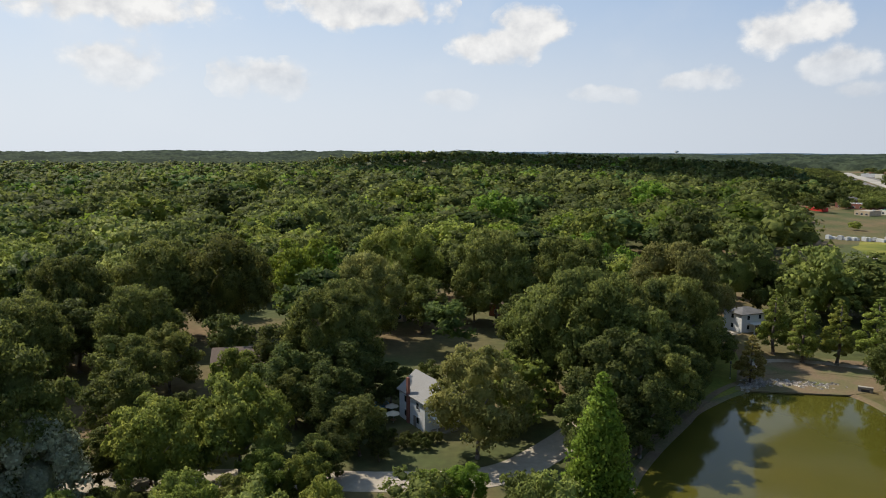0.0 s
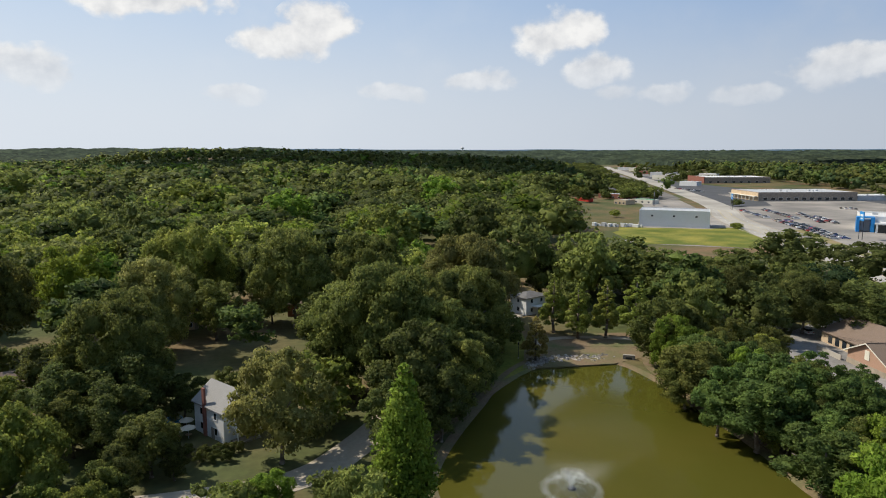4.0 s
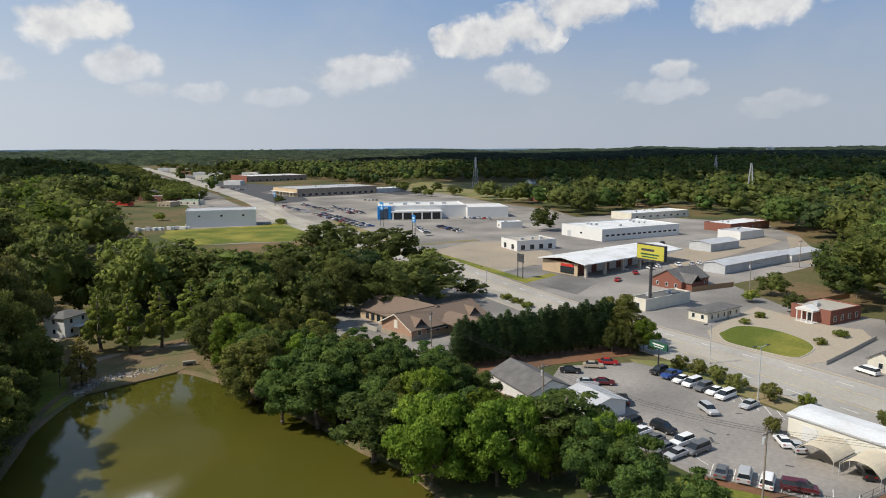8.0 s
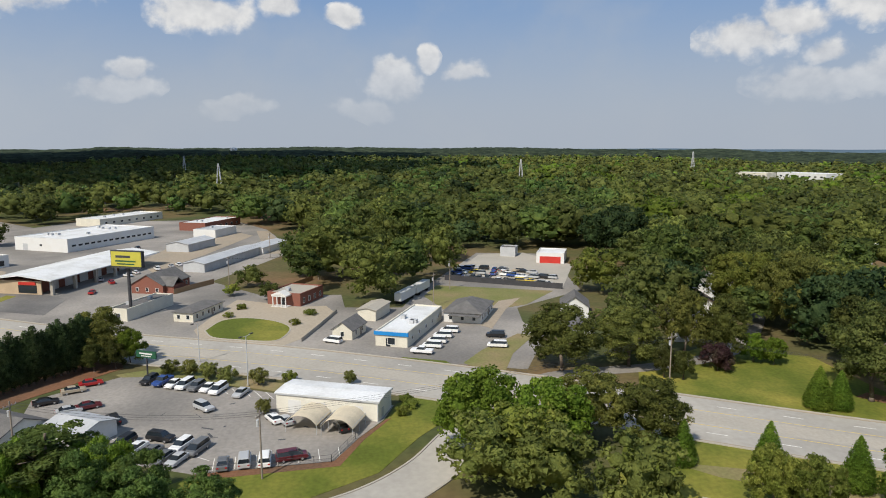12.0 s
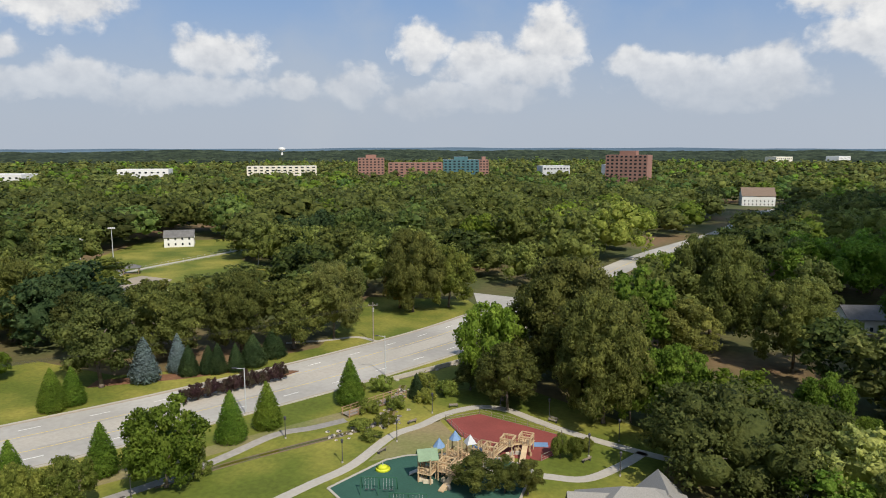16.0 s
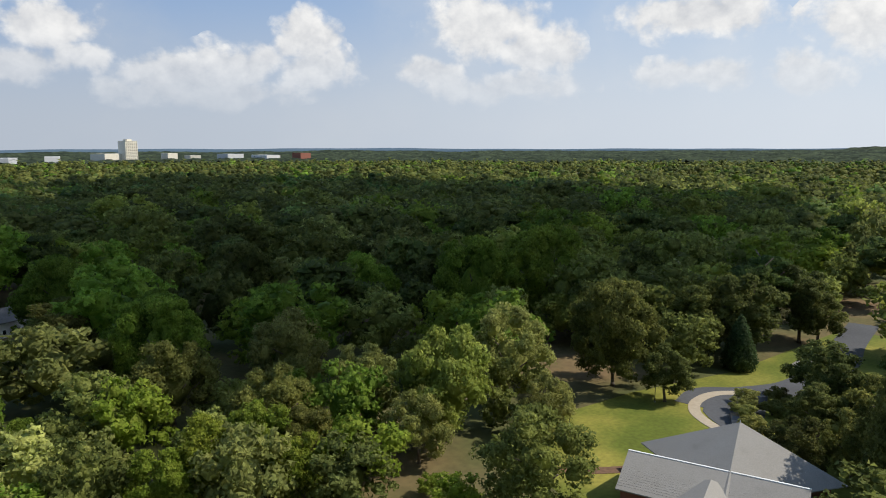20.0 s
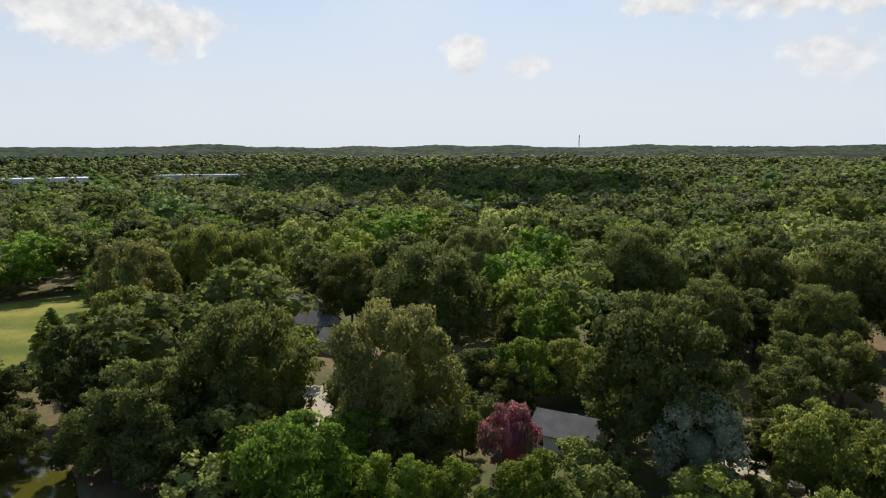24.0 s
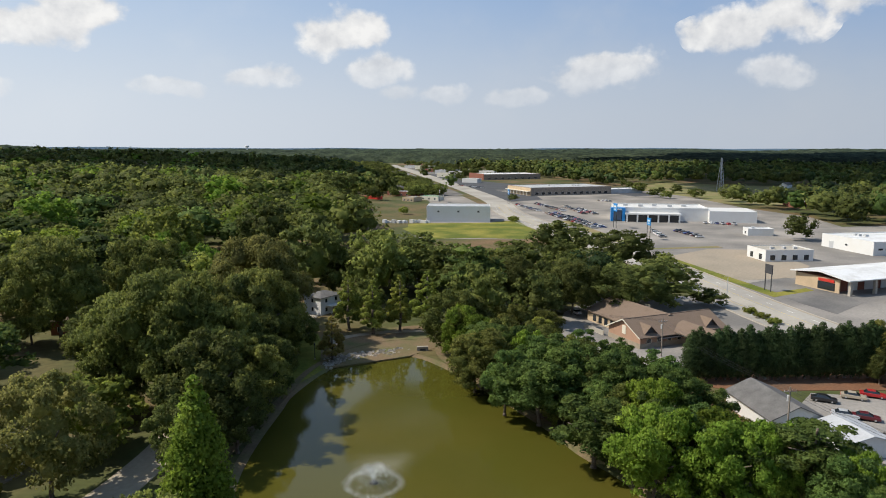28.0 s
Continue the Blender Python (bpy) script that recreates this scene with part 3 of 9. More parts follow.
CLEAR = [YARD_EDGE, TRUCK_EDGE, HALL_FRONT, FRONT_FIELD, BANK_ZONE, HALL_ZONE, LOT_ZONE, VERGE, WEST_LOT, CAR_LOT, BRICK_DRIVE, STRIP_EAST, WHITE_SITE, FAR_STRIP, FAR_STRIP_B, PARK_EAST, BALL_FIELD, PARK_SOUTH, LAKE_LAWN,  POND_LAWN, POND_HEAD, HOUSE_SPOT, FIELDS]


def pool_distance(px, py):
    """Metres from the nearest shore, below zero in the water."""
    out = np.full(np.shape(px), 1e9)
    for p in (POND, LAKE_POOL):
        d = line_distance(px, py, np.vstack([p, p[:1]]))
        out = np.minimum(out, np.where(inside(px, py, p), -d, d))
    return out


def relief(px, py):
    """Height of the rolling land: level round the park and the shops, hills to the north and far off."""
    x, y = np.asarray(px, float), np.asarray(py, float)
    far = np.hypot(x, y)
    north = np.clip((y + 0.45 * np.abs(x) - 250) / 350, 0, 1) * np.clip((420 - x) / 300, 0, 1)
    axis = line_distance(x, y, np.array([(-90, 1500), (60, 1390), (340, 1190), (515, 1085)]))
    z = 20 * np.exp(-0.5 * (axis / 150) ** 2) + 11 * np.exp(-0.5 * (np.hypot(x + 30, y - 640) / 190) ** 2)
    roll = np.zeros(x.shape)
    for k, (amp, wave) in enumerate(((8.0, 1100), (6.0, 520))):
        for j in range(4):
            th = 0.7 + 1.3 * j + 2.1 * k
            roll = roll + amp / 3 * np.sin((x * math.cos(th) + y * math.sin(th)) / wave * 6.28 + 1.7 * j + k)
    z = z + north * np.clip((far - 350) / 700, 0, 1) * (8 + 0.7 * roll)
    edge = np.clip((y + 0.35 * np.abs(x)) / 1500 + 0.25, 0, 1)
    ramp = np.clip((far - 1150) / 2200, 0, 1)
    z = z + ramp * (0.8 * roll + 4 + 14 * edge)
    east = np.clip((far - 540) / 320, 0, 1) * np.clip((0.42 * x - y) / 150, 0, 1) * np.clip((y + 0.6 * x) / 250, 0, 1)
    z = z + 11 * east
    road = np.clip((line_distance(x, y, HIGHWAY) - 50) / 190, 0, 1)
    away = np.clip((far - 330) / 200, 0, 1)
    return z * away * road * road * (3 - 2 * road)


def build_ground():
    fine = np.arange(-140, 150.1, 2.5)
    grow = 2.5 * 1.16 ** np.arange(1, 62)
    reach = np.cumsum(grow)
    reach = reach[reach < 4650]
    xs = np.concatenate([-140 - reach[::-1], fine, 150 + reach])
    X, Y = np.meshgrid(xs, xs, indexing="ij")
    d = pool_distance(X, Y)
    Z = np.where(d < 0, np.maximum(-1.8, d * 0.5) - 0.35, -0.35 * np.clip(1 - d / 2.5, 0, 1) ** 1.5) + relief(X, Y)
    n = len(xs)
    i = np.arange(n * n).reshape(n, n)
    q = np.stack([i[:-1, :-1], i[1:, :-1], i[1:, 1:], i[:-1, 1:]], -1).reshape(-1, 4)
    me = big_mesh("ground", np.stack([X, Y, Z], -1).reshape(-1, 3), q, M["ground"], True)
    tagged(new("ground", me), "grassy and leaf-littered ground under the trees", "ground", "", "structure")


def bank_ring(poly, name):
    """The trodden earth along a shore, laid over the slope."""
    line = np.vstack([poly, poly[:1]])
    a, b, c = offsets(line, 0.0), offsets(line, 0.8), offsets(line, 1.7)
    if inside(b[:1, 0], b[:1, 1], poly)[0]:
        b, c = offsets(line, -0.8), offsets(line, -1.7)
    n = len(line)
    m = Mesh()
    zs = (-0.30, -0.06, 0.05)
    m.add([(*p, z) for ring, z in zip((a, b, c), zs) for p in ring], [(k * n + i, k * n + i + 1, (k + 1) * n + i + 1, (k + 1) * n + i) for k in range(2) for i in range(n - 1)])
    flat(name, m, "bank", "bare reddish earth bank along the pond", "bank")


build_ground()
bank_ring(POND, "pond_bank")
bank_ring(LAKE_POOL, "lake_bank")
for name_, poly_ in (("pond_water", POND), ("lake_water", LAKE_POOL)):
    c_ = poly_.mean(0)
    flat(name_, Mesh().prism([tuple(p + (p - c_) / np.linalg.norm(p - c_) * 0.8) for p in poly_][::1], -0.9, -0.32), "water", "murky olive-green pond water, still", "water")


def sheet(name, poly, mat, label, z=0.04, category="ground"):
    return flat(name, Mesh().prism(poly, -0.25, z), mat, label, category)


def area(poly):
    return 0.5 * sum(poly[i][0] * poly[(i + 1) % len(poly)][1] - poly[(i + 1) % len(poly)][0] * poly[i][1] for i in range(len(poly)))


def ccw(poly):
    return list(poly) if area(poly) > 0 else list(poly)[::-1]


sheet("lawn_park", ccw(PARK_EAST), "lawn", "green park lawn, mown, with drier patches")
sheet("lawn_field", ccw(BALL_FIELD), "lawn", "green ball field lawn")
sheet("lawn_south", ccw(PARK_SOUTH), "lawn", "striped green lawn beside the park hall")
sheet("lawn_lake", ccw(LAKE_LAWN), "lawn", "sunlit lawn beyond the small lake")
sheet("lawn_pond", ccw(POND_LAWN), "lawn", "small lawn at the pond path")
sheet("lawn_field_far", ccw(FIELDS), "dry_lawn", "open yellow-green fields beyond the shops")
sheet("pavement_strip", ccw(STRIP_EAST), "asphalt", "worn grey asphalt of the commercial lots", 0.05, "pavement")
sheet("pavement_site", ccw(WHITE_SITE), "asphalt", "grey asphalt round the white warehouse", 0.05, "pavement")
sheet("pavement_far", ccw(FAR_STRIP), "lot", "grey lots along the far highway", 0.08, "pavement")
sheet("pavement_far_east", ccw(FAR_STRIP_B), "lot", "grey lots along the far highway", 0.07, "pavement")
sheet("pavement_car_lot", ccw(CAR_LOT), "asphalt", "cracked grey asphalt of the car lot", 0.06, "pavement")
sheet("pavement_hall", ccw(BRICK_DRIVE), "asphalt", "asphalt drive round the brown-roofed hall", 0.06, "pavement")
sheet("pavement_west", ccw(WEST_LOT), "drive", "pale concrete yard under the trees", 0.06, "pavement")
sheet("pond_head", ccw(POND_HEAD), "bank", "tan gravel ground under the cypresses", 0.05)
flat("highway", ribbon(HIGHWAY, HIGH_W, -0.2, 0.10), "road", "wide pale asphalt highway with worn lane marks", "road")
flat("highway_south", ribbon(HIGHWAY_SOUTH, SOUTH_W, -0.2, 0.10), "road", "pale asphalt road running on between the trees", "road")
flat("side_road", ribbon(SIDE_ROAD, 8.5, -0.2, 0.08), "road", "pale grey side road curving to the highway", "road")
sheet("pavement_junction", ccw([(84, -216), (62, -214), (50, -186), (66, -178)]), "road", "pale paved side-street mouth under the trees", 0.095, "pavement")
flat("west_street", ribbon(WEST_STREET, 6.5, -0.2, 0.08), "drive", "pale residential street in tree shade", "road")
flat("park_drive", ribbon(PARK_DRIVE, 7.5, -0.2, 0.08), "dark_asphalt", "dark asphalt park drive", "road")

# ---- trees ----
BROAD = {"round": (0.05, 9, 8), "live": (0.08, 20, 11), "oak": (0.05, 17, 11), "tall": (0.06, 18, 11), "grand": (0.05, 28, 12), "wood": (0.05, 14, 6), "far": (0.05, 17, 0), "farther": (0.05, 8, 0), "speck": (0.05, 5, 0)}


def puffs_of(kind, rng, ratio):
    """Leaf clumps and inner boughs of a crown in a unit tree: 1 high, crown radius 1 (x, y), heights 0 to 1; ratio: radius to height."""
    out, boughs = [], []
    if kind in BROAD:
        lo, n, subs = BROAD[kind]
        mid, hz = (1 + lo) / 2 - 0.02, (1 - lo) / 2
        shrink = (15 / n) ** 0.33 if n > 9 else 1.0
        for i in range(n):
            zd = 1 - 1.72 * (i + rng.uniform(0.2, 0.8)) / n
            az = i * 2.4 + rng.uniform(-0.5, 0.5)
            flat_r = math.sqrt(max(0.0, 1 - zd * zd))
            d = np.array((flat_r * math.cos(az), flat_r * math.sin(az), zd))
            big = rng.uniform(0.27, 0.43) * shrink if subs else rng.uniform(0.36, 0.52) * shrink
            k = (1 - big) * rng.uniform(0.94, 1.30) * (1.0 if kind != "tall" else rng.uniform(0.78, 1.12))
            c = np.array((d[0] * k, d[1] * k, mid + d[2] * k * hz))
            if not subs:
                out.append((*c, big, big * 0.86))
                continue
            boughs.append((*c, big * 0.74, big * 0.62))
            for j in range(subs):
                e = d * rng.uniform(0.4, 1.0) + rng.normal(size=3) * 0.75 + (0, 0, 0.30)
                e /= np.linalg.norm(e)
                r = big * rng.uniform(0.26, 0.50)
                out.append((c[0] + e[0] * big * 0.92, c[1] + e[1] * big * 0.92, c[2] + e[2] * big * 0.84 * ratio, r, r * 0.72))
        boughs.append((0, 0, mid - 0.04, 0.50, 0.62))
    elif kind == "pine":
        for i in range(34):
            z = rng.uniform(0.45, 0.97)
            reach = (1 - ((z - 0.62) / 0.42) ** 2) ** 0.5 if abs((z - 0.62) / 0.42) < 1 else 0.2
            a = rng.uniform(0, 6.283)
            k = rng.uniform(0.25, 0.85) * max(reach, 0.2)
            r = rng.uniform(0.16, 0.30)
            out.append((k * math.cos(a), k * math.sin(a), z - 0.04, r, r * 0.6))
    elif kind in ("cone", "cypress", "poplar", "hedge"):
        n = {"cone": 130, "cypress": 56, "poplar": 56, "hedge": 60}[kind]
        lo = {"cone": 0.02, "cypress": 0.12, "poplar": 0.06, "hedge": 0.02}[kind]
        for i in range(n):
            z = lo + (1 - lo) * (i + rng.uniform(0, 1)) / n
            u = (z - lo) / (1 - lo)
            if kind == "cone":
                prof = min(1.0, 0.72 + u / 0.45) * (1 - u) ** 0.72
            elif kind == "cypress":
                prof = min(1.0, u / 0.12) * (1 - u) ** 0.6 * rng.uniform(0.7, 1.1)
            else:
                prof = (min(1.0, 0.5 + u / 0.3) * (1 - u) ** 0.6 if kind == "poplar" else min(1.0, u / 0.2) * (1 - u ** 2.2) ** 0.7) * rng.uniform(0.8, 1.1)
            a = i * 2.4 + rng.uniform(-0.4, 0.4)
            r = max(0.07, (0.28 if kind != "cone" else 0.17) * prof)
            k = max(0.0, prof - r * 0.8)
            out.append((k * math.cos(a), k * math.sin(a), min(z, 0.97), r, r * (0.8 if kind != "cone" else 1.0)))
            if kind != "cypress" and i % 4 == 0:
                out.append((0, 0, min(z, 0.94), prof * 0.84, max(0.10, prof * 0.5)))
    elif kind == "willow":
        for i in range(40):
            a, k = rng.uniform(0, 6.283), rng.uniform(0.2, 0.9)
            top = 0.95 - 0.35 * k * k
            for j in range(3):
                out.append((k * math.cos(a), k * math.sin(a), top - 0.22 * j * k, 0.16, 0.16))
    return np.array(out), np.array(boughs).reshape(-1, 5)


ICO_V = np.array([(0, 0.526, 0.851), (0, -0.526, 0.851), (0, 0.526, -0.851), (0, -0.526, -0.851), (0.526, 0.851, 0), (-0.526, 0.851, 0), (0.526, -0.851, 0), (-0.526, -0.851, 0), (0.851, 0, 0.526), (-0.851, 0, 0.526), (0.851, 0, -0.526), (-0.851, 0, -0.526)])
ICO_F = np.array([(i, j, k) for i, j, k in itertools.combinations(range(12), 3) if all(np.linalg.norm(ICO_V[a] - ICO_V[b]) < 1.2 for a, b in ((i, j), (j, k), (i, k)))])
OCT_V = np.array([(0, 0, 1), (1, 0, 0), (0, 1, 0), (-1, 0, 0), (0, -1, 0), (0, 0, -1)], float)
OCT_F = np.array([(0, 1, 2), (0, 2, 3), (0, 3, 4), (0, 4, 1), (5, 2, 1), (5, 3, 2), (5, 4, 3), (5, 1, 4)])


def crown_arrays(kind, seed, h, r, n_leaf, leaf, ico=False):
    """Leaves over the clumps of a crown of height h and radius r, in metres, as triangles."""
    rng = np.random.default_rng(seed)
    p, inner = puffs_of(kind, rng, r / h)
    c = p[:, :3] * (r, r, h)
    rad = p[:, [3, 3, 4]] * r
    c[:, 2] = np.clip(c[:, 2], rad[:, 2] * 0.7, h - rad[:, 2] * 0.9)
    ci, ri = inner[:, :3] * (r, r, h), inner[:, [3, 3, 4]] * r
    seat, reach = np.vstack([c, ci]), np.vstack([rad, ri * 1.06])
    wgt = reach[:, 0] ** 2 * np.concatenate([np.ones(len(c)), np.full(len(ci), 0.8)])
    pick = rng.choice(len(seat), int(n_leaf * 2.0), p=wgt / wgt.sum())
    d = rng.normal(size=(len(pick), 3))
    d[:, 2] += 0.35
    d /= np.linalg.norm(d, axis=1)[:, None]
    pos = seat[pick] + d * reach[pick] * rng.uniform(0.80, 1.32, (len(pick), 1))
    keep = d[:, 2] > -0.7
    for bough, size in zip(ci, ri) if len(ci) else zip(c, rad * 0.72):      # none deep inside the crown
        q = (pos - bough) / size
        keep &= (q * q).sum(1) > 0.95
    pos, d = pos[keep][:n_leaf], d[keep][:n_leaf]
    n = len(pos)
    nrm = d + rng.normal(size=(n, 3)) * 0.7
    nrm /= np.linalg.norm(nrm, axis=1)[:, None]
    a = np.cross(nrm, rng.normal(size=(n, 3)))
    a /= np.linalg.norm(a, axis=1)[:, None] + 1e-9
    b = np.cross(nrm, a)
    s = leaf * rng.uniform(0.7, 1.45, (n, 1))
    drop = nrm * s * 0.3
    v = np.stack([pos - a * s - b * s * 0.6, pos + a * s - b * s * 0.6, pos + b * s - drop], 1).reshape(-1, 3)
    f = np.arange(3 * n).reshape(-1, 3)
    bv, bf = (ICO_V, ICO_F) if ico else (OCT_V, OCT_F)
    cv = (c[:, None] + bv[None] * rad[:, None] * (rng.uniform(0.45, 0.72, (len(c), len(bv), 1)) if len(inner) else rng.uniform(0.72, 1.0, (len(c), len(bv), 1)))).reshape(-1, 3)
    cf = (bf[None] + len(bv) * np.arange(len(c))[:, None, None]).reshape(-1, 3) + len(v)
    iv = (ci[:, None] + ICO_V[None] * ri[:, None] * rng.uniform(0.75, 1.0, (len(ci), 12, 1))).reshape(-1, 3)
    jf = (ICO_F[None] + 12 * np.arange(len(ci))[:, None, None]).reshape(-1, 3) + len(v) + len(cv)
    # normals lean outward from the clump, a little from the whole crown
    mid = np.array((0, 0, h * 0.52))

    def outward(pts):
        o = (pts - mid) / (r, r, h * 0.5)
        return o / (np.linalg.norm(o, axis=1)[:, None] + 1e-9)

    soft = d * 0.75 + outward(pos) * 0.30 + nrm * 0.85
    whole = 0.85 if len(inner) == 0 or kind in ("far", "farther", "speck") else 0.35
    nn = np.vstack([np.repeat(soft, 3, axis=0), np.tile(bv, (len(c), 1)) * (1.25 - whole) + outward(cv) * whole, np.tile(ICO_V, (len(ci), 1)) * 0.9 + outward(iv) * 0.35])
    nn /= np.linalg.norm(nn, axis=1)[:, None] + 1e-9
    cf, cv = np.vstack([cf, jf]), np.vstack([cv, iv])
    v, f = np.vstack([v, cv]), np.vstack([f, cf])
    face = np.cross(v[f[:, 1]] - v[f[:, 0]], v[f[:, 2]] - v[f[:, 0]])
    turned = (face * nn[f].mean(1)).sum(1) < 0
    f[turned] = f[turned][:, ::-1]
    return v, f, nn


def trunk_mesh(name, kind, seed, h, r):
    rng = random.Random(seed)
    m = Mesh()
    top = h * (0.9 if kind in ("pine", "cone", "cypress", "poplar") else 0.62)
    w = max(0.16, 0.022 * h)
    zs = [0, 0.04 * h, 0.25 * h, 0.5 * top + 0.1 * h, top]
    ws = [w * 1.5, w, w * 0.85, w * 0.65, w * 0.2]
    x = y = 0.0
    for i in range(4):
        nx, ny = (rng.uniform(-0.02, 0.02) * h if i else 0.0), (rng.uniform(-0.02, 0.02) * h if i else 0.0)
        m.cyl(x, y, zs[i], zs[i + 1], ws[i], ws[i + 1], 7, (nx, ny))
        x, y = x + nx, y + ny
    if kind in ("oak", "grand", "tall", "live", "round", "pine"):
        for i in range(6 if kind != "pine" else 8):
            a = i * 1.05 + rng.uniform(-0.3, 0.3)
            z = h * rng.uniform(0.22, 0.5) if kind != "pine" else h * rng.uniform(0.45, 0.85)
            k = r * rng.uniform(0.45, 0.7)
            m.tube((0, 0, z), (k * math.cos(a), k * math.sin(a), z + h * rng.uniform(0.1, 0.24)), w * 0.3, 5)
    return m.data(name, M["bark"], True)


# species: crown kind, leaf material, standard height, crown radius, leaves, leaf size, words
SPECIES = {
    "oak": ("oak", "oak", 16, 6.5, 3105, 0.30, "broad green oak with a lumpy full crown"),
    "dark": ("tall", "dark", 15, 5.5, 2700, 0.30, "dense dark green tree at the water's edge"),
    "light": ("oak", "light", 11, 5.5, 2700, 0.27, "light green spreading broadleaf tree"),
    "bright": ("oak", "bright", 11, 5.5, 2700, 0.29, "fresh bright green broadleaf tree"),
    "lime": ("oak", "lime", 12, 5.5, 2700, 0.29, "yellow-green sunlit broadleaf tree"),
    "pale": ("oak", "pale", 15, 7.0, 3240, 0.29, "pale dusty green oak with a wide crown"),
    "silver": ("oak", "silver", 14, 6.0, 3105, 0.29, "grey-green tree with silvery leaves"),
    "tall": ("tall", "oak", 20, 6.5, 3105, 0.33, "tall forest tree with a high crown"),
    "pine": ("pine", "pine", 18, 5.0, 2025, 0.30, "tall pine with a bare trunk and tufted crown"),
    "live": ("live", "dark", 10, 9.0, 3510, 0.30, "wide low dark green live oak"),
    "round": ("round", "dark", 7, 4.0, 2025, 0.23, "round dense dark green tree"),
    "bankside": ("tall", "pine", 14, 4.8, 3000, 0.27, "pointed dark green tree crowding the pond bank"),
    "poplar": ("poplar", "bright", 16, 4.5, 2700, 0.29, "upright columnar green tree"),
    "cypress": ("cypress", "light", 16, 4.2, 2295, 0.26, "feathery light green bald cypress"),
    "gold": ("cypress", "gold", 11, 3.4, 1755, 0.23, "thin yellowing cypress by the pond"),
    "conifer": ("cone", "conifer", 8, 3.0, 2025, 0.19, "dense dark green conifer"),
    "cone": ("cone", "bright", 8, 2.4, 3200, 0.13, "clipped green conical arborvitae"),
    "spruce": ("cone", "spruce", 9, 2.8, 2025, 0.19, "silver-blue spruce with dense needles"),
    "red": ("round", "red", 5, 3.4, 1755, 0.20, "dark red-leaved ornamental tree"),
    "myrtle": ("round", "pink", 6, 4.5, 2295, 0.20, "crape myrtle covered in pink blossom"),
    "willow": ("willow", "lime", 6.5, 4.5, 2430, 0.19, "weeping willow with hanging green fronds"),
    "shrub": ("round", "pale", 3.2, 2.0, 945, 0.14, "small light green street tree"),
    "bush": ("round", "light", 1.6, 1.5, 567, 0.12, "low rounded green shrub"),
    "redbush": ("round", "red", 3.4, 2.6, 1080, 0.16, "bushy dark reddish shrub in the median"),
    "hedge": ("hedge", "conifer", 11, 2.9, 2000, 0.20, "tall dark green evergreen of a screening hedge"),
}
for sp_ in ("oak", "dark", "light", "bright", "pale", "tall"):
    SPECIES["grand_" + sp_] = ("grand", SPECIES[sp_][1], 20, 10.5, 7000, 0.33, "large old " + SPECIES[sp_][6])
PROTO = {}


def proto(sp, k):
    """Mesh data of one of three specimens of a species."""
    if (sp, k) not in PROTO:
        kind, leaf, h, r, n, size, words = SPECIES[sp]
        v, f, nn = crown_arrays(kind, 17 * k + sum(map(ord, sp)), h, r, int(2.7 * n), size * 0.63)
        PROTO[sp, k] = (big_mesh("crown", v, f, M[leaf], normals=nn), trunk_mesh("trunk", kind, k, h, r))
    return PROTO[sp, k]


PLANTED = []
COUNT = [0]


def plant(sp, x, y, h, r, z=0.0):
    COUNT[0] += 1
    k = COUNT[0]
    kind, leaf, h0, r0, n, size, words = SPECIES[sp]
    if r > 0.52 * h and sp not in ("live", "myrtle", "bush", "redbush", "shrub", "red", "round", "willow"):
        side = Vector((y, -x)).normalized() * r * 0.5
        plant(sp, x + side.x, y + side.y, h * 0.94, r * 0.58, z)
        x, y, r = x - side.x, y - side.y, r * 0.62
        COUNT[0] += 1
        k = COUNT[0]
    r = min(r, 0.56 * h) if sp not in ("live", "myrtle", "bush", "redbush", "shrub", "red") else min(r, 1.5 * h)
    if r > 8.0 and "grand_" + sp in SPECIES:
        sp = "grand_" + sp
        kind, leaf, h0, r0, n, size, words = SPECIES[sp]
    crown, trunk = proto(sp, k % 3)
    m = Matrix.LocRotScale((x, y, z), Euler((0, 0, k * 2.399)), (r / r0, r / r0, h / h0))
    ob = thing("shrub" if sp in ("bush", "redbush") else "tree", m, words, "shrub" if sp in ("bush", "redbush") else "tree", GROUPS.get(sp, ""))
    part("trunk", trunk, None, ob)
    part("crown", crown, None, ob)
    PLANTED.append((x, y, r))
    return ob


GROUPS = {"cone": "conical trees along the highway", "hedge": "evergreen hedge", "cypress": "cypresses at the pond", "shrub": "street trees at the car lot", "redbush": "shrubs in the median"}
NORTH_MORE = [
    ("dark", 32.5, 107.5, 14, 4.8), ("oak", 39.5, 117, 16, 5.4), ("dark", 45.5, 127, 14, 4.8),
    ("dark", 29, 113, 20, 7), ("oak", 35.5, 124, 22, 7.5), ("dark", 43, 133.5, 17, 5.6), ("dark", 23.5, 103.5, 13, 4.6), ("oak", 49, 139, 12, 4.6),
    ("oak", 37, 139, 24, 8), ("dark", 47, 145, 22, 7.5), ("oak", 20, 138, 23, 7.5), ("oak", 55, 161, 21, 7.5),
    ("oak", 62, 153, 11, 4.5), ("dark", 33, 151, 25, 8),
]
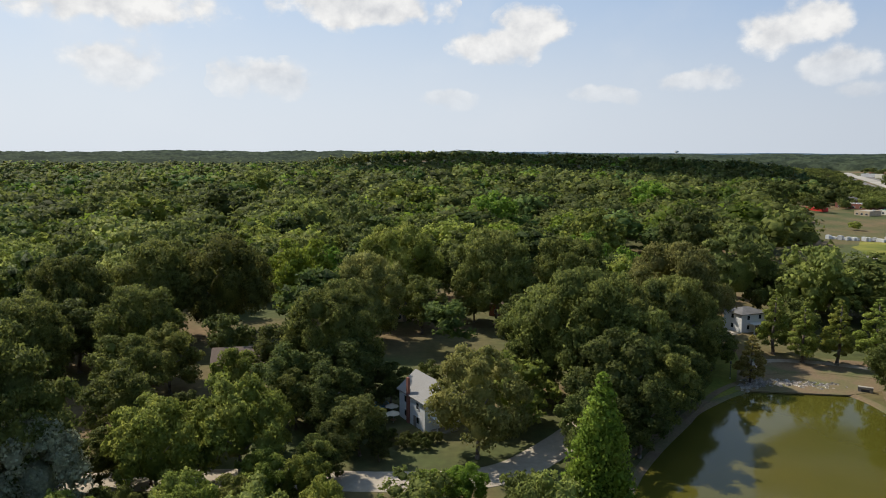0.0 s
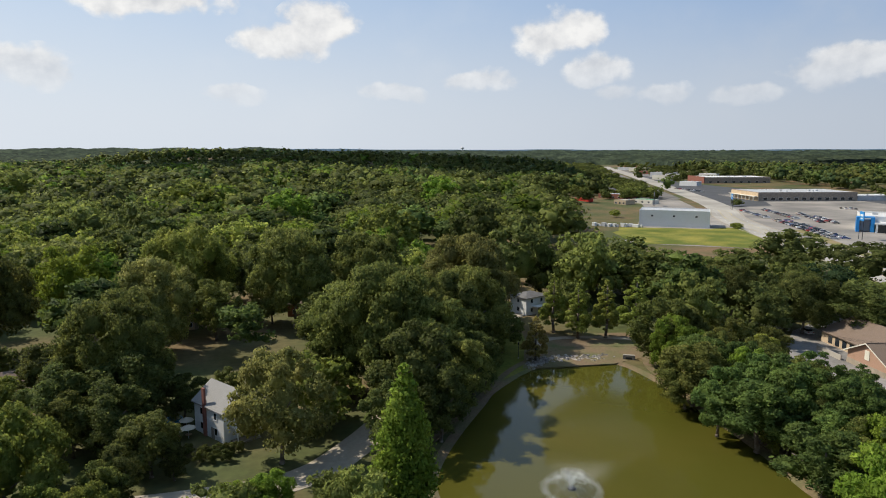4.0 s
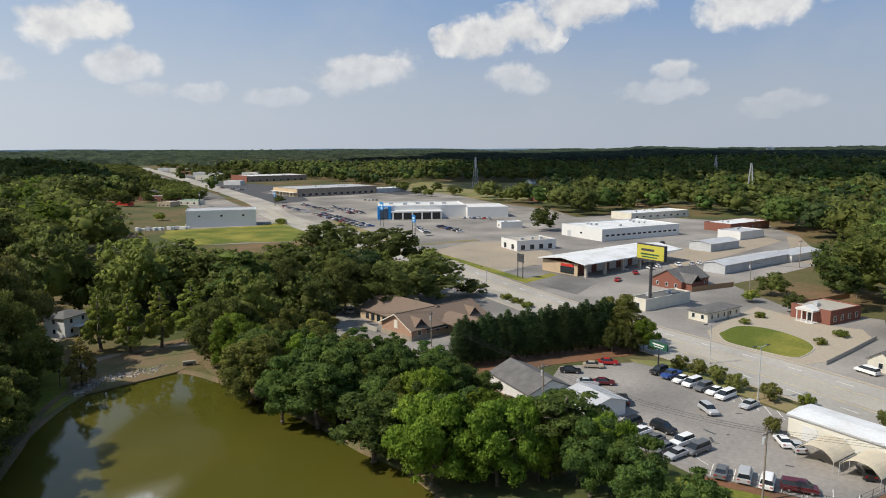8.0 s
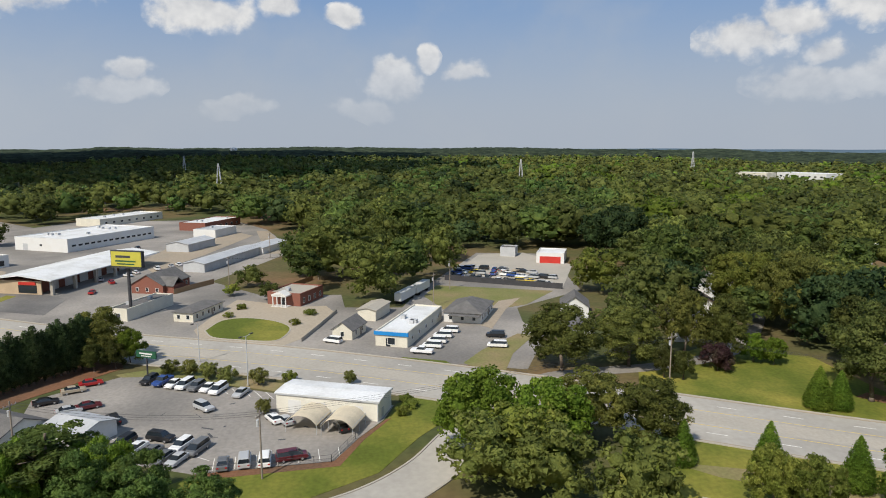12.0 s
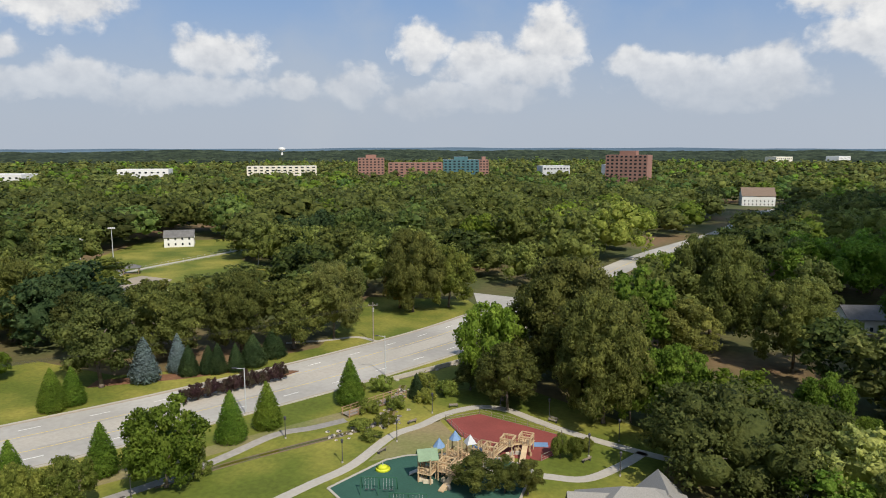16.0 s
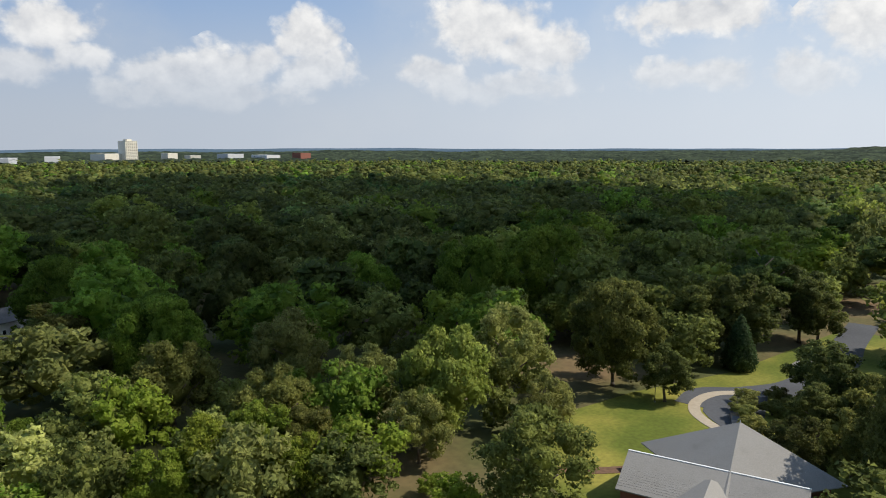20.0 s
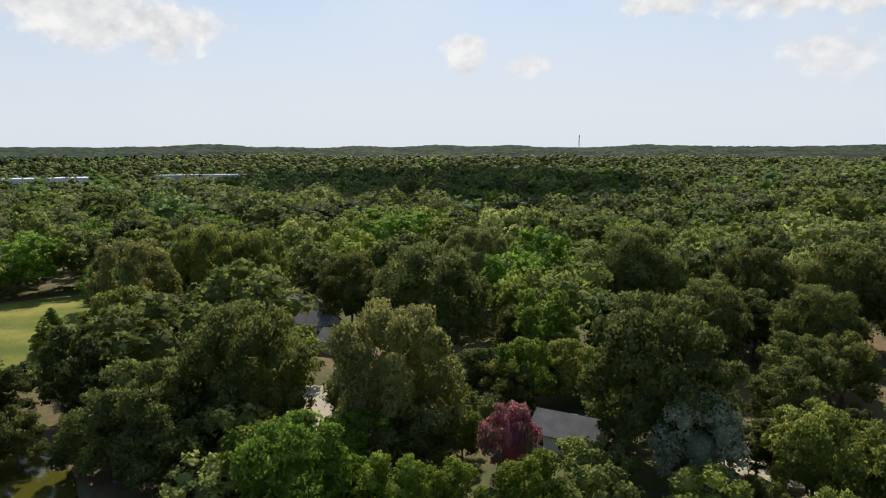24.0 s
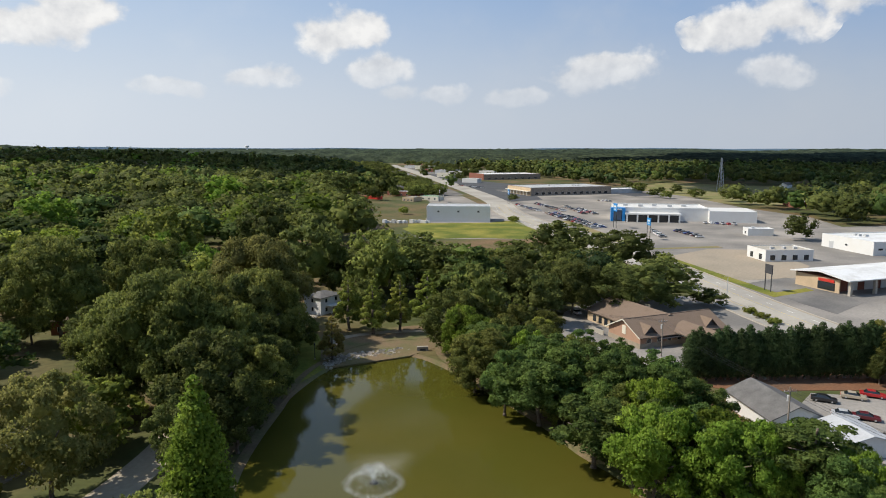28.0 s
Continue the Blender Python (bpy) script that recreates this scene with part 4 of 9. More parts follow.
LAKE_TREES = [
    ("oak", -105.8, -18.6, 24.0, 8.6), ("oak", -135.7, -3.7, 25.0, 8.4), ("dark", -135.5, 17.0, 19.0, 5.7), ("oak", -160.1, -14.6, 25.0, 9.0), ("pine", -133.8, -28.5, 17.9, 6.5), ("bright", -85.5, 46.5, 12.0, 6.0),
    ("dark", -17.4, 99.9, 8.5, 3.4), ("light", -19.4, 91.2, 8.1, 3.2), ("dark", -10.4, 106.0, 6, 2.1), ("light", -24.9, 91.2, 8.5, 3.4), ("oak", -27.9, 85.9, 7.4, 3.0), ("dark", -51.0, 96.5, 9.3, 3.7), ("oak", -42.5, 82.2, 8.0, 3.2),
    ("dark", -13.8, 108.1, 11.0, 4.4), ("dark", -19.7, 116.6, 13.5, 5.4), ("dark", -10.3, 129.2, 9.6, 3.8), ("oak", -26.7, 119.0, 11.2, 4.5),
    ("light", -29.1, 108.3, 11.3, 4.5), ("dark", 16.7, 134.6, 12.7, 5.1), ("oak", -18.8, 97.2, 8.3, 3.3), ("dark", -43.3, 111.6, 10.1, 4.1),
    ("oak", -2.7, 132.9, 8.5, 3.4),
    ("dark", -116.9, -4.2, 12.9, 5.1), ("oak", -117.9, -15.2, 13.5, 5.4), ("oak", -107.5, 17.6, 15.1, 6.0), ("dark", -98.2, 22.1, 14.0, 5.6),
    ("dark", -113.4, 13.5, 8.5, 3.4), ("oak", -121.3, 6.4, 10.1, 4.0), ("dark", -119.9, -38.9, 11.0, 4.4), ("oak", -111.2, -30.9, 10.6, 4.2),
    ("dark", -103.7, -36.3, 10.2, 4.1), ("oak", -111.7, 34.3, 12.4, 5.0),
    ("dark", -119.8, 47.0, 13.3, 5.3), ("oak", -95.0, 60.9, 10.7, 4.3), ("dark", -100.4, 80.8, 12.2, 4.9),
    ("oak", -91.5, 81.5, 11.1, 4.4), ("oak", -97.7, 98.7, 11.6, 4.7), ("light", -83.2, 64.9, 8.5, 3.4), ("oak", -112.9, 104.9, 14.6, 5.9),
]
HALL_TREES = [("oak", 108, 118, 9.5, 4.5), ("bankside", 112, 108, 9, 3.8), ("oak", 104, 101, 10, 4.6), ("bankside", 110, 96, 9, 3.8), ("oak", 102, 89, 10, 4.4), ("bankside", 111, 85, 8.5, 3.6), ("oak", 100, 110, 10.5, 4.8), ("bankside", 117, 100, 7.5, 3.2), ("oak", 106, 76, 9, 4.0), ("light", 113, 122, 8.5, 4), ("bankside", 105, 68, 8.5, 3.6), ("oak", 120, 128, 8.5, 4.2), ("oak", 110, 130, 11, 5)]
STREET_TREES = [
    ("light", 265, 439, 6, 4), ("round", 417.8, 494, 7, 5), ("oak", 608, 505, 12, 8), ("oak", 594, 422, 10, 9), ("pale", 583, 377, 17, 10), ("oak", 566, 347, 11, 8), ("oak", 577, 330, 10, 8), ("oak", 564, 434, 8, 6), ("dark", 571, 455, 9, 6),
    ("round", 249.8, 45.6, 8.5, 5.2), ("round", 226.5, 35.2, 6.5, 3.6), ("light", 235, 49, 4.5, 2.6), ("bush", 204.7, 43.9, 1.5, 1.5), ("bush", 194, 23.2, 1.6, 1.5), ("dark", 464, 875, 12, 8), ("dark", 309, 566, 12, 8), ("dark", 240, 475, 13, 8), ("dark", 252, 485, 12, 8), ("dark", 812, 1427, 13, 12),
]
WEST = [
    ("light", -160.6, 31.2, 20.1, 8.0), ("oak", -106.7, 38.2, 24.7, 9.9), ("pale", -88.7, 54.9, 25.3, 10.1), ("oak", -103.4, 21.6, 19.3, 7.7),
    ("pine", -105.1, 30.7, 11.6, 4.6), ("bright", -77.3, 33.5, 16.7, 6.7), ("oak", -81.4, 55.6, 12.7, 5.1), ("lime", -68.7, 42.3, 12.3, 4.9),
    ("lime", -66.7, 50.4, 10.0, 4.0), ("bright", -77.2, 39.6, 10.2, 4.1), ("lime", -59.6, 57.6, 11.4, 4.6), ("myrtle", -74.4, 67.5, 10.7, 4.3),
    ("lime", -87.2, 99.7, 7.4, 2.9), ("silver", -52.6, 83.2, 16.1, 6.4), ("light", -44.2, 98.0, 13.6, 5.5), ("light", -40.6, 109.3, 9.5, 3.8),
    ("oak", -61.5, 86.9, 27.3, 10.9), ("light", -191.7, 64.8, 28, 14.8), ("pale", -183.6, 37.7, 26.4, 10.5), ("bright", -164.8, 78.5, 16.7, 6.7),
    ("oak", -163.9, 89.1, 21.1, 8.4), ("bright", -225.7, 140.4, 28, 15.4), ("oak", -125.0, 88.1, 28, 12.7), ("pale", -160.4, 129.7, 25.5, 10.2),
    ("bright", -161.7, 159.4, 25.1, 10.0), ("lime", -103.5, 103.3, 19.3, 7.7), ("bright", -91.4, 86.3, 14.4, 5.7), ("light", -89.0, 95.9, 13.3, 5.3),
    ("oak", -117.3, 151.7, 28, 12.2), ("oak", -125.0, 198.6, 24.8, 9.9), ("oak", -93.3, 166.5, 24.1, 9.6), ("pale", -94.2, 200.9, 22.6, 9.0),
    ("pale", -216.0, 454.5, 28, 15.4), ("oak", -331.4, 206.2, 27.9, 11.2), ("pale", -274.9, 197.1, 28, 12.5), ("pale", -355.9, 172.8, 28, 15.4),
    ("dark", -311.8, 116.7, 28, 15.4), ("dark", -454.5, 129.4, 28, 15.4), ("oak", -400.7, 72.9, 28, 15.4), ("oak", -308.3, 29.5, 26.4, 10.6),
    ("cypress", -185.0, 17.5, 10.2, 4.1), ("dark", -223.1, 80.8, 18.3, 7.3), ("oak", -83.8, 132.2, 20.9, 8.4), ("oak", -53.9, 110.5, 15.0, 6.0),
    ("oak", -56.9, 137.6, 14.6, 5.9), ("oak", -361.2, 416.2, 28, 15.4), ("dark", -394.9, 340.9, 28, 15.4), ("dark", -82.7, 151.1, 17.5, 7.0),
    ("light", -150.5, 76.7, 10.4, 4.2), ("dark", -129.5, 18.7, 11.1, 4.4), ("dark", -98.4, 83.9, 10.9, 4.4), ("dark", -138.3, 165.6, 18.9, 7.5),
    ("oak", -207.4, 96.1, 20.6, 8.3), ("dark", -169.3, 46.7, 14.7, 5.9), ("pale", -266.0, -72.1, 28, 11.5), ("dark", -233.2, -41.1, 23.0, 9.2),
    ("light", -266.6, -15.1, 28.0, 11.2), ("pine", -238.5, 4.7, 26.0, 10.4), ("oak", -147.8, -26.5, 25.6, 10.2), ("oak", -173.0, -13.2, 19.9, 8.0),
    ("light", -158.7, -4.3, 18.8, 7.5), ("dark", -140.4, 5.9, 11.5, 4.6), ("poplar", -191.9, 20.0, 10.9, 4.4), ("tall", -115.5, -18.7, 21.6, 8.6),
    ("oak", -122.5, -29.2, 14.1, 5.6), ("willow", -105.5, -8.3, 8.3, 3.3), ("oak", -234.5, -72.6, 17.1, 6.9), ("dark", -183.4, -61.2, 14.8, 5.9),
    ("dark", -206.4, -24.6, 21.1, 8.4), ("dark", -134.4, -41.2, 13.5, 5.4), ("oak", -130.6, -6.5, 14.2, 5.7), ("light", -31.1, 99.5, 16.6, 6.6),
    ("light", -41.5, 93.4, 15.0, 6.0), ("light", -31.9, 79.2, 10.8, 4.3), ("dark", -17.2, 112.3, 9.2, 3.7), ("oak", -58.2, 182.4, 27.9, 11.2),
    ("lime", -44.2, 208.6, 23.5, 9.4), ("oak", -64.8, 331.5, 28, 13.4), ("dark", -42.3, 357.3, 24.5, 9.8), ("oak", -8.1, 229.9, 23.4, 9.4),
    ("pale", -23.6, 195.8, 18.7, 7.5), ("oak", -5.7, 185.8, 16.2, 6.5), ("dark", -33.3, 139.8, 15.0, 6.0), ("oak", -59.9, 125.7, 16.0, 6.4),
    ("light", -158.3, 360.1, 28, 15.4), ("bright", -42.1, 134.5, 8.5, 3.4),
]
NORTH = [
    ("poplar", 20.9, 86.6, 21.8, 5.3), ("bright", -1.1, 90.1, 6.0, 3.0), ("bright", 3.3, 91.9, 6.0, 3.1), ("cypress", 82.5, 166.3, 16.0, 4.8),
    ("cypress", 86.2, 159.2, 15.0, 4.6), ("cypress", 93.3, 157.2, 16.0, 4.6), ("cypress", 102.9, 158.1, 16.0, 5.4), ("gold", 66.9, 144.0, 11.0, 3.8),
    ("pale", 5.7, 107.1, 19.0, 7.2), ("pale", -113.3, 241.2, 28, 13.8), ("oak", -124.1, 229.1, 23.4, 9.4), ("oak", -74.8, 178.8, 26.3, 10.5),
    ("dark", -128.5, 407.4, 28, 15.4), ("oak", -71.1, 354.4, 28, 15.4), ("dark", -39.7, 313.3, 28, 11.6), ("pale", -19.6, 175.8, 23.8, 9.5),
    ("oak", -22.0, 135.5, 24.0, 9.6), ("oak", -67.6, 148.4, 20.3, 8.1), ("oak", -88.7, 144.1, 19.9, 7.9), ("silver", -125.2, 220.0, 16.1, 6.5),
    ("pale", 9.3, 198.8, 14.5, 5.8), ("light", -14.2, 204.9, 28, 11.9), ("oak", 15.3, 192.8, 27.7, 11.1), ("oak", 36.7, 196.2, 25.7, 10.3),
    ("bright", 65.8, 242.9, 16.9, 6.8), ("pale", 58.5, 169.4, 27.6, 11.1), ("oak", 27.8, 130.0, 27.4, 10.9), ("oak", 20.3, 165.8, 15.5, 6.2),
    ("oak", 52.4, 150.6, 21.9, 8.7), ("dark", 89.6, 205.9, 28, 11.5), ("bright", 134.1, 446.7, 28, 15.4), ("dark", 112.2, 312.6, 26.9, 10.8),
    ("dark", 253.8, 537.9, 28, 15.4), ("bright", 37.6, 824.2, 28, 15.4), ("bright", 26.2, 370.8, 28, 15.4), ("light", 61.7, 281.8, 28, 12.4),
    ("light", -23.3, 443.3, 28, 15.4), ("oak", -140.2, 527.8, 28, 15.4), ("pale", -181.1, 377.6, 28, 15.4), ("oak", 104.5, 189.1, 25.1, 10.0),
    ("oak", 122.3, 198.2, 18.9, 7.6), ("oak", 51.5, 137.6, 9.5, 3.8), ("light", -40.0, 129.6, 12.0, 4.8), ("dark", -18.6, 126.5, 16.0, 6.4),
    ("dark", -28.9, 124.6, 14.3, 5.7), ("dark", 98.4, 208.4, 15.5, 6.2), ("dark", 32.5, 124.5, 8.9, 3.6), ("dark", 40.4, 129.9, 11.7, 4.7),
    ("light", -15.5, 83.4, 8.1, 3.2),
]
BANK = [
    ("oak", 95.1, 133.6, 16.0, 7.2), ("oak", 98.0, 131.4, 14.0, 6.4), ("bankside", 91.8, 110.7, 14.0, 7.6), ("oak", 82.0, 108.1, 11.0, 5.1),
    ("bankside", 81.9, 93.0, 13.0, 6.9), ("light", 84.8, 85.3, 8.0, 3.5), ("bankside", 90.4, 89.5, 15.0, 7.9), ("bankside", 92.0, 82.8, 14.0, 7.7),
    ("bankside", 98.4, 79.7, 14.0, 8.5), ("bankside", 77.3, 70.9, 12.0, 6.2), ("bright", 79.4, 54.7, 14.0, 9.8), ("bright", 87.3, 52.3, 13.0, 7.0),
    ("pine", 91.9, 44.6, 14.0, 7.0), ("bankside", 88.5, 35.0, 12.0, 6.6), ("bankside", 84.9, 54.5, 13.0, 7.9), ("bankside", 82.7, 25.5, 11.0, 6.6),
    ("bankside", 92.5, 85.9, 15.0, 9.0), ("bankside", 95.2, 75.2, 14.0, 8.2), ("bankside", 81.4, 88.0, 13.0, 6.5), ("oak", 84.3, 108.8, 13.0, 6.7),
]
STRIP = [
    ("oak", 128.8, 219.4, 19.0, 17.4), ("dark", 133.7, 183.7, 18.0, 13.7), ("oak", 149.4, 180.2, 19.0, 17.1), ("dark", 210.9, 216.8, 19.0, 14.2),
    ("dark", 215.6, 187.3, 17.0, 13.4), ("dark", 174.1, 139.3, 16.0, 14.4), ("dark", 151.0, 140.2, 16.0, 13.3), ("dark", 140.6, 155.2, 17.0, 14.5),
    ("oak", 127.3, 194.3, 19.0, 15.0), ("oak", 111.8, 209.9, 18.0, 14.3), ("round", 189.8, 128.0, 6.0, 5.4), ("light", 178.0, 140.7, 5.5, 4.1),
    ("oak", 259.1, 12.8, 23.0, 15.0), ("pine", 318.4, -12.5, 26.0, 13.0), ("oak", 218.9, 1.7, 22.0, 10.5), ("pine", 293.7, -23.4, 26.0, 12.0), ("tall", 276, -4, 25.0, 9.0), ("dark", 302, 6, 26.0, 9.5), ("tall", 338, -2, 27.0, 10.0),
    ("oak", 146.5, -41.5, 15.5, 7.6), ("oak", 147.5, -57.5, 14.0, 7.0),
    ("light", 228, -76, 16.0, 9.0), ("pine", 290, 16, 22.0, 8.5), ("dark", 157.0, 61.5, 7.0, 4.4), ("round", 370, 197, 14.5, 8.6),
]
EAST = [
    ("dark", 121.5, -97.5, 20.0, 7.4), ("oak", 121.6, -118, 18.5, 8.0), ("oak", 111, -129, 20.0, 8.6), ("oak", 101.5, -137, 18.5, 7.8), ("pale", 97, -148.5, 20.0, 8.2), ("tall", 91, -183, 25.0, 8.6), ("gold", 97, -186, 20, 6.0),
    ("tall", 80.4, -196, 23.0, 8.6), ("oak", 151.5, -77.5, 17.0, 9.0), ("oak", 172, -113, 22.0, 9.5), ("dark", 139.5, -108.5, 17.5, 6.6), ("bright", 146.5, -89.6, 7.0, 4.4), ("red", 142.8, -76.5, 6.0, 3.4), ("dark", 138.6, -64.3, 7.4, 4.0), ("oak", 182.2, -128.6, 20.0, 10.4),
    ("light", 185.6, -106.9, 20.0, 10.0), ("tall", 113.1, -198, 22.0, 10.0), ("round", 226.8, -238.6, 11.0, 4.3), ("tall", 104, -208, 24, 9.0), ("oak", 133, -122, 17.0, 7.0),
    ("bright", 104.4, -21.7, 14.0, 11.2), ("oak", 107.1, -40.6, 13.0, 9.8), ("bright", 76.1, -70.7, 13.0, 5.7), ("light", 83.7, -57.2, 9.0, 5.6),
    ("bright", 46, -128, 19.0, 6.6), ("dark", 42, -124, 12.0, 4.6), ("tall", 31.4, -136.7, 27.0, 11.6), ("tall", 21.5, -120.7, 24.0, 8.1), ("bright", 20.0, -122.5, 10.0, 6.1),
    ("spruce", 115.7, -103.6, 10.0, 3.6), ("spruce", 114.1, -111.6, 9.0, 2.8), ("conifer", 108.7, -112.1, 7.0, 4.1), ("conifer", 104.0, -115.8, 7.0, 3.8),
    ("conifer", 101.7, -121.9, 7.5, 3.6), ("conifer", 101.5, -129.0, 7.0, 3.6), ("light", 195.9, -151.1, 15.0, 15.9),
    ("oak", 145.5, -140.9, 14.0, 10.1), ("oak", 141.4, -163.1, 15.0, 14.0), 
    ("oak", 111.4, -256.2, 17.0, 21.5), 
]
SOUTH = [
    ("bright", -48.6, -218.3, 19.7, 7.9), ("tall", -36.8, -173.9, 15.6, 6.3), ("bright", -48.4, -141.8, 20.4, 8.1), ("bright", -81.8, -154.4, 15.6, 6.2),
    ("pale", -64.6, -115.7, 18.8, 7.5), ("oak", -42.2, -116.8, 17.3, 6.9), ("pale", -69.0, -97.7, 15.1, 6.0), ("light", -75.4, -82.3, 20.1, 8.0),
    ("pale", -95.4, -86.6, 20.0, 8.0), ("oak", -119.9, -79.1, 22.2, 8.9), ("oak", -151.4, -76.7, 18.3, 7.3), ("bright", -107.6, -151.6, 21.1, 8.4),
    ("bright", -127.8, -128.4, 26.2, 10.5), ("bright", -149.0, -122.8, 28, 11.6), ("oak", -266.0, -115.3, 17.3, 6.9), ("oak", -50.4, -96.2, 15.4, 6.2),
    ("oak", -50.7, -86.7, 11.5, 4.6), ("lime", -35.8, -88.3, 13.0, 5.2), ("lime", -43.8, -89.2, 13.0, 5.2), ("lime", -45.3, -80.7, 10.6, 4.2),
    ("lime", -29.1, -86.8, 11.1, 4.4), ("pale", -66.6, -79.3, 12.2, 4.9), ("pale", -88.1, -70.7, 11.7, 4.7), ("oak", -65.6, -54.4, 16.9, 6.8),
    ("oak", -205.4, -69.4, 15.3, 6.1), ("light", -251.9, -78.6, 14.1, 5.6), ("dark", -310.9, -106.5, 15.5, 6.2), ("conifer", -159.9, -60.1, 7.8, 3.1),
    ("light", -449.9, -190.0, 28, 15.4), ("light", -317.0, -163.2, 28, 13.9), ("bright", -330.6, -216.7, 28, 15.4), ("dark", -107.6, -234.5, 28, 14.8),
    ("oak", -92.4, -283.0, 28, 13.5), ("dark", -151.9, -192.7, 28, 13.1), ("light", -225.8, -142.4, 20.3, 8.1), ("light", -348.2, -103.7, 26.9, 10.7),
    ("bright", -20.7, -123.8, 6.8, 2.7), ("oak", -207.6, -334.8, 28, 15.4), ("dark", -89.5, -188.6, 22.1, 8.9), ("oak", -76.1, -205.9, 19.9, 8.0),
    ("dark", -119.8, -66.9, 11.6, 4.7), ("oak", 39.5, -119.7, 13.4, 5.4), ("tall", 38.3, -156.5, 22.5, 9.0),
    ("tall", 24.9, -141.5, 19.7, 7.9), ("bright", 10.1, -123.6, 15.3, 6.1), ("bright", 17.0, -107.3, 10.9, 4.4), ("bright", -18.8, -121.5, 7.2, 2.9),
    ("tall", -33.5, -156.2, 18.2, 7.3), ("bright", -43.0, -193.1, 22.3, 8.9), ("bright", -46.6, -134.0, 21.1, 8.4), ("oak", 6.6, -181.7, 27.8, 11.1),
    ("oak", -11.6, -166.7, 20.9, 8.4), ("pine", -4.9, -239.0, 24.5, 9.8), ("oak", 10.0, -158.3, 16.2, 6.5), ("bright", -14.4, -129.3, 11.1, 4.4),
    ("bright", -82.4, -216.5, 20.2, 8.1), ("bright", -86.2, -165.2, 13.6, 5.4), ("oak", -88.2, -106.8, 11.3, 4.5), ("light", 83.5, -193.2, 20.0, 8.0),
    ("oak", 79.7, -210.1, 20.5, 8.2), ("oak", 88.8, -281.8, 28, 12.3), ("oak", 60.7, -253.3, 28, 12.5), ("oak", 29.2, -389.3, 28, 15.4),
    ("oak", -40.3, -294.2, 28, 15.4), ("light", -113.5, -369.1, 28, 15.4), ("dark", -19.3, -222.9, 18.6, 7.4), ("light", 49.6, -306.5, 28, 13.1),
    ("oak", 141.1, -356.8, 28, 15.4), ("live", -1.9, -106.1, 13.2, 13.1), ("oak", 30.8, -88.8, 6.0, 5.8),
]
# open sights: a spot, half its width, the height above ground from which it lies open to the north-east hover point
SIGHTS = [
    (-3, 120, 6, 1), (-10, 99, 5, 0), (3, 100, 5, 0), (13, 106, 5, 0), (18, 112, 4, 0), (-75, 81, 6, 1), (85, 190, 6, 2), (-14, 196, 5, 1), (18, 162, 4, 2), (22, 216, 6, 3),
    (-187, 83, 6, 2), (-165, 79, 6, 2), (-148, 77, 5, 1), (-120, 54, 4, 0), (-110, 51, 3, 0), (-108, 2, 8, 0), (-92, 3, 6, 0), (-182, 8, 3, 0), (-200, 12, 3, 0),
    (-235, 20, 5, 0), (-31, -213, 5, 2), (-12, -630, 16, 3), (-6, -600, 14, 0), (24, -395, 8, 0), (36, -335, 8, 0), (50, -240, 8, 0), (62, -190, 8, 0), (172, -53, 6, 2), (226, -118, 6, 2),
    (170, -82, 6, 2), (286, -292, 9, 2), (-88, -54, 9, 0), (-98, -56, 9, 0), (-112, -62, 9, 0), (-128, -66, 9, 0), (-136, -58, 7, 0), (-165, -54, 7, 0),
    (205, -180, 9, 0), (222, -194, 6, 0), (258, -255, 10, 2), (221, -240, 6, 0), (192, -205, 8, 0), (-70, -66, 7, 0), (14, -102, 8, 0), (4, -96, 8, 0), (80, -208, 8, 0), (60, -190, 8, 0),
]


def headroom(x, y, reach=5.0):
    """How high a tree may grow here and leave the open sights free."""
    out = 99.0
    for sx, sy, w, z in SIGHTS:
        d0 = math.hypot(sx, sy)
        along, side = (x * sx + y * sy) / d0, abs(x * sy - y * sx) / d0
        if 0 < along < d0 + w and side < w * along / d0 + reach:
            out = min(out, 50 + (z - 50) * (along - 3) / d0 if along < d0 else 0)
    return out


DISTANT = []
for group_ in (STREET_TREES, LAKE_TREES, HALL_TREES, WEST, NORTH, NORTH_MORE, BANK, STRIP, EAST, SOUTH):
    for sp_, x_, y_, h_, r_ in group_:
        if headroom(x_, y_, 1.0) < 0.25 * h_ and math.hypot(x_, y_) > 60:
            continue
        if math.hypot(x_, y_) < 215:
            plant(sp_, x_, y_, h_, r_)
        else:
            DISTANT.append((sp_, x_, y_, h_, r_))
            PLANTED.append((x_, y_, r_))
for row_ in (("dark", -159.3, -70.5, 20.5, 8.0), ("pine", -181, -73, 24.0, 7.6), ("dark", -183, -65.5, 20.0, 7.0), ("conifer", -150, -66, 13.0, 4.4), ("dark", -141.5, -46.5, 13.0, 5.6), ("pine", -170, -72, 22.0, 6.0)):
    plant(*row_)
rng_ = random.Random(33)
for i_ in range(34):
    u_ = i_ / 33
    px_, py_ = smooth_line([(92, 130), (92, 112), (90.5, 96), (87.5, 80), (85, 66), (85, 52), (92, 36)], 6)[int(u_ * 35.9)]
    h_ = rng_.uniform(9.5, 13.5) * (1.0 if py_ > 70 else 0.86)
    plant(rng_.choice(("bankside", "bankside", "bankside", "oak", "bright")), px_ + rng_.uniform(-0.5, 5.5), py_ + rng_.uniform(-1.5, 1.5), h_, h_ * rng_.uniform(0.30, 0.38))
for x_, y_, h_ in ((99.1, -48.1, 7.6), (96, -60.7, 8.0), (88.2, -69.8, 8.6), (78.3, -87.4, 9.2), (76.2, -94.5, 8.8), (68.8, -110.6, 9.4)):
    plant("cone", x_, y_, h_, h_ * 0.34)
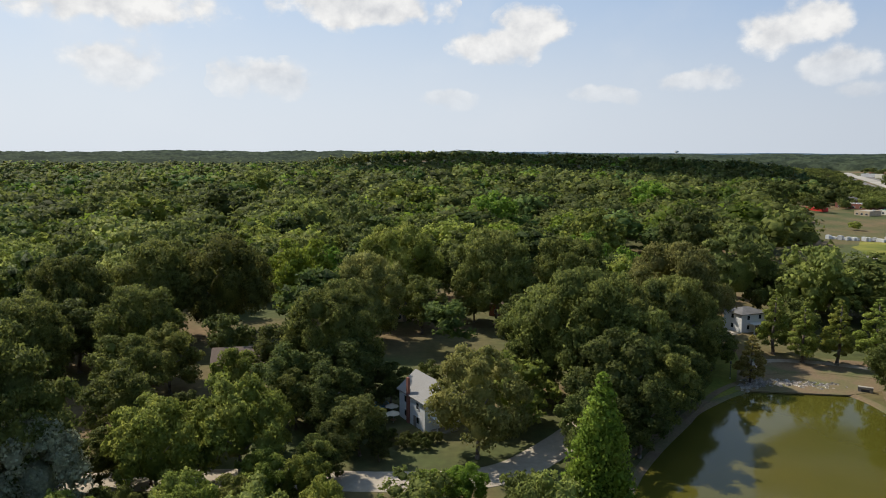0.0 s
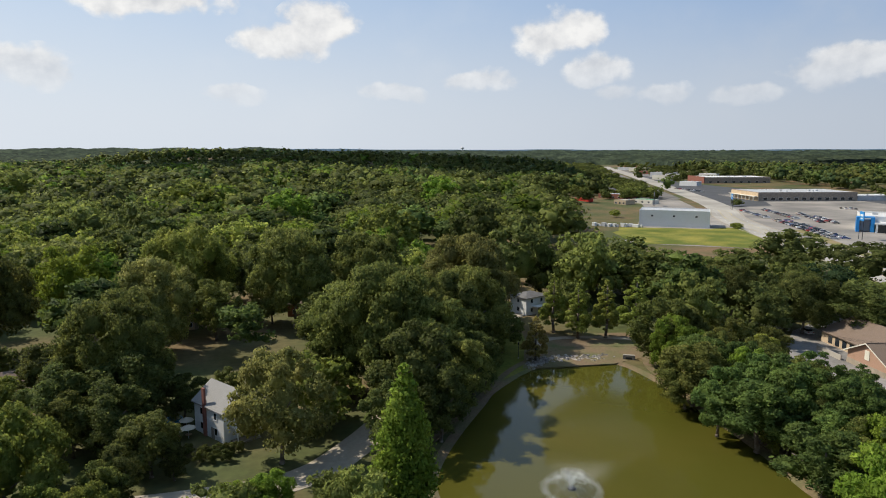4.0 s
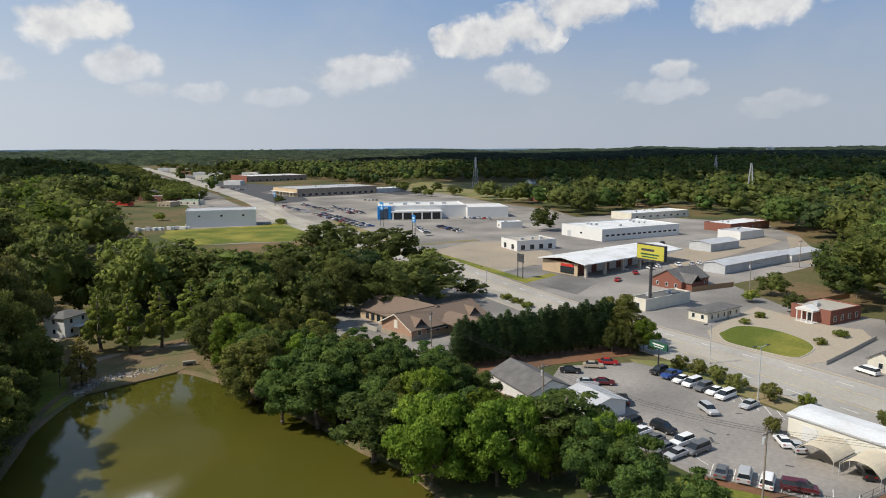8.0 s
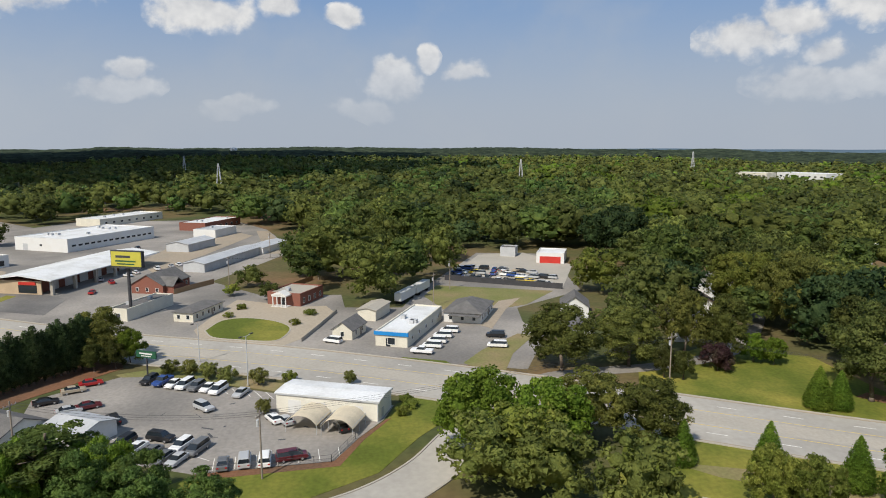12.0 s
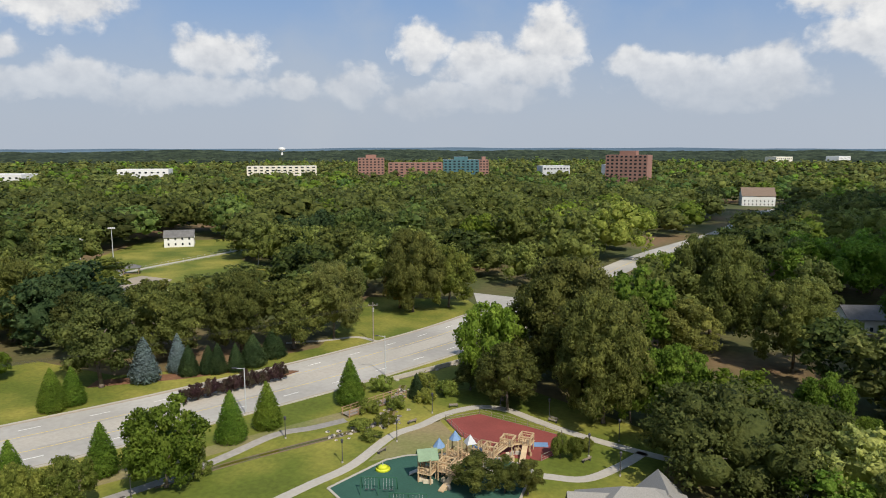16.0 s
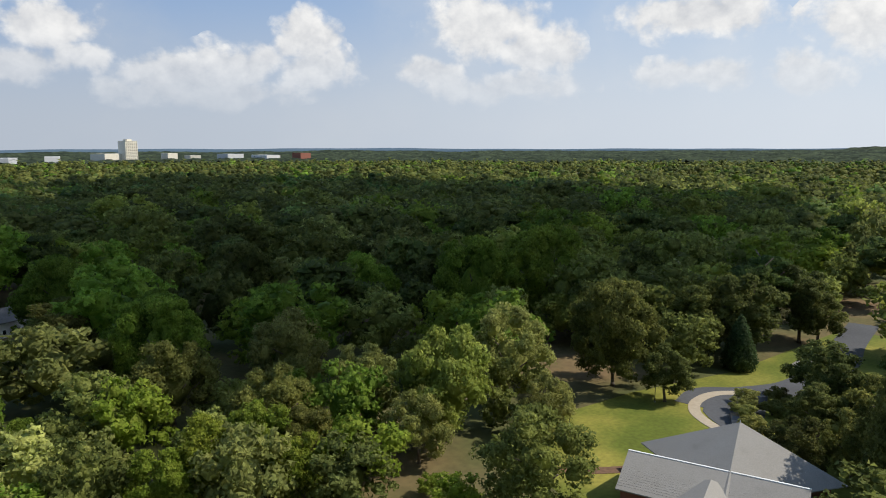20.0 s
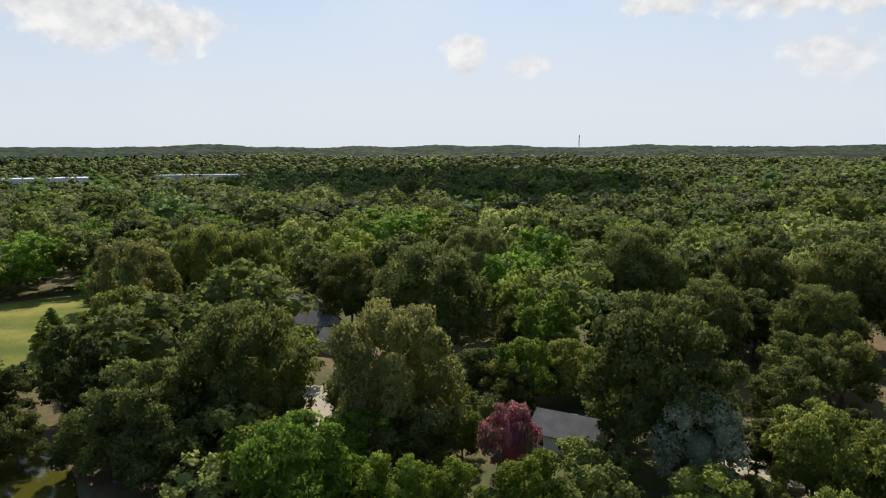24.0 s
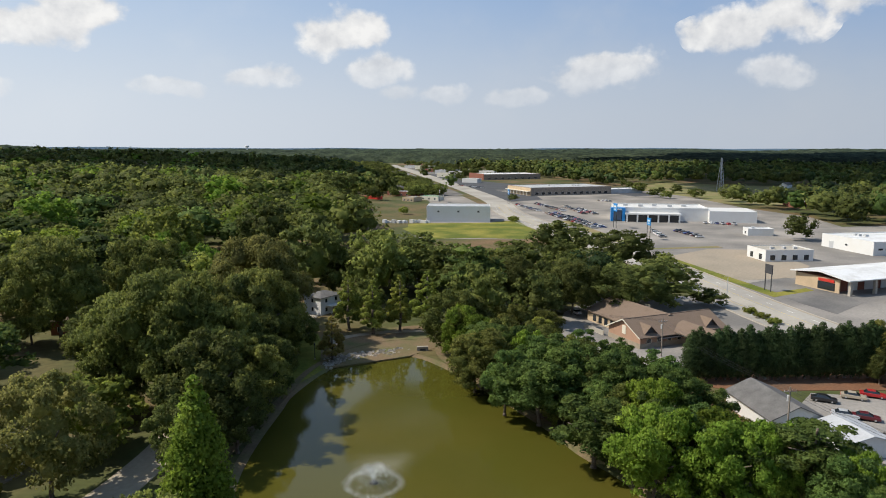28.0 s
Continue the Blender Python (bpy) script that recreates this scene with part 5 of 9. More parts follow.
for x_, y_, h_ in ((119, -84.5, 8.6), (118.2, -88.3, 7.8)):
    plant("cone", x_, y_, h_, h_ * 0.36)
for i_ in range(24):
    u_ = i_ / 23
    plant("hedge", 125 + 35 * u_ + 0.4 * math.sin(5 * i_), 87.6 - 21.6 * u_, 11.6 + 0.9 * math.sin(i_ * 2.1) + 1.2 * u_, 2.7)
plant("oak", 163.5, 64.5, 13.5, 5.4)
plant("bright", 161.5, 57.5, 8.0, 3.4)
for x_, y_ in ((152.2, 45.6), (151.2, 41.5), (148.6, 36.8), (146.2, 32.2), (143.6, 25.3)):
    plant("shrub", x_, y_, 3.6, 2.1)


# the woods: trees on a loose grid wherever the plan is not open
def woods(r0, r1, step, seed):
    rng = np.random.default_rng(seed)
    g = np.arange(-r1, r1, step)
    X, Y = np.meshgrid(g, g)
    X = (X + (np.arange(len(g)) % 2)[:, None] * step / 2 + rng.uniform(-0.36, 0.36, X.shape) * step).ravel()
    Y = (Y + rng.uniform(-0.36, 0.36, Y.shape) * step).ravel()
    d = np.hypot(X, Y)
    ok = (d >= r0) & (d < r1)
    for p in CLEAR:
        ok &= ~inside(X, Y, p)
    X, Y = X[ok], Y[ok]
    ok = line_distance(X, Y, HIGHWAY) > HIGH_W / 2 + 5
    ok &= line_distance(X, Y, HIGHWAY_SOUTH) > SOUTH_W / 2 + 5
    for l, w in ((SIDE_ROAD, 8), (WEST_STREET, 6.5), (PARK_DRIVE, 6)):
        ok &= line_distance(X, Y, l) > w
    ok &= pool_distance(X, Y) > 4
    X, Y = X[ok], Y[ok]
    if r0 < 300:
        ok = np.ones(len(X), bool)
        for x, y, r in PLANTED:
            ok &= np.hypot(X - x, Y - y) > 0.7 * r + 0.42 * step
        X, Y = X[ok], Y[ok]
    return X, Y, rng


NEAR, MID, FAR = 128.0, 330.0, 1700.0


def stand(name, spots, label):
    """Many trees in one mesh each kind of leaf, each tree with its own tint."""
    rng = np.random.default_rng(len(name))
    for leaf, rows in spots.items():
        vs, fs, ns, ts, n = [], [], [], [], 0
        lift = relief([row[1] for row in rows], [row[2] for row in rows])
        for ((v, f, nn), x, y, h, r, a), up in zip(rows, lift):
            c, s = math.cos(a), math.sin(a)
            vs.append(np.stack([(c * v[:, 0] - s * v[:, 1]) * r + x, (s * v[:, 0] + c * v[:, 1]) * r + y, v[:, 2] * h + up], 1))
            ns.append(np.stack([c * nn[:, 0] - s * nn[:, 1], s * nn[:, 0] + c * nn[:, 1], nn[:, 2]], 1))
            fs.append(f + n)
            ts.append(np.full(len(v), rng.uniform(-1, 1)))
            n += len(v)
        me = big_mesh(name, np.vstack(vs), np.vstack(fs), M[leaf], normals=np.vstack(ns))
        me.attributes.new("tint", "FLOAT", "POINT").data.foreach_set("value", np.concatenate(ts).astype(np.float32))
        tagged(new(name, me), label, "woods", "", "stuff")


def unit_crowns(kind, n, leaf, ico=False, count=4):
    out = []
    for k in range(count):
        v, f, nn = crown_arrays(kind, 900 + 31 * k + len(kind), 2.2, 1.0, n, leaf, ico)
        v[:, 2] /= 2.2
        out.append((v, f, nn))
    return out


MIDS = {"oak": unit_crowns("wood", 1300, 0.052), "tall": unit_crowns("wood", 1300, 0.052)[::-1], "pine": unit_crowns("pine", 700, 0.06)}
spots_ = {}
for sp_, x_, y_, h_, r_ in DISTANT:
    form_, leaf_ = SPECIES[sp_][:2]
    spots_.setdefault(leaf_, []).append((MIDS[form_ if form_ in MIDS else "oak"][int(x_) % 4], x_, y_, h_, r_, x_))
for near_, far_, step_, low_, tall_, kinds_ in ((82, NEAR, 9.5, 8, 15, ("oak", "tall")), (NEAR, MID, 17.0, 13, 25, ("oak", "oak", "tall", "tall", "pine"))):
    X_, Y_, rng_ = woods(near_, far_, step_, 6)
    for x_, y_ in zip(X_, Y_):
        kind_ = kinds_[rng_.integers(len(kinds_))]
        leaf_ = "pine" if kind_ == "pine" else ("dark", "oak", "dark", "conifer", "oak", "pine")[rng_.integers(6)] if x_ > 110 else ("oak", "light", "bright", "pale", "oak", "lime", "light")[rng_.integers(7)] if y_ < -150 and x_ > -60 else ("oak", "oak", "dark", "oak", "light", "pale", "oak", "bright", "dark", "oak", "lime", "light")[rng_.integers(12)]
        h_ = rng_.uniform(low_, tall_) + 3.0 * noise.noise((x_ / 60, y_ / 60, 0))
        if x_ > 60 and y_ > 0.5 * x_:
            h_ = min(h_, max(7.0, 50 - 0.145 * math.hypot(x_, y_)))
        h_ = min(h_, headroom(x_, y_))
        wide_, turn_, form_ = rng_.uniform(0.40, 0.58), rng_.uniform(0, 6.28), rng_.integers(4)
        if h_ > 3:
            spots_.setdefault(leaf_, []).append((MIDS[kind_][form_], x_, y_, h_, h_ * wide_, turn_))
# dark trees between the far roadside buildings
rng_ = np.random.default_rng(77)
for i_ in range(1500):
    u_ = rng_.uniform(0, 1) ** 1.25
    side_ = rng_.uniform(-190, -34) if i_ % 3 else rng_.uniform(36, 220)
    x_, y_ = 430 + 580 * u_ + side_ * 0.9, 560 + 1190 * u_ - side_ * 0.44
    if inside([x_], [y_], STRIP_EAST)[0] or abs(x_ - 700) < 75 and abs(y_ - 850) < 65 or abs(x_ - 540) < 70 and y_ < 640:
        continue
    h_ = rng_.uniform(6, 13)
    spots_.setdefault(("dark", "oak", "dark")[i_ % 3], []).append((MIDS["oak"][i_ % 4], x_, y_, h_, h_ * rng_.uniform(0.45, 0.65), 1.7 * i_))
stand("woods", spots_, "thick green summer woods")

BANDS = (
    (MID, 520.0, 20.0, unit_crowns("far", 260, 0.085, True, 5), (15, 25)),
    (520.0, 820.0, 22.0, unit_crowns("farther", 50, 0.12, True, 5), (15, 25)),
    (820.0, 1250.0, 24.0, unit_crowns("speck", 10, 0.16, True, 5), (15, 25)),
    (1250.0, FAR, 26.0, unit_crowns("speck", 4, 0.2, False, 5), (15, 25)),
)
for near_, far_, step_, crowns_, tall_ in BANDS:
    X_, Y_, rng_ = woods(near_, far_, step_, 7)
    spots_ = {}
    for x_, y_ in zip(X_, Y_):
        leaf_ = ("dark", "pine", "dark", "oak", "pine", "dark", "dark", "conifer", "dark")[rng_.integers(9)] if x_ > 330 and y_ > -150 else ("oak", "dark", "oak", "pine", "oak", "dark", "oak", "bright", "dark")[rng_.integers(9)]
        h_ = min(rng_.uniform(*tall_) + 4.0 * noise.noise((x_ / 110, y_ / 110, 3)), headroom(x_, y_))
        if h_ < 4:
            continue
        spots_.setdefault(leaf_, []).append((crowns_[rng_.integers(5)], x_, y_, h_, h_ * rng_.uniform(0.50, 0.70), rng_.uniform(0, 6.28)))
    stand("far_woods", spots_, "green tree cover further off")


def canopy():
    """The rolling woods out to the horizon: one sheet of crowns."""
    na = 1080
    rs = [FAR - 30]
    while rs[-1] < 4600:
        rs.append(rs[-1] * 1.009)
    R = np.array(rs)
    A = np.linspace(0, 2 * math.pi, na, endpoint=False)
    rng = np.random.default_rng(11)
    RR, AA = np.meshgrid(R, A, indexing="ij")
    AA = AA + rng.uniform(-0.4, 0.4, AA.shape) * (A[1] - A[0])
    RR = RR * (1 + rng.uniform(-0.003, 0.003, RR.shape))
    X, Y = RR * np.sin(AA), RR * np.cos(AA)
    check = (np.arange(RR.shape[0])[:, None] + np.arange(RR.shape[1])[None]) % 2
    Z = 10 + check * rng.uniform(3, 9, X.shape) - (1 - check) * rng.uniform(0, 5, X.shape) + relief(X, Y)
    bare = line_distance(X, Y, HIGHWAY) < 16
    for p in (FAR_STRIP, FAR_STRIP_B, STRIP_EAST):
        bare |= inside(X, Y, p)
    Z = np.where(bare, -3.0, Z)
    n, m = X.shape
    i = np.arange(n * m).reshape(n, m)
    j = np.roll(i, -1, axis=1)
    q = np.stack([i[:-1], i[1:], j[1:], j[:-1]], -1).reshape(-1, 4)
    me = big_mesh("horizon_woods", np.stack([X, Y, Z], -1).reshape(-1, 3), q, M["far_haze_leaf"])
    tagged(new("horizon_woods", me), "dark green wooded hills reaching the horizon, colour cooled for haze", "woods", "", "stuff")


canopy()


# the last hills on the horizon, their distance haze painted in as blue
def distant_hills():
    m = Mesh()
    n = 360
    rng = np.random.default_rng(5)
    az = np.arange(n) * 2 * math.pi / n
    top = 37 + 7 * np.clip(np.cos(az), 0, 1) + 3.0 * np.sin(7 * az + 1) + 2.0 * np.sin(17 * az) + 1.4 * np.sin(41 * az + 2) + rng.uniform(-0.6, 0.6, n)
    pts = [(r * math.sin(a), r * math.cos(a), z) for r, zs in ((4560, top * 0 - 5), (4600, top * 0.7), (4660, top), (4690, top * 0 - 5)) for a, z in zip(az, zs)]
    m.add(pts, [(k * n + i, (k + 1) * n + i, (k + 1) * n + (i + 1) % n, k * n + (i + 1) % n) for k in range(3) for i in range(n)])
    flat("backdrop_hills", m, "haze_blue", "wooded hills on the far horizon, haze painted in as blue", "backdrop")


# blue of the air between, put into the hills' base colour
M["haze_blue"] = material("haze_blue", (0.085, 0.125, 0.165), 1.0, 0.08, 0.004, 0.03, spec=0.0)
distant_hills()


# clouds high overhead, whose shadows lie on the woods
def overhead_cloud(x, y, z, rx, ry, seed):
    rng = np.random.default_rng(seed)
    vs, fs, n = [], [], 0
    for i in range(70):
        a, k = rng.uniform(0, 6.28), rng.uniform(0, 1) ** 0.5
        c = np.array((rx * k * math.cos(a), ry * k * math.sin(a), rng.uniform(0, 40) * (1 - k)))
        r = rng.uniform(0.22, 0.36) * min(rx, ry)
        vs.append(c + ICO_V * (r, r, r * 0.5) * rng.uniform(0.8, 1.15, (12, 1)))
        fs.append(ICO_F + n)
        n += 12
    ob = new("cloud", big_mesh("cloud", np.vstack(vs), np.vstack(fs), M["cloud"], True))
    ob.matrix_basis = pose(x, y, z)
    tagged(ob, "white fair-weather cumulus cloud drifting high overhead", "cloud", "clouds", "structure")


overhead_cloud(-744, -34, 700, 240, 320, 1)
overhead_cloud(-1046, 775, 700, 240, 170, 2)
overhead_cloud(-324, 1482, 700, 420, 330, 3)
overhead_cloud(560, 700, 700, 320, 420, 4)
overhead_cloud(1380, 1120, 720, 700, 760, 5)

# ---- buildings ----
def sum_boxes(rows):
    m = Mesh()
    for r in rows:
        m.box(*r)
    return m


def place(x, y, rot=0.0, z=0.0):
    return pose(x, y, z, 0, 0, rot)


def window(parent, x, y, z, w, h, rot, name="window", trim="white"):
    """A framed window on a wall; rot: the way that it faces, in the building's own degrees."""
    m = Mesh()
    for dx, dz, ww, hh in ((-w / 2, 0, 0.1, h), (w / 2, 0, 0.1, h), (0, -h / 2, w + 0.1, 0.1), (0, h / 2, w + 0.1, 0.1)):
        m.box(0.03, dx, z + dz - hh / 2, 0.10, ww, hh)
    at = pose(x, y, 0, 0, 0, rot)
    fr = part(name, m, trim, parent, at=at)
    part("pane", Mesh().box(0.0, 0, z - h / 2, 0.08, w, h), "glass", fr)
    return fr


def wall_windows(parent, sx, sy, z, w, h, sides, count, trim="white"):
    for side in sides:
        for i in range(count if side in "ns" else max(1, int(count * sy / sx))):
            k = count if side in "ns" else max(1, int(count * sy / sx))
            u = (i + 0.5) / k - 0.5
            if side in "ns":
                window(parent, u * sx * 0.94, sy / 2 if side == "n" else -sy / 2, z, w, h, 90 if side == "n" else -90, trim=trim)
            else:
                window(parent, sx / 2 if side == "e" else -sx / 2, u * sy * 0.94, z, w, h, 0 if side == "e" else 180, trim=trim)


def block(name, x, y, rot, sx, sy, h, wall, roof, label, category="building", windows=(), units=0, fascia="", door=None, z=0.0, group=""):
    """A flat-roofed building: walls with a parapet, the roof inside it, windows, a door and roof units."""
    t = thing(name, place(x, y, rot, z), label, category, group)
    m = Mesh()
    p = 0.35
    for cx, cy, wx, wy in ((0, -sy / 2 + p / 2, sx, p), (0, sy / 2 - p / 2, sx, p), (-sx / 2 + p / 2, 0, p, sy - 2 * p), (sx / 2 - p / 2, 0, p, sy - 2 * p)):
        m.box(cx, cy, -0.1, wx, wy, h + 0.1)
    part("wall", m, wall, t)
    part("roof", Mesh().box(0, 0, h - 0.65, sx - 2 * p, sy - 2 * p, 0.3), roof, t)
    rng = random.Random(int(abs(x) * 7 + abs(y)))
    for i in range(units):
        part("roof_unit", Mesh().box(rng.uniform(-0.35, 0.35) * sx, rng.uniform(-0.3, 0.3) * sy, h - 0.36, rng.uniform(1.0, 2.0), rng.uniform(1.0, 1.8), 1.0), "grey_metal", t)
    if fascia:
        part("fascia", Mesh().box(0, 0, h - 0.9, sx + 0.3, sy + 0.3, 0.05).box(0, -sy / 2 - 0.12, h - 0.9, sx + 0.24, 0.2, 0.85).box(-sx / 2 - 0.12, 0, h - 0.9, 0.2, sy, 0.85), fascia, t)
    for sides, count, wz, ww, wh in windows:
        wall_windows(t, sx, sy, wz, ww, wh, sides, count)
    for side, u, dw, dh, dm in (door or ()):
        if side in "ns":
            at = pose(u * sx, sy / 2 if side == "n" else -sy / 2, 0, 0, 0, 90 if side == "n" else -90)
        else:
            at = pose(sx / 2 if side == "e" else -sx / 2, u * sy, 0, 0, 0, 0 if side == "e" else 180)
        part("door", Mesh().box(0.02, 0, 0, 0.10, dw, dh), dm, t, at=at)
    return t


def house(name, x, y, rot, sx, sy, h, rise, wall, roof, label, style="gable", storeys=1, chimney=False, z=0.0, porch=False, windows=True, trim="white"):
    t = thing(name, place(x, y, rot, z), label, "house")
    m = Mesh().box(0, 0, -0.1, sx, sy, h + 0.1)
    if style == "gable":
        for s in (-1, 1):
            m.add([(s * sx / 2, -sy / 2, h), (s * sx / 2, sy / 2, h), (s * sx / 2, 0, h + rise), (s * (sx / 2 - 0.2), -sy / 2, h), (s * (sx / 2 - 0.2), sy / 2, h), (s * (sx / 2 - 0.2), 0, h + rise)], [(0, 1, 2), (5, 4, 3), (0, 2, 5, 3), (1, 4, 5, 2)])
    part("wall", m, wall, t)
    rm = Mesh()
    part("roof", rm.gable(sx, sy, h, rise) if style == "gable" else rm.hip(sx, sy, h, rise), roof, t)
    if windows:
        for k in range(storeys):
            wall_windows(t, sx, sy, 1.5 + 2.7 * k, 1.0, 1.3, "nsew", max(2, int(sx / 3.2)), trim)
        part("door", Mesh().box(0.02, 0, 0, 0.1, 1.0, 2.05), "grey_wood", t, at=pose(0.13 * sx, -sy / 2, 0, 0, 0, -90))
    if chimney:
        part("chimney", Mesh().box(-1.0, -sy / 2 - 0.2, 0, 0.7, 0.4, h + rise + 0.3), "brick", t)
    if porch:
        part("porch", Mesh().box(0, -sy / 2 - 1.2, 2.6, sx * 0.5, 2.4, 0.15).box(-sx * 0.22, -sy / 2 - 2.2, 0, 0.15, 0.15, 2.6).box(sx * 0.22, -sy / 2 - 2.2, 0, 0.15, 0.15, 2.6), "white", t)
    return t


# the hall with the brown shingle roof
def gable_end(x, half, z0, z1, thick=0.3):
    return Mesh().add([(x, -half, z0), (x, half, z0), (x, 0, z1), (x - thick, -half, z0), (x - thick, half, z0), (x - thick, 0, z1)], [(0, 1, 2), (5, 4, 3), (0, 2, 5, 3), (1, 4, 5, 2)])


def brown_hall():
    t = thing("hall", place(149.3, 113, -11.6), "low tan brick hall with brown shingle roofs and a columned drive-through", "building")
    part("plinth", Mesh().box(0, 0, -0.1, 27.6, 13.1, 1.4), "sand", t)
    part("wall", Mesh().box(0, 0, 1.3, 27.4, 12.9, 1.8), "pink_brick", t)
    part("gable_wall", gable_end(13.7, 6.45, 3.1, 6.1), "pink_brick", t)
    part("gable_wall", gable_end(-13.4, 6.45, 3.1, 6.1), "pink_brick", t)
    part("gable_panel", Mesh().box(-13.76, 0, 2.4, 0.1, 1.5, 2.2), "cream", t)
    part("bargeboard", Mesh().add([(-14.46, -7.2, 2.62), (-14.46, 0, 6.12), (-14.46, 7.2, 2.62), (-14.46, 7.2, 2.92), (-14.46, 0, 6.42), (-14.46, -7.2, 2.92), (-14.40, -7.2, 2.62), (-14.40, 0, 6.12), (-14.40, 7.2, 2.62), (-14.40, 7.2, 2.92), (-14.40, 0, 6.42), (-14.40, -7.2, 2.92)], [(0, 5, 4, 1), (1, 4, 3, 2), (6, 7, 10, 11), (7, 8, 9, 10), (0, 1, 7, 6), (1, 2, 8, 7), (5, 11, 10, 4), (4, 10, 9, 3)]), "cream", t)
    roof = part("roof", Mesh().gable(27.4, 12.9, 3.1, 3.1, 0.7), "shingle", t)
    part("ridge_cap", Mesh().box(0, 0, 6.34, 28.6, 0.35, 0.1), "shingle", roof)
    wing = part("wing", Mesh().box(0.5, 13.4, -0.1, 18.2, 20.4, 3.2), "tan", t)
    part("wing_roof", Mesh().gable(24, 18.2, 3.1, 3.1, 0.6), "shingle", wing, at=pose(0.5, 11.8, 0, 0, 0, 90))
    part("wing_gable", gable_end(11.95, 9.1, 3.1, 6.0), "tan", wing, at=pose(0.5, 11.7, 0, 0, 0, 90))
    for i in range(6):
        part("wing_window", Mesh().box(-8.62, 6.6 + 2.7 * i, 0.5, 0.1, 1.5, 1.9), "glass", wing)
    part("side_wall", Mesh().box(-14.5, 12, 0, 0.25, 9, 1.3), "concrete", t)
    cano = part("drive_canopy", Mesh().gable(16.6, 9.2, 3.4, 1.7, 0.5), "shingle", t, at=pose(2.2, -12.4, 0, 0, 0, 90))
    part("canopy_beam", Mesh().box(0, -4.6, 2.95, 16.6, 0.4, 0.45).box(0, 4.6, 2.95, 16.6, 0.4, 0.45), "cream", cano)
    part("canopy_ceiling", Mesh().box(0.3, 0, 3.15, 15.8, 8.6, 0.12), "cream", cano)
    for cx in (-8.0, -3.7, 0.4):
        for cy in (-4.5, 4.5):
            col = part("column", Mesh().box(cx, cy, 0, 0.8, 0.8, 1.2).box(cx, cy, 1.2, 0.62, 0.62, 1.8), "pink_brick", cano)
            part("column_cap", Mesh().box(cx, cy, 1.15, 0.9, 0.9, 0.12).box(cx, cy, 2.86, 0.8, 0.8, 0.14), "cream", col)
    for dx in (-10.2, 9.6):
        d = part("dormer", Mesh().add([(dx - 1.7, -5.7, 3.66), (dx + 1.7, -5.7, 3.66), (dx, -5.7, 5.35), (dx - 1.7, -5.45, 3.66), (dx + 1.7, -5.45, 3.66), (dx, -5.45, 5.35)], [(0, 1, 2), (5, 4, 3), (0, 2, 5, 3), (1, 4, 5, 2), (0, 3, 4, 1)]), "dark_metal", t, "dark louvred gablet")
        part("dormer_roof", Mesh().gable(4.6, 3.4, 3.72, 1.75, 0.25, 0.12), "shingle", d, at=pose(dx, -3.7, 0, 0, 0, 90))
    for i in range(7):
        window(t, -11 + 3.2 * i, -6.46, 1.9, 1.3, 1.2, -90, trim="cream")
    part("entrance", Mesh().box(2.2, -6.5, 0, 2.6, 0.14, 2.4), "glass", t)
    part("awning", Mesh().box(-4.6, -7.2, 2.3, 8.0, 1.3, 0.15), "dark_metal", t)


M["pink_brick"] = material("pink_brick", (0.40, 0.25, 0.17), 0.9, 0.14, 0.6, 8.0, 0.3, second=(0.34, 0.21, 0.15))
brown_hall()


# the metal shop beside the highway with its two carports
def metal_shop():
    t = thing("workshop", place(128, 8.4, 70.2), "cream metal shop with a white ribbed roof and dark trim", "building")
    part("wall", Mesh().box(0, 0, -0.1, 20.6, 7.4, 4.0), "ivory", t)
    part("roof", Mesh().gable(20.6, 7.4, 3.9, 0.32, 0.25, 0.10), "white_roof", t)
    part("eave", Mesh().box(0, 3.9, 3.6, 21.2, 0.12, 0.30).box(0, -3.9, 3.6, 21.2, 0.12, 0.30), "grey_metal", t)
    part("gable_end", Mesh().add([(-10.33, -3.7, 3.88), (-10.33, 3.7, 3.88), (-10.33, 0, 4.2), (-10.22, -3.7, 3.88), (-10.22, 3.7, 3.88), (-10.22, 0, 4.2)], [(0, 2, 1), (3, 4, 5), (0, 3, 5, 2), (1, 2, 5, 4), (0, 1, 4, 3)]), "dark_metal", t)
    for i in range(27):
        part("seam", Mesh().add([(-10.4 + 0.8 * i, -3.95, 3.99), (-10.36 + 0.8 * i, -3.95, 3.99), (-10.36 + 0.8 * i, 0, 4.34), (-10.4 + 0.8 * i, 0, 4.34), (-10.4 + 0.8 * i, 3.95, 3.99), (-10.36 + 0.8 * i, 3.95, 3.99)], [(0, 1, 2, 3), (3, 2, 5, 4)]), "white_roof", t)
    for u in (-6, 1.5, 6.5):
        part("door", Mesh().box(u, 3.72, 0, 2.6, 0.08, 2.7), "white", t)
    part("side_door", Mesh().box(-10.35, 1.6, 0, 0.08, 1.0, 2.1), "grey_metal", t)
    part("downpipe", Mesh().box(-10.2, 3.85, 0, 0.12, 0.12, 3.7), "grey_metal", t)


M["ivory"] = material("ivory_metal", (0.72, 0.69, 0.60), 0.5, 0.06, 0.3, 3.0)
metal_shop()


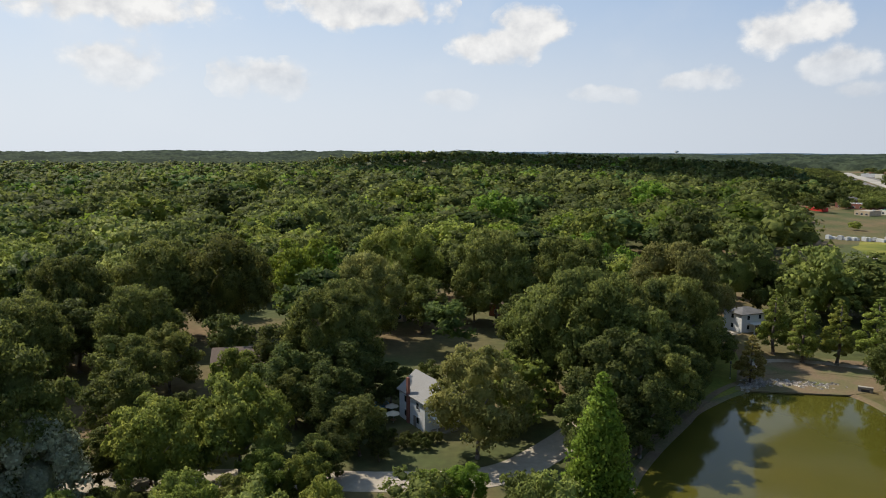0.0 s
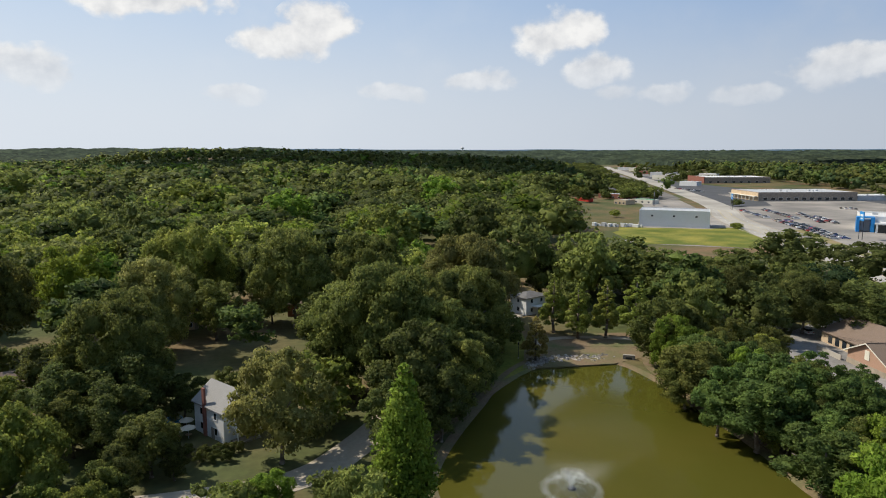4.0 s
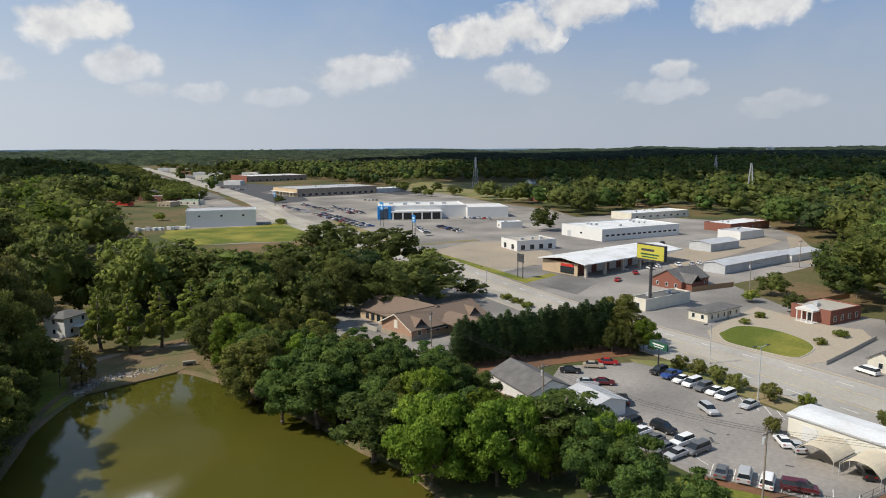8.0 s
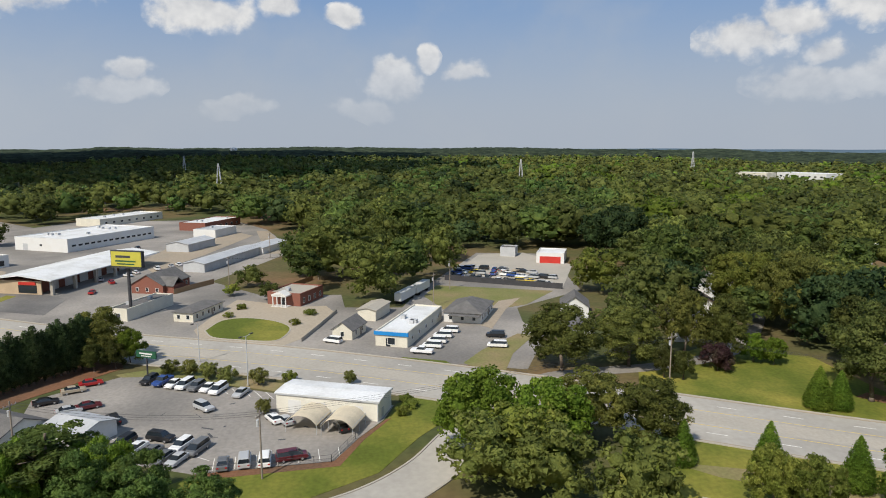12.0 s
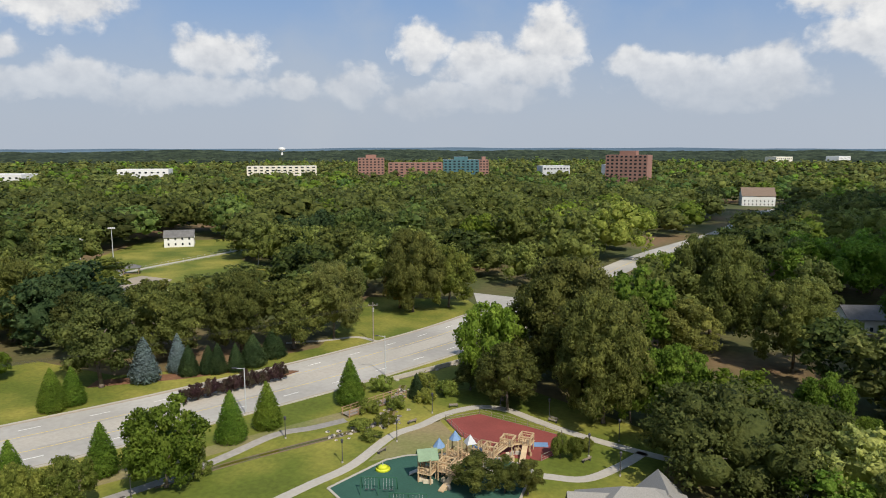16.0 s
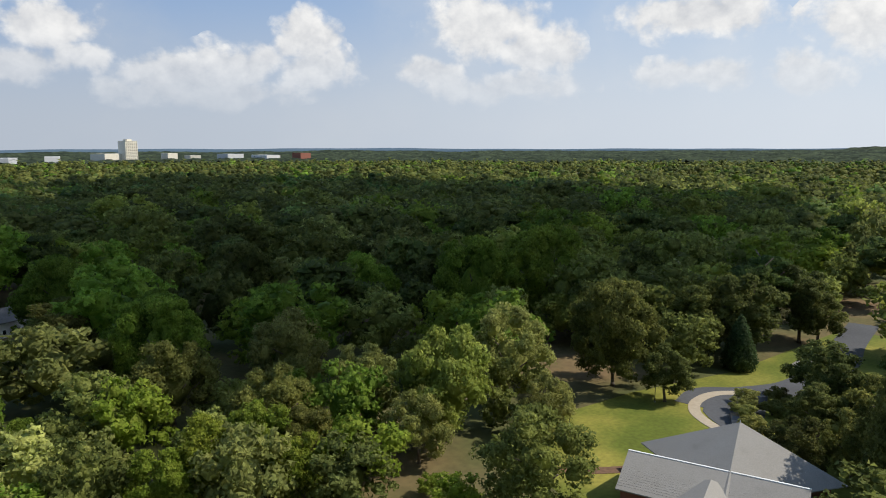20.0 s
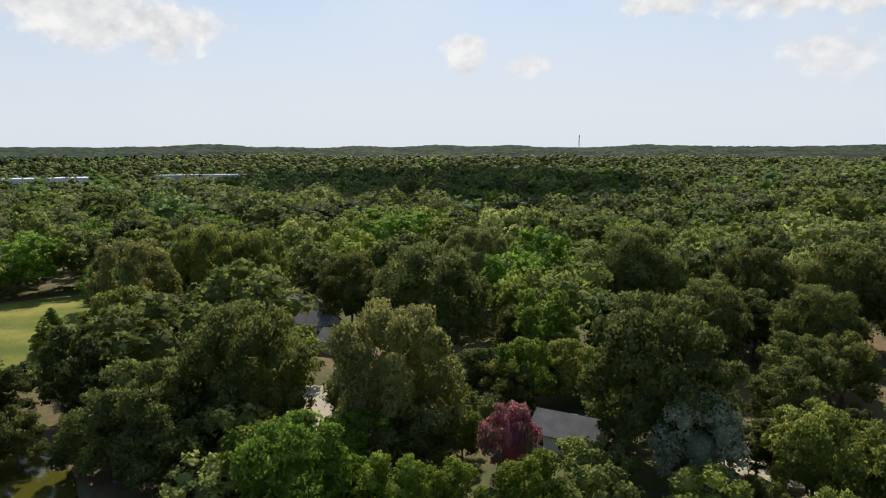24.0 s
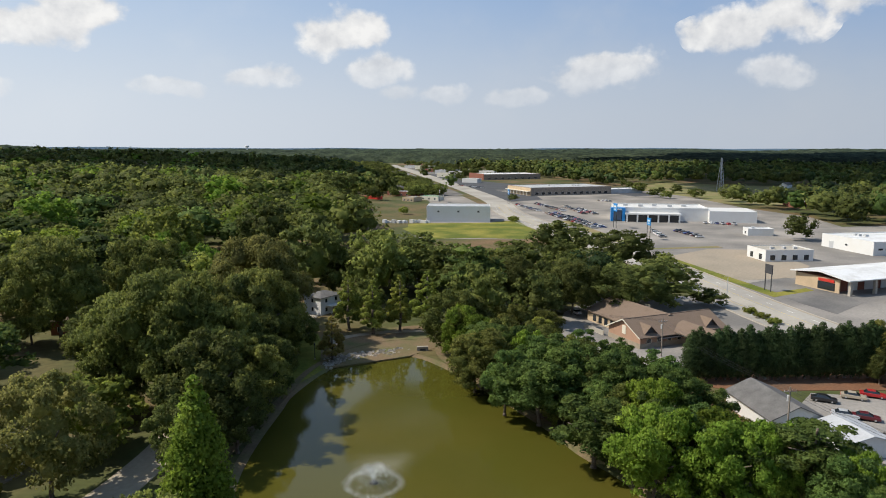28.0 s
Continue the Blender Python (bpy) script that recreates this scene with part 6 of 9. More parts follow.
def carport(x, y, rot):
    t = thing("carport", place(x, y, rot), "tan canvas carport on a steel frame", "carport", "carports at the shop")
    m = Mesh()
    n, w, d = 12, 6.0, 6.6
    prof = [(-w / 2 + w * i / n, 1.75 + 1.55 * (1 - abs(2 * i / n - 1) ** 2.6)) for i in range(n + 1)]
    pts = [(px, y_, pz + dz) for dz in (0, 0.06) for y_ in (-d / 2, d / 2) for px, pz in prof]
    k = n + 1
    fs = []
    for i in range(n):
        fs += [(i, k + i, k + i + 1, i + 1), (2 * k + i, 2 * k + i + 1, 3 * k + i + 1, 3 * k + i), (i, i + 1, 2 * k + i + 1, 2 * k + i), (k + i, 3 * k + i, 3 * k + i + 1, k + i + 1)]
    part("canopy", m.add(pts, fs), "canvas", t)
    for sx in (-1, 1):
        for yy in (-d / 2 + 0.1, 0, d / 2 - 0.1):
            part("post", Mesh().cyl(sx * (w / 2 - 0.05), yy, 0, 2.25, 0.05, n=6), "grey_metal", t)
        part("rail", Mesh().tube((sx * (w / 2 - 0.05), -d / 2, 2.2), (sx * (w / 2 - 0.05), d / 2, 2.2), 0.05), "grey_metal", t)


carport(120.2, 12.6, 71)
carport(118.0, 6.2, 71)

house("office_shed", 119.5, 66, 62, 15, 10, 3.0, 2.2, "white", "grey_shingle", "white shed with a worn grey shingle roof", windows=False)
house("side_shed", 119, 51.6, 62, 9, 7.5, 2.8, 1.0, "white", "grey_metal", "white metal shed with a pale roof", windows=False)

block("store", 183.5, -9.3, -21.7, 31, 8.6, 4.0, "cream", "white_roof", "long low shop with a white roof and a blue fascia", windows=(("w", 3, 1.5, 2.0, 1.8), ("s", 5, 1.8, 1.2, 1.0)), units=3, door=(("w", 0.1, 1.2, 2.2, "glass"),))
part("fascia", Mesh().box(-15.6, 0, 3.0, 0.5, 9.2, 0.9), "blue", bpy.data.objects["store"], "blue painted fascia")
house("grey_house", 199, -27.5, -21, 17, 11, 2.9, 2.6, "white", "grey_shingle", "single-storey house with a dark grey hip roof", "hip")
part("porch_roof", Mesh().box(-8.5, -1.0, 2.5, 5.5, 9, 0.2), "grey_shingle", bpy.data.objects["grey_house"])
house("small_office", 181.5, 7.4, -21, 9.5, 5.6, 2.7, 2.0, "cream", "grey_shingle", "small cream office with a grey gable roof")
house("tan_shed", 202, 0.8, -21, 12, 5.6, 3.2, 0.6, "cream", "concrete", "low tan shed with a flat brown roof", windows=False)
for i_, (x_, y_) in enumerate(((222, -9.4), (234, -15.2))):
    t_ = thing("box_trailer", place(x_, y_, -25), "white box trailer parked beside the shop", "trailer", "box trailers")
    part("box", Mesh().box(0, 0, 1.1, 12.2, 2.5, 2.6), "white", t_)
    part("bed", Mesh().box(0, 0, 0.85, 12.0, 2.3, 0.25), "dark_metal", t_)
    for wx_ in (-4.6, -3.4, 4.0):
        part("wheel", Mesh().tube((wx_, -1.2, 0.5), (wx_, 1.2, 0.5), 0.5, 10), "tyre", t_)


# brick house with a white portico behind the oval lawn
def portico_house():
    t = block("brick_house", 226, 26.5, -24, 15, 12, 4.2, "brick", "concrete", "low brick house with a white columned portico", windows=(("w", 2, 1.7, 1.2, 1.8), ("s", 4, 1.7, 1.2, 1.6)), units=2)
    p = part("portico", Mesh().box(-8.9, 0, 3.4, 3.2, 5.4, 0.5).box(-8.9, 0, 0, 3.2, 5.4, 0.2), "white", t)
    part("pediment", Mesh().add([(-10.6, -2.9, 3.9), (-10.6, 2.9, 3.9), (-10.6, 0, 5.1), (-7.2, -2.9, 3.9), (-7.2, 2.9, 3.9), (-7.2, 0, 5.1)], [(0, 2, 1), (3, 4, 5), (0, 3, 5, 2), (1, 2, 5, 4), (0, 1, 4, 3)]), "white", p)
    for cy in (-2.3, -0.8, 0.8, 2.3):
        part("column", Mesh().cyl(-10.2, cy, 0.2, 3.4, 0.2, 0.17, 10), "white", p)
    part("door", Mesh().box(-7.55, 0, 0.2, 0.1, 1.1, 2.2), "dark_metal", t)


portico_house()


# long retail shed with the white roof over tan columns
def long_store():
    t = thing("retail_shed", place(276, 113.5, -14.7), "long brick retail shed under a broad white metal roof", "building")
    part("wall", Mesh().box(0, 3.5, -0.1, 62, 16, 5.0), "brick", t)
    part("front_wall", Mesh().box(-31.2, 2.0, -0.1, 0.4, 18.5, 4.9), "tan", t)
    part("roof", Mesh().gable(65, 23.5, 5.2, 1.5, 0.6, 0.35), "white_roof", t)
    part("sign_band", Mesh().box(-31.6, -2, 3.4, 0.25, 6.5, 1.0), "red_paint", t, "red and white sign band")
    part("shop_window", Mesh().box(-31.5, -2, 0.6, 0.15, 7, 2.6), "glass", t)
    for i in range(7):
        part("bay_door", Mesh().box(-22 + 8 * i, -4.58, 0, 4.6, 0.15, 3.6), "white", t)
    for i in range(5):
        part("column", Mesh().box(-31 + 11.5 * i, -11.2, 0, 1.0, 1.0, 5.2), "concrete", t)


long_store()
block("glass_office", 300, 168, -30, 22, 16, 5.2, "white", "concrete", "white flat-roofed office with a glazed front", windows=(("w", 4, 1.8, 2.6, 2.6), ("s", 4, 1.8, 2.4, 2.4)), units=3)
block("white_depot", 377, 151, -24.6, 58, 34, 6.6, "white", "white_roof", "long white depot with high strip windows", windows=(("s", 14, 3.0, 2.6, 1.0), ("w", 3, 3.0, 1.6, 1.0)), units=8, door=(("w", 0.3, 3.0, 3.4, "grey_metal"),))
block("depot_row", 485, 172, -25, 56, 20, 5.0, "cream", "white_roof", "pale low warehouse row", windows=(("s", 8, 2.2, 2.0, 1.2),), units=4)
block("brick_depot", 447, 104, -20, 40, 18, 5.0, "brick", "white_roof", "low brick warehouse with a pale roof", windows=(("s", 6, 2.0, 2.0, 1.4),), units=3)
block("tin_depot", 405, 92, -20, 22, 14, 4.6, "white", "grey_metal", "small white tin-roofed depot", units=1)
block("tan_store", 214, 71.5, -19, 22, 6.2, 3.8, "cream", "grey_shingle", "low cream shop beside the billboard", windows=(("w", 2, 1.5, 1.6, 1.6),), units=2, door=(("w", 0.0, 1.0, 2.1, "dark_metal"),))
house("kiosk", 208, 53.2, -19, 16, 6.4, 2.8, 0.9, "cream", "grey_shingle", "low cream building with a dark low-pitched roof", "hip")
house("brick_bar", 250, 76.5, -16, 17, 12, 3.2, 3.4, "brick", "grey_shingle", "red brick building with a dark gable roof")
part("gable_roof", Mesh().gable(7, 6, 3.0, 2.4, 0.4), "grey_shingle", bpy.data.objects["brick_bar"], at=pose(-4, -5.5, 0, 0, 0, 90))
part("gable_wall", Mesh().box(-4, -7.4, 0, 6, 3.4, 3.0), "brick", bpy.data.objects["brick_bar"])
house("storage_row", 306, 66.5, -17, 48, 9.5, 3.6, 1.0, "grey_metal", "grey_metal", "long grey metal storage shed", windows=False)
house("storage_annex", 342, 54, -17, 26, 10, 3.2, 0.9, "white", "grey_metal", "white metal storage annex", windows=False)
house("machine_shed", 352, 92, -18, 24, 12, 3.8, 1.2, "grey_metal", "grey_metal", "open grey metal machine shed", windows=False)


# dealership with its blue gate
def dealership():
    t = thing("showroom", place(401, 316, -45), "white car dealership with glazed showroom and blue gate", "building")
    part("wall", Mesh().box(0, 0, -0.1, 62, 36, 8.4), "white", t)
    part("parapet", Mesh().box(0, -17.85, 8.3, 62.2, 0.5, 0.8).box(0, 17.85, 8.3, 62.2, 0.5, 0.8).box(-30.85, 0, 8.3, 0.5, 35, 0.8).box(30.85, 0, 8.3, 0.5, 35, 0.8), "white", t)
    part("show_hall", Mesh().box(-6, -23, 5.0, 36, 13, 0.9), "white", t)
    part("show_glass", Mesh().box(-6, -22.5, 0, 34, 9.5, 5.0), "glass", t)
    for i in range(6):
        part("column", Mesh().box(-23 + 6.8 * i, -29, 0, 1.0, 1.0, 5.0), "white", t)
    g = part("gate", Mesh().box(-32.5, -22, 0, 2.0, 8, 9.0).box(-25, -22, 0, 2.0, 8, 9.0).box(-28.75, -22, 7.4, 5.5, 7.9, 1.59), "blue", t, "glossy blue entrance gate")
    part("gate_sign", Mesh().box(-28.75, -26.02, 7.8, 5.0, 0.1, 0.8), "white", g)
    for i in range(5):
        part("roof_unit", Mesh().box(-22 + 10 * i, 4 - 5 * (i % 2), 8.4, 3, 2.4, 1.4), "grey_metal", t)
    part("annex", Mesh().box(46, -8, -0.1, 30, 30, 7.8), "white", t)


dealership()
block("warehouse", 276, 384, -37.5, 43, 22, 10.6, "white", "grey_metal", "plain white windowless warehouse beside a lawn", units=0, windows=(("s", 3, 7.0, 1.4, 1.2),))
block("plaza", 532, 552, -15, 96, 56, 8.5, "grey_wood", "grey_metal", "broad tan shopping plaza with a pale flat roof", windows=(("s", 12, 2.2, 4.0, 2.6), ("w", 8, 2.2, 3.0, 2.6)), units=10)
block("plaza_annex", 596, 520, -15, 40, 22, 5.0, "grey_metal", "white_roof", "low grey annex of the plaza", units=2)
block("far_plaza", 700, 850, -15, 96, 60, 9.0, "grey_wood", "white_roof", "brick shopping plaza with a white roof", units=8, windows=(("s", 8, 2.2, 4.0, 2.4),))
part("storefront", Mesh().box(-48.3, 0, 0, 0.9, 56.4, 8.0), "tan", bpy.data.objects["plaza"], "tan stucco storefront with arcade")
part("arcade", sum_boxes([(-51, -24 + 8 * i, 0, 0.8, 0.8, 4.2) for i in range(7)] + [(-50.2, 0, 4.2, 3.4, 56, 0.5)]), "cream", bpy.data.objects["plaza"])
part("storefront", Mesh().box(-48.3, 0, 0, 0.9, 60.4, 9.6), "brick", bpy.data.objects["far_plaza"], "orange-brown storefront")
sheet("lawn_warehouse", [(204, 314), (230, 301), (251, 280), (280, 309), (306, 358), (300, 362), (284, 359), (246, 380), (224, 388)], "lawn", "bright mown lawn before the white warehouse", 0.12)
block("tan_diner", 338, 545, -62, 12, 16, 4.2, "tan", "concrete", "low tan diner with a flat roof", units=1, windows=(("s", 3, 1.6, 1.8, 1.4),))
block("green_roof_shop", 362, 548, -62, 20, 12, 4.0, "cream", "green_roof", "low shop with a bright green roof", windows=(("s", 3, 1.6, 1.8, 1.4),))
block("red_container", 316, 580, -70, 18, 6, 3.6, "red_paint", "red_paint", "long red freight container", "container")
block("brick_diner", 370, 610, -62, 34, 16, 5.0, "brick", "white_roof", "dark brick restaurant with a flat white roof", units=3, windows=(("s", 5, 1.8, 2.2, 1.6),))
for i_, (x_, y_, s_, hip_) in enumerate(((396, 668, 22, 1), (420, 777, 20, 0), (436, 722, 26, 1), (454, 806, 24, 1), (484, 800, 22, 0), (505, 860, 26, 1), (470, 890, 22, 1), (555, 945, 28, 0), (530, 990, 22, 1), (568, 1050, 30, 0), (620, 1060, 24, 1), (600, 1120, 22, 1), (650, 1160, 28, 0), (700, 1260, 30, 1), (760, 1380, 30, 0), (783, 1470, 34, 0), (850, 1560, 36, 1))):
    if hip_:
        house("roadside_house", x_, y_, -62 + 7 * (i_ % 3), s_ * 0.8, s_ * 0.55, 4.0, 3.6, ("brick", "grey_wood", "tan")[i_ % 3], ("grey_shingle", "shingle")[i_ % 2], "dark-roofed roadside building among trees", "hip", windows=False)
    else:
        block("roadside_shop", x_, y_, -62 + 5 * (i_ % 3), s_, s_ * 0.6, 4.5 + (i_ % 3), ("brick", "tan", "white", "grey_metal", "cream")[i_ % 5], ("white_roof", "grey_shingle", "concrete")[i_ % 3], "small flat-roofed roadside shop", group="roadside shops", units=1, windows=(("s", 2, 1.8, 2.4, 1.6),))
for i_, (x_, y_, s_) in enumerate(((590, 790, 24), (668, 960, 34), (735, 1060, 40), (790, 1180, 40), (720, 1010, 24), (860, 1330, 40), (880, 1420, 30), (960, 1500, 50), (770, 980, 30), (820, 1130, 34))):
    block("roadside_store", x_, y_, -62, s_, s_ * 0.6, 6 + (i_ % 3), ("white", "cream", "grey_metal", "brick")[i_ % 4], ("white_roof", "concrete")[i_ % 2], "larger flat-roofed store on the highway", group="roadside stores", units=2)

rng_ = random.Random(21)
for i_ in range(11):
    u_ = i_ / 10
    x_, y_ = 224 + 24 * u_ + rng_.uniform(-1, 1), 393 - 13 * u_ + rng_.uniform(-1, 3)
    t_ = thing("storage_unit", place(x_, y_, rng_.choice((-60, -58, 30))), "white metal unit stored beside the warehouse", "equipment", "units beside the warehouse")
    part("case", Mesh().box(0, 0, 0.15, rng_.uniform(2.4, 4.6), rng_.uniform(1.6, 2.2), rng_.uniform(1.4, 2.4)), ("white", "white", "grey_metal")[i_ % 3], t_)
    part("skid", Mesh().box(0, 0, 0, 2.2, 1.5, 0.15), "dark_metal", t_)
block("canopy_office", 372, 222, -40, 14, 9, 4.2, "white", "white_roof", "small white office with a drive canopy", units=1, windows=(("w", 2, 1.6, 1.8, 1.6),))
block("field_school", 592, 306, -20, 44, 18, 4.6, "brick", "white_roof", "low brick building with a white roof by the fields", units=3, windows=(("s", 8, 1.8, 1.8, 1.4),))
for x_, y_, r_ in ((842, 470, 10), (860, 430, -15), (800, 370, 20)):
    house("field_house_far", x_, y_, r_, 16, 10, 3.6, 3.0, "white", "grey_shingle", "white house beyond the fields", windows=False)

# truck yard and its sheds
block("yard_shed", 313, -62, -20, 8, 7, 4.4, "grey_metal", "grey_shingle", "small grey shed in the truck yard")
block("yard_hall", 296, -78, -20, 15, 12, 4.6, "white", "white_roof", "open white shed full of red machinery", door=(("w", 0.0, 9.0, 3.0, "red_paint"),))

# houses in the trees
house("white_house", -2.5, 123.5, -58, 9.5, 7.6, 5.6, 2.8, "white", "slate", "two-storey white clapboard house with a pale roof", storeys=2, chimney=True)
part("porch_roof", Mesh().add([(4.7, -2.6, 2.9), (7.0, -2.6, 2.3), (7.0, 2.0, 2.3), (4.7, 2.0, 2.9), (4.7, -2.6, 3.05), (7.0, -2.6, 2.45), (7.0, 2.0, 2.45), (4.7, 2.0, 3.05)], [(3, 2, 1, 0), (4, 5, 6, 7), (0, 1, 5, 4), (1, 2, 6, 5), (2, 3, 7, 6), (3, 0, 4, 7)]), "white", bpy.data.objects["white_house"], "white sloping porch roof")
for y_ in (-2.4, 1.8):
    part("porch_post", Mesh().box(6.8, y_, 0, 0.16, 0.16, 2.35), "white", bpy.data.objects["white_house"])
part("porch_floor", Mesh().box(5.9, -0.3, -0.1, 2.3, 4.6, 0.4), "grey_wood", bpy.data.objects["white_house"])
house("grey_cottage", -76, 82, 25, 11, 8, 3.0, 2.6, "white", "grey_shingle", "small cottage with a grey gable roof")
house("pond_house", 86, 191, 20, 8.6, 7, 5.2, 1.4, "white", "grey_shingle", "two-level white house with a roof deck by the pond", "hip", 2, porch=True)
house("tree_house", -14, 203, 15, 12, 9, 5.4, 3.0, "tan", "grey_shingle", "tan two-storey house half hidden by trees", storeys=2, chimney=True)
house("roof_house", 22, 210, -10, 14, 10, 4.0, 3.0, "brick", "shingle", "house with a brown roof among the oaks")
house("white_cottage", 28, 162, 35, 12, 8, 4.0, 2.8, "white", "slate", "white cottage under big oaks")
house("brick_cottage", -46, 152, 10, 12, 9, 3.2, 2.6, "brick", "shingle", "low brick cottage under the trees")
house("far_cottage", -124, 258, -30, 14, 10, 4.0, 3.0, "white", "shingle", "white cottage with a brown roof in the woods")
house("lane_house", -189, 83, 30, 13, 8, 3.6, 3.0, "white", "slate", "white frame house with a pale gable roof")
house("lane_cottage", -166, 79.5, 30, 10, 8, 3.4, 2.8, "white", "grey_shingle", "small white house with a grey roof")
house("lane_garage", -148, 77, 30, 9, 7, 3.0, 2.4, "grey_metal", "grey_shingle", "grey-roofed cottage on the lane")
house("wood_house", -31, -213, 20, 12, 9, 4.2, 2.8, "white", "grey_shingle", "white gabled house deep in the woods")
house("white_manor", -8, -640, 10, 26, 16, 8.5, 6.5, "white", "shingle", "large white house with a brown roof on the rise", storeys=2)
house("frame_house", 198, -59.5, -15, 11, 8, 3.6, 2.8, "white", "grey_shingle", "white frame house with a dark gable end")
house("garage_white", 172, -53.5, -15, 9, 6, 3.0, 2.2, "white", "grey_shingle", "white garage with a dark gable roof")
house("row_house", 226, -118, -15, 12, 9, 3.6, 2.6, "white", "slate", "white frame house with a pale roof")
house("row_house_grey", 214, -106, -15, 11, 9, 3.4, 2.6, "white", "grey_metal", "white house with a grey metal roof")
house("row_house_brown", 196, -98, -15, 11, 9, 3.4, 2.6, "white", "shingle", "white house with a brown roof")
house("row_house_low", 170, -82, -15, 10, 8, 3.2, 2.2, "white", "grey_shingle", "small white house behind the park trees")
house("field_house", 262, -262, 40, 14, 9, 5.0, 3.0, "white", "grey_shingle", "white clubhouse beyond the ball field", storeys=2)


# the park hall with its pyramid roof
def park_hall():
    t = thing("park_hall", place(-86.6, -40.5, 107.8), "park hall with a pale slate pyramid roof and gabled wings", "building")
    part("wall", Mesh().box(0, 0, -0.1, 22.4, 11.2, 3.8), "brick", t)
    for s in (-1, 1):
        part("gable_wall", Mesh().add([(s * 11.2, -5.6, 3.6), (s * 11.2, 5.6, 3.6), (s * 11.2, 0, 6.3), (s * 10.9, -5.6, 3.6), (s * 10.9, 5.6, 3.6), (s * 10.9, 0, 6.3)], [(0, 1, 2), (5, 4, 3), (0, 2, 5, 3), (1, 4, 5, 2)]), "cream", t)
    roof = part("roof", Mesh().gable(22.4, 12, 3.6, 2.8, 0.5), "slate", t)
    for j in range(1, 16):
        u = j / 16
        part("shingle_course", Mesh().box(0, -6.2 * (1 - u), 3.58 + 2.84 * u, 23.2, 0.05, 0.13), "slate", roof)
    part("ridge_cap", Mesh().box(0, 0, 6.5, 23.4, 0.3, 0.12), "white_roof", roof)
    part("rear_wall", Mesh().box(2, 8.6, -0.1, 17, 17, 4.2, 45), "brick", t)
    py = part("pyramid_roof", Mesh().hip(18.6, 18.6, 4.1, 6.4, 0.6, 0.05), "slate", t, at=pose(2, 8.6, 0, 0, 0, 45))
    part("finial", Mesh().cyl(0, 0, 10.4, 10.8, 0.12, 0.05, 6), "grey_metal", py)
    g = part("front_wing", Mesh().box(0, -7.5, -0.1, 7, 8, 3.6), "brick", t)
    part("front_roof", Mesh().hip(11, 7.4, 3.5, 2.6, 0.5, 6.0), "slate", g, at=pose(0, -5.6, 0, 0, 0, 90))
    part("side_wing", Mesh().box(13.6, 1.0, -0.1, 5, 7, 3.2), "brick", t)
    part("side_roof", Mesh().hip(5, 7, 3.1, 1.2, 0.4, 0.05), "slate", t, at=pose(13.6, 1.0, 0))


park_hall()


def pavilion():
    t = thing("pavilion", place(10.5, -85.5, 18), "park pavilion with grey hipped and gabled roofs", "building")
    part("wall", Mesh().box(0, 0, -0.1, 13, 9, 3.1), "tan", t)
    part("roof", Mesh().hip(13, 9, 3.0, 3.8, 1.0), "slate", t)
    for dx, dy, r in ((-4, -4, 90), (5.5, 0, 0)):
        part("gable_roof", Mesh().gable(6, 5.5, 3.0, 2.6, 0.5), "slate", t, at=pose(dx, dy, 0, 0, 0, r))
    for dx, dy in ((-6, -6.5), (-2, -6.5), (8, -2.4), (8, 2.4)):
        part("post", Mesh().box(dx, dy, 0, 0.3, 0.3, 3.0), "wood", t)


pavilion()


# ---- skyline ----
def tower_block(name, x, y, rot, sx, sy, floors, wall, label, cols=10, fh=3.3, band="glass", cap=True):
    t = thing(name, place(x, y, rot), label, "building")
    h = floors * fh
    part("wall", Mesh().box(0, 0, 0, sx, sy, h), wall, t)
    if cap:
        part("penthouse", Mesh().box(0, 0, h, sx * 0.4, sy * 0.5, 4.0), wall, t)
    for side in (-1, 1):
        for i in range(cols):
            part("window_column", sum_boxes([(-sx / 2 + sx * (i + 0.5) / cols, side * (sy / 2 + 0.02), 1.0 + fh * k, sx / cols * 0.5, 0.2, 1.6) for k in range(floors)]), band, t)
    return t


tower_block("brick_tower", 107, -690, -9, 41, 16, 12, "tower_brick", "twelve-storey red brick apartment tower", 9, 3.45)
tower_block("hospital", 452, -790, 30, 34, 24, 10, "tower_brick", "brick and glass hospital block", 7, 3.5)
tower_block("hospital_wing", 398, -812, 25, 70, 24, 8, "tower_brick", "long brick hospital wing with windows", 10, 3.6, "glass", False)
tower_block("clinic", 345, -838, 25, 46, 26, 9, "teal_glass", "green glass clinic building", 8, 3.6, "glass")
tower_block("clinic_tower", 318, -850, 25, 12, 26, 9, "tower_brick", "brick stair tower of the clinic", 3, 3.6, "glass")
tower_block("clinic_wing", 545, -725, 35, 86, 24, 7, "cream", "white clinic wing on the skyline", 12, 3.6, "glass", False)
tower_block("white_tower", -611, -1904, 18, 36, 30, 17, "cream", "pale office tower on the far skyline", 6, 3.9)
block("tower_base", -580, -1925, 18, 90, 60, 33, "cream", "white_roof", "pale base building of the far tower")
block("far_office", -705, -1870, 15, 30, 30, 34, "cream", "white_roof", "white office block on the far skyline")
block("far_mill", -1020, -1720, 20, 44, 30, 33, "brick", "concrete", "brick block on the far skyline")
block("far_hall", -850, -1810, 20, 60, 40, 31, "grey_metal", "white_roof", "long pale hall on the far skyline")
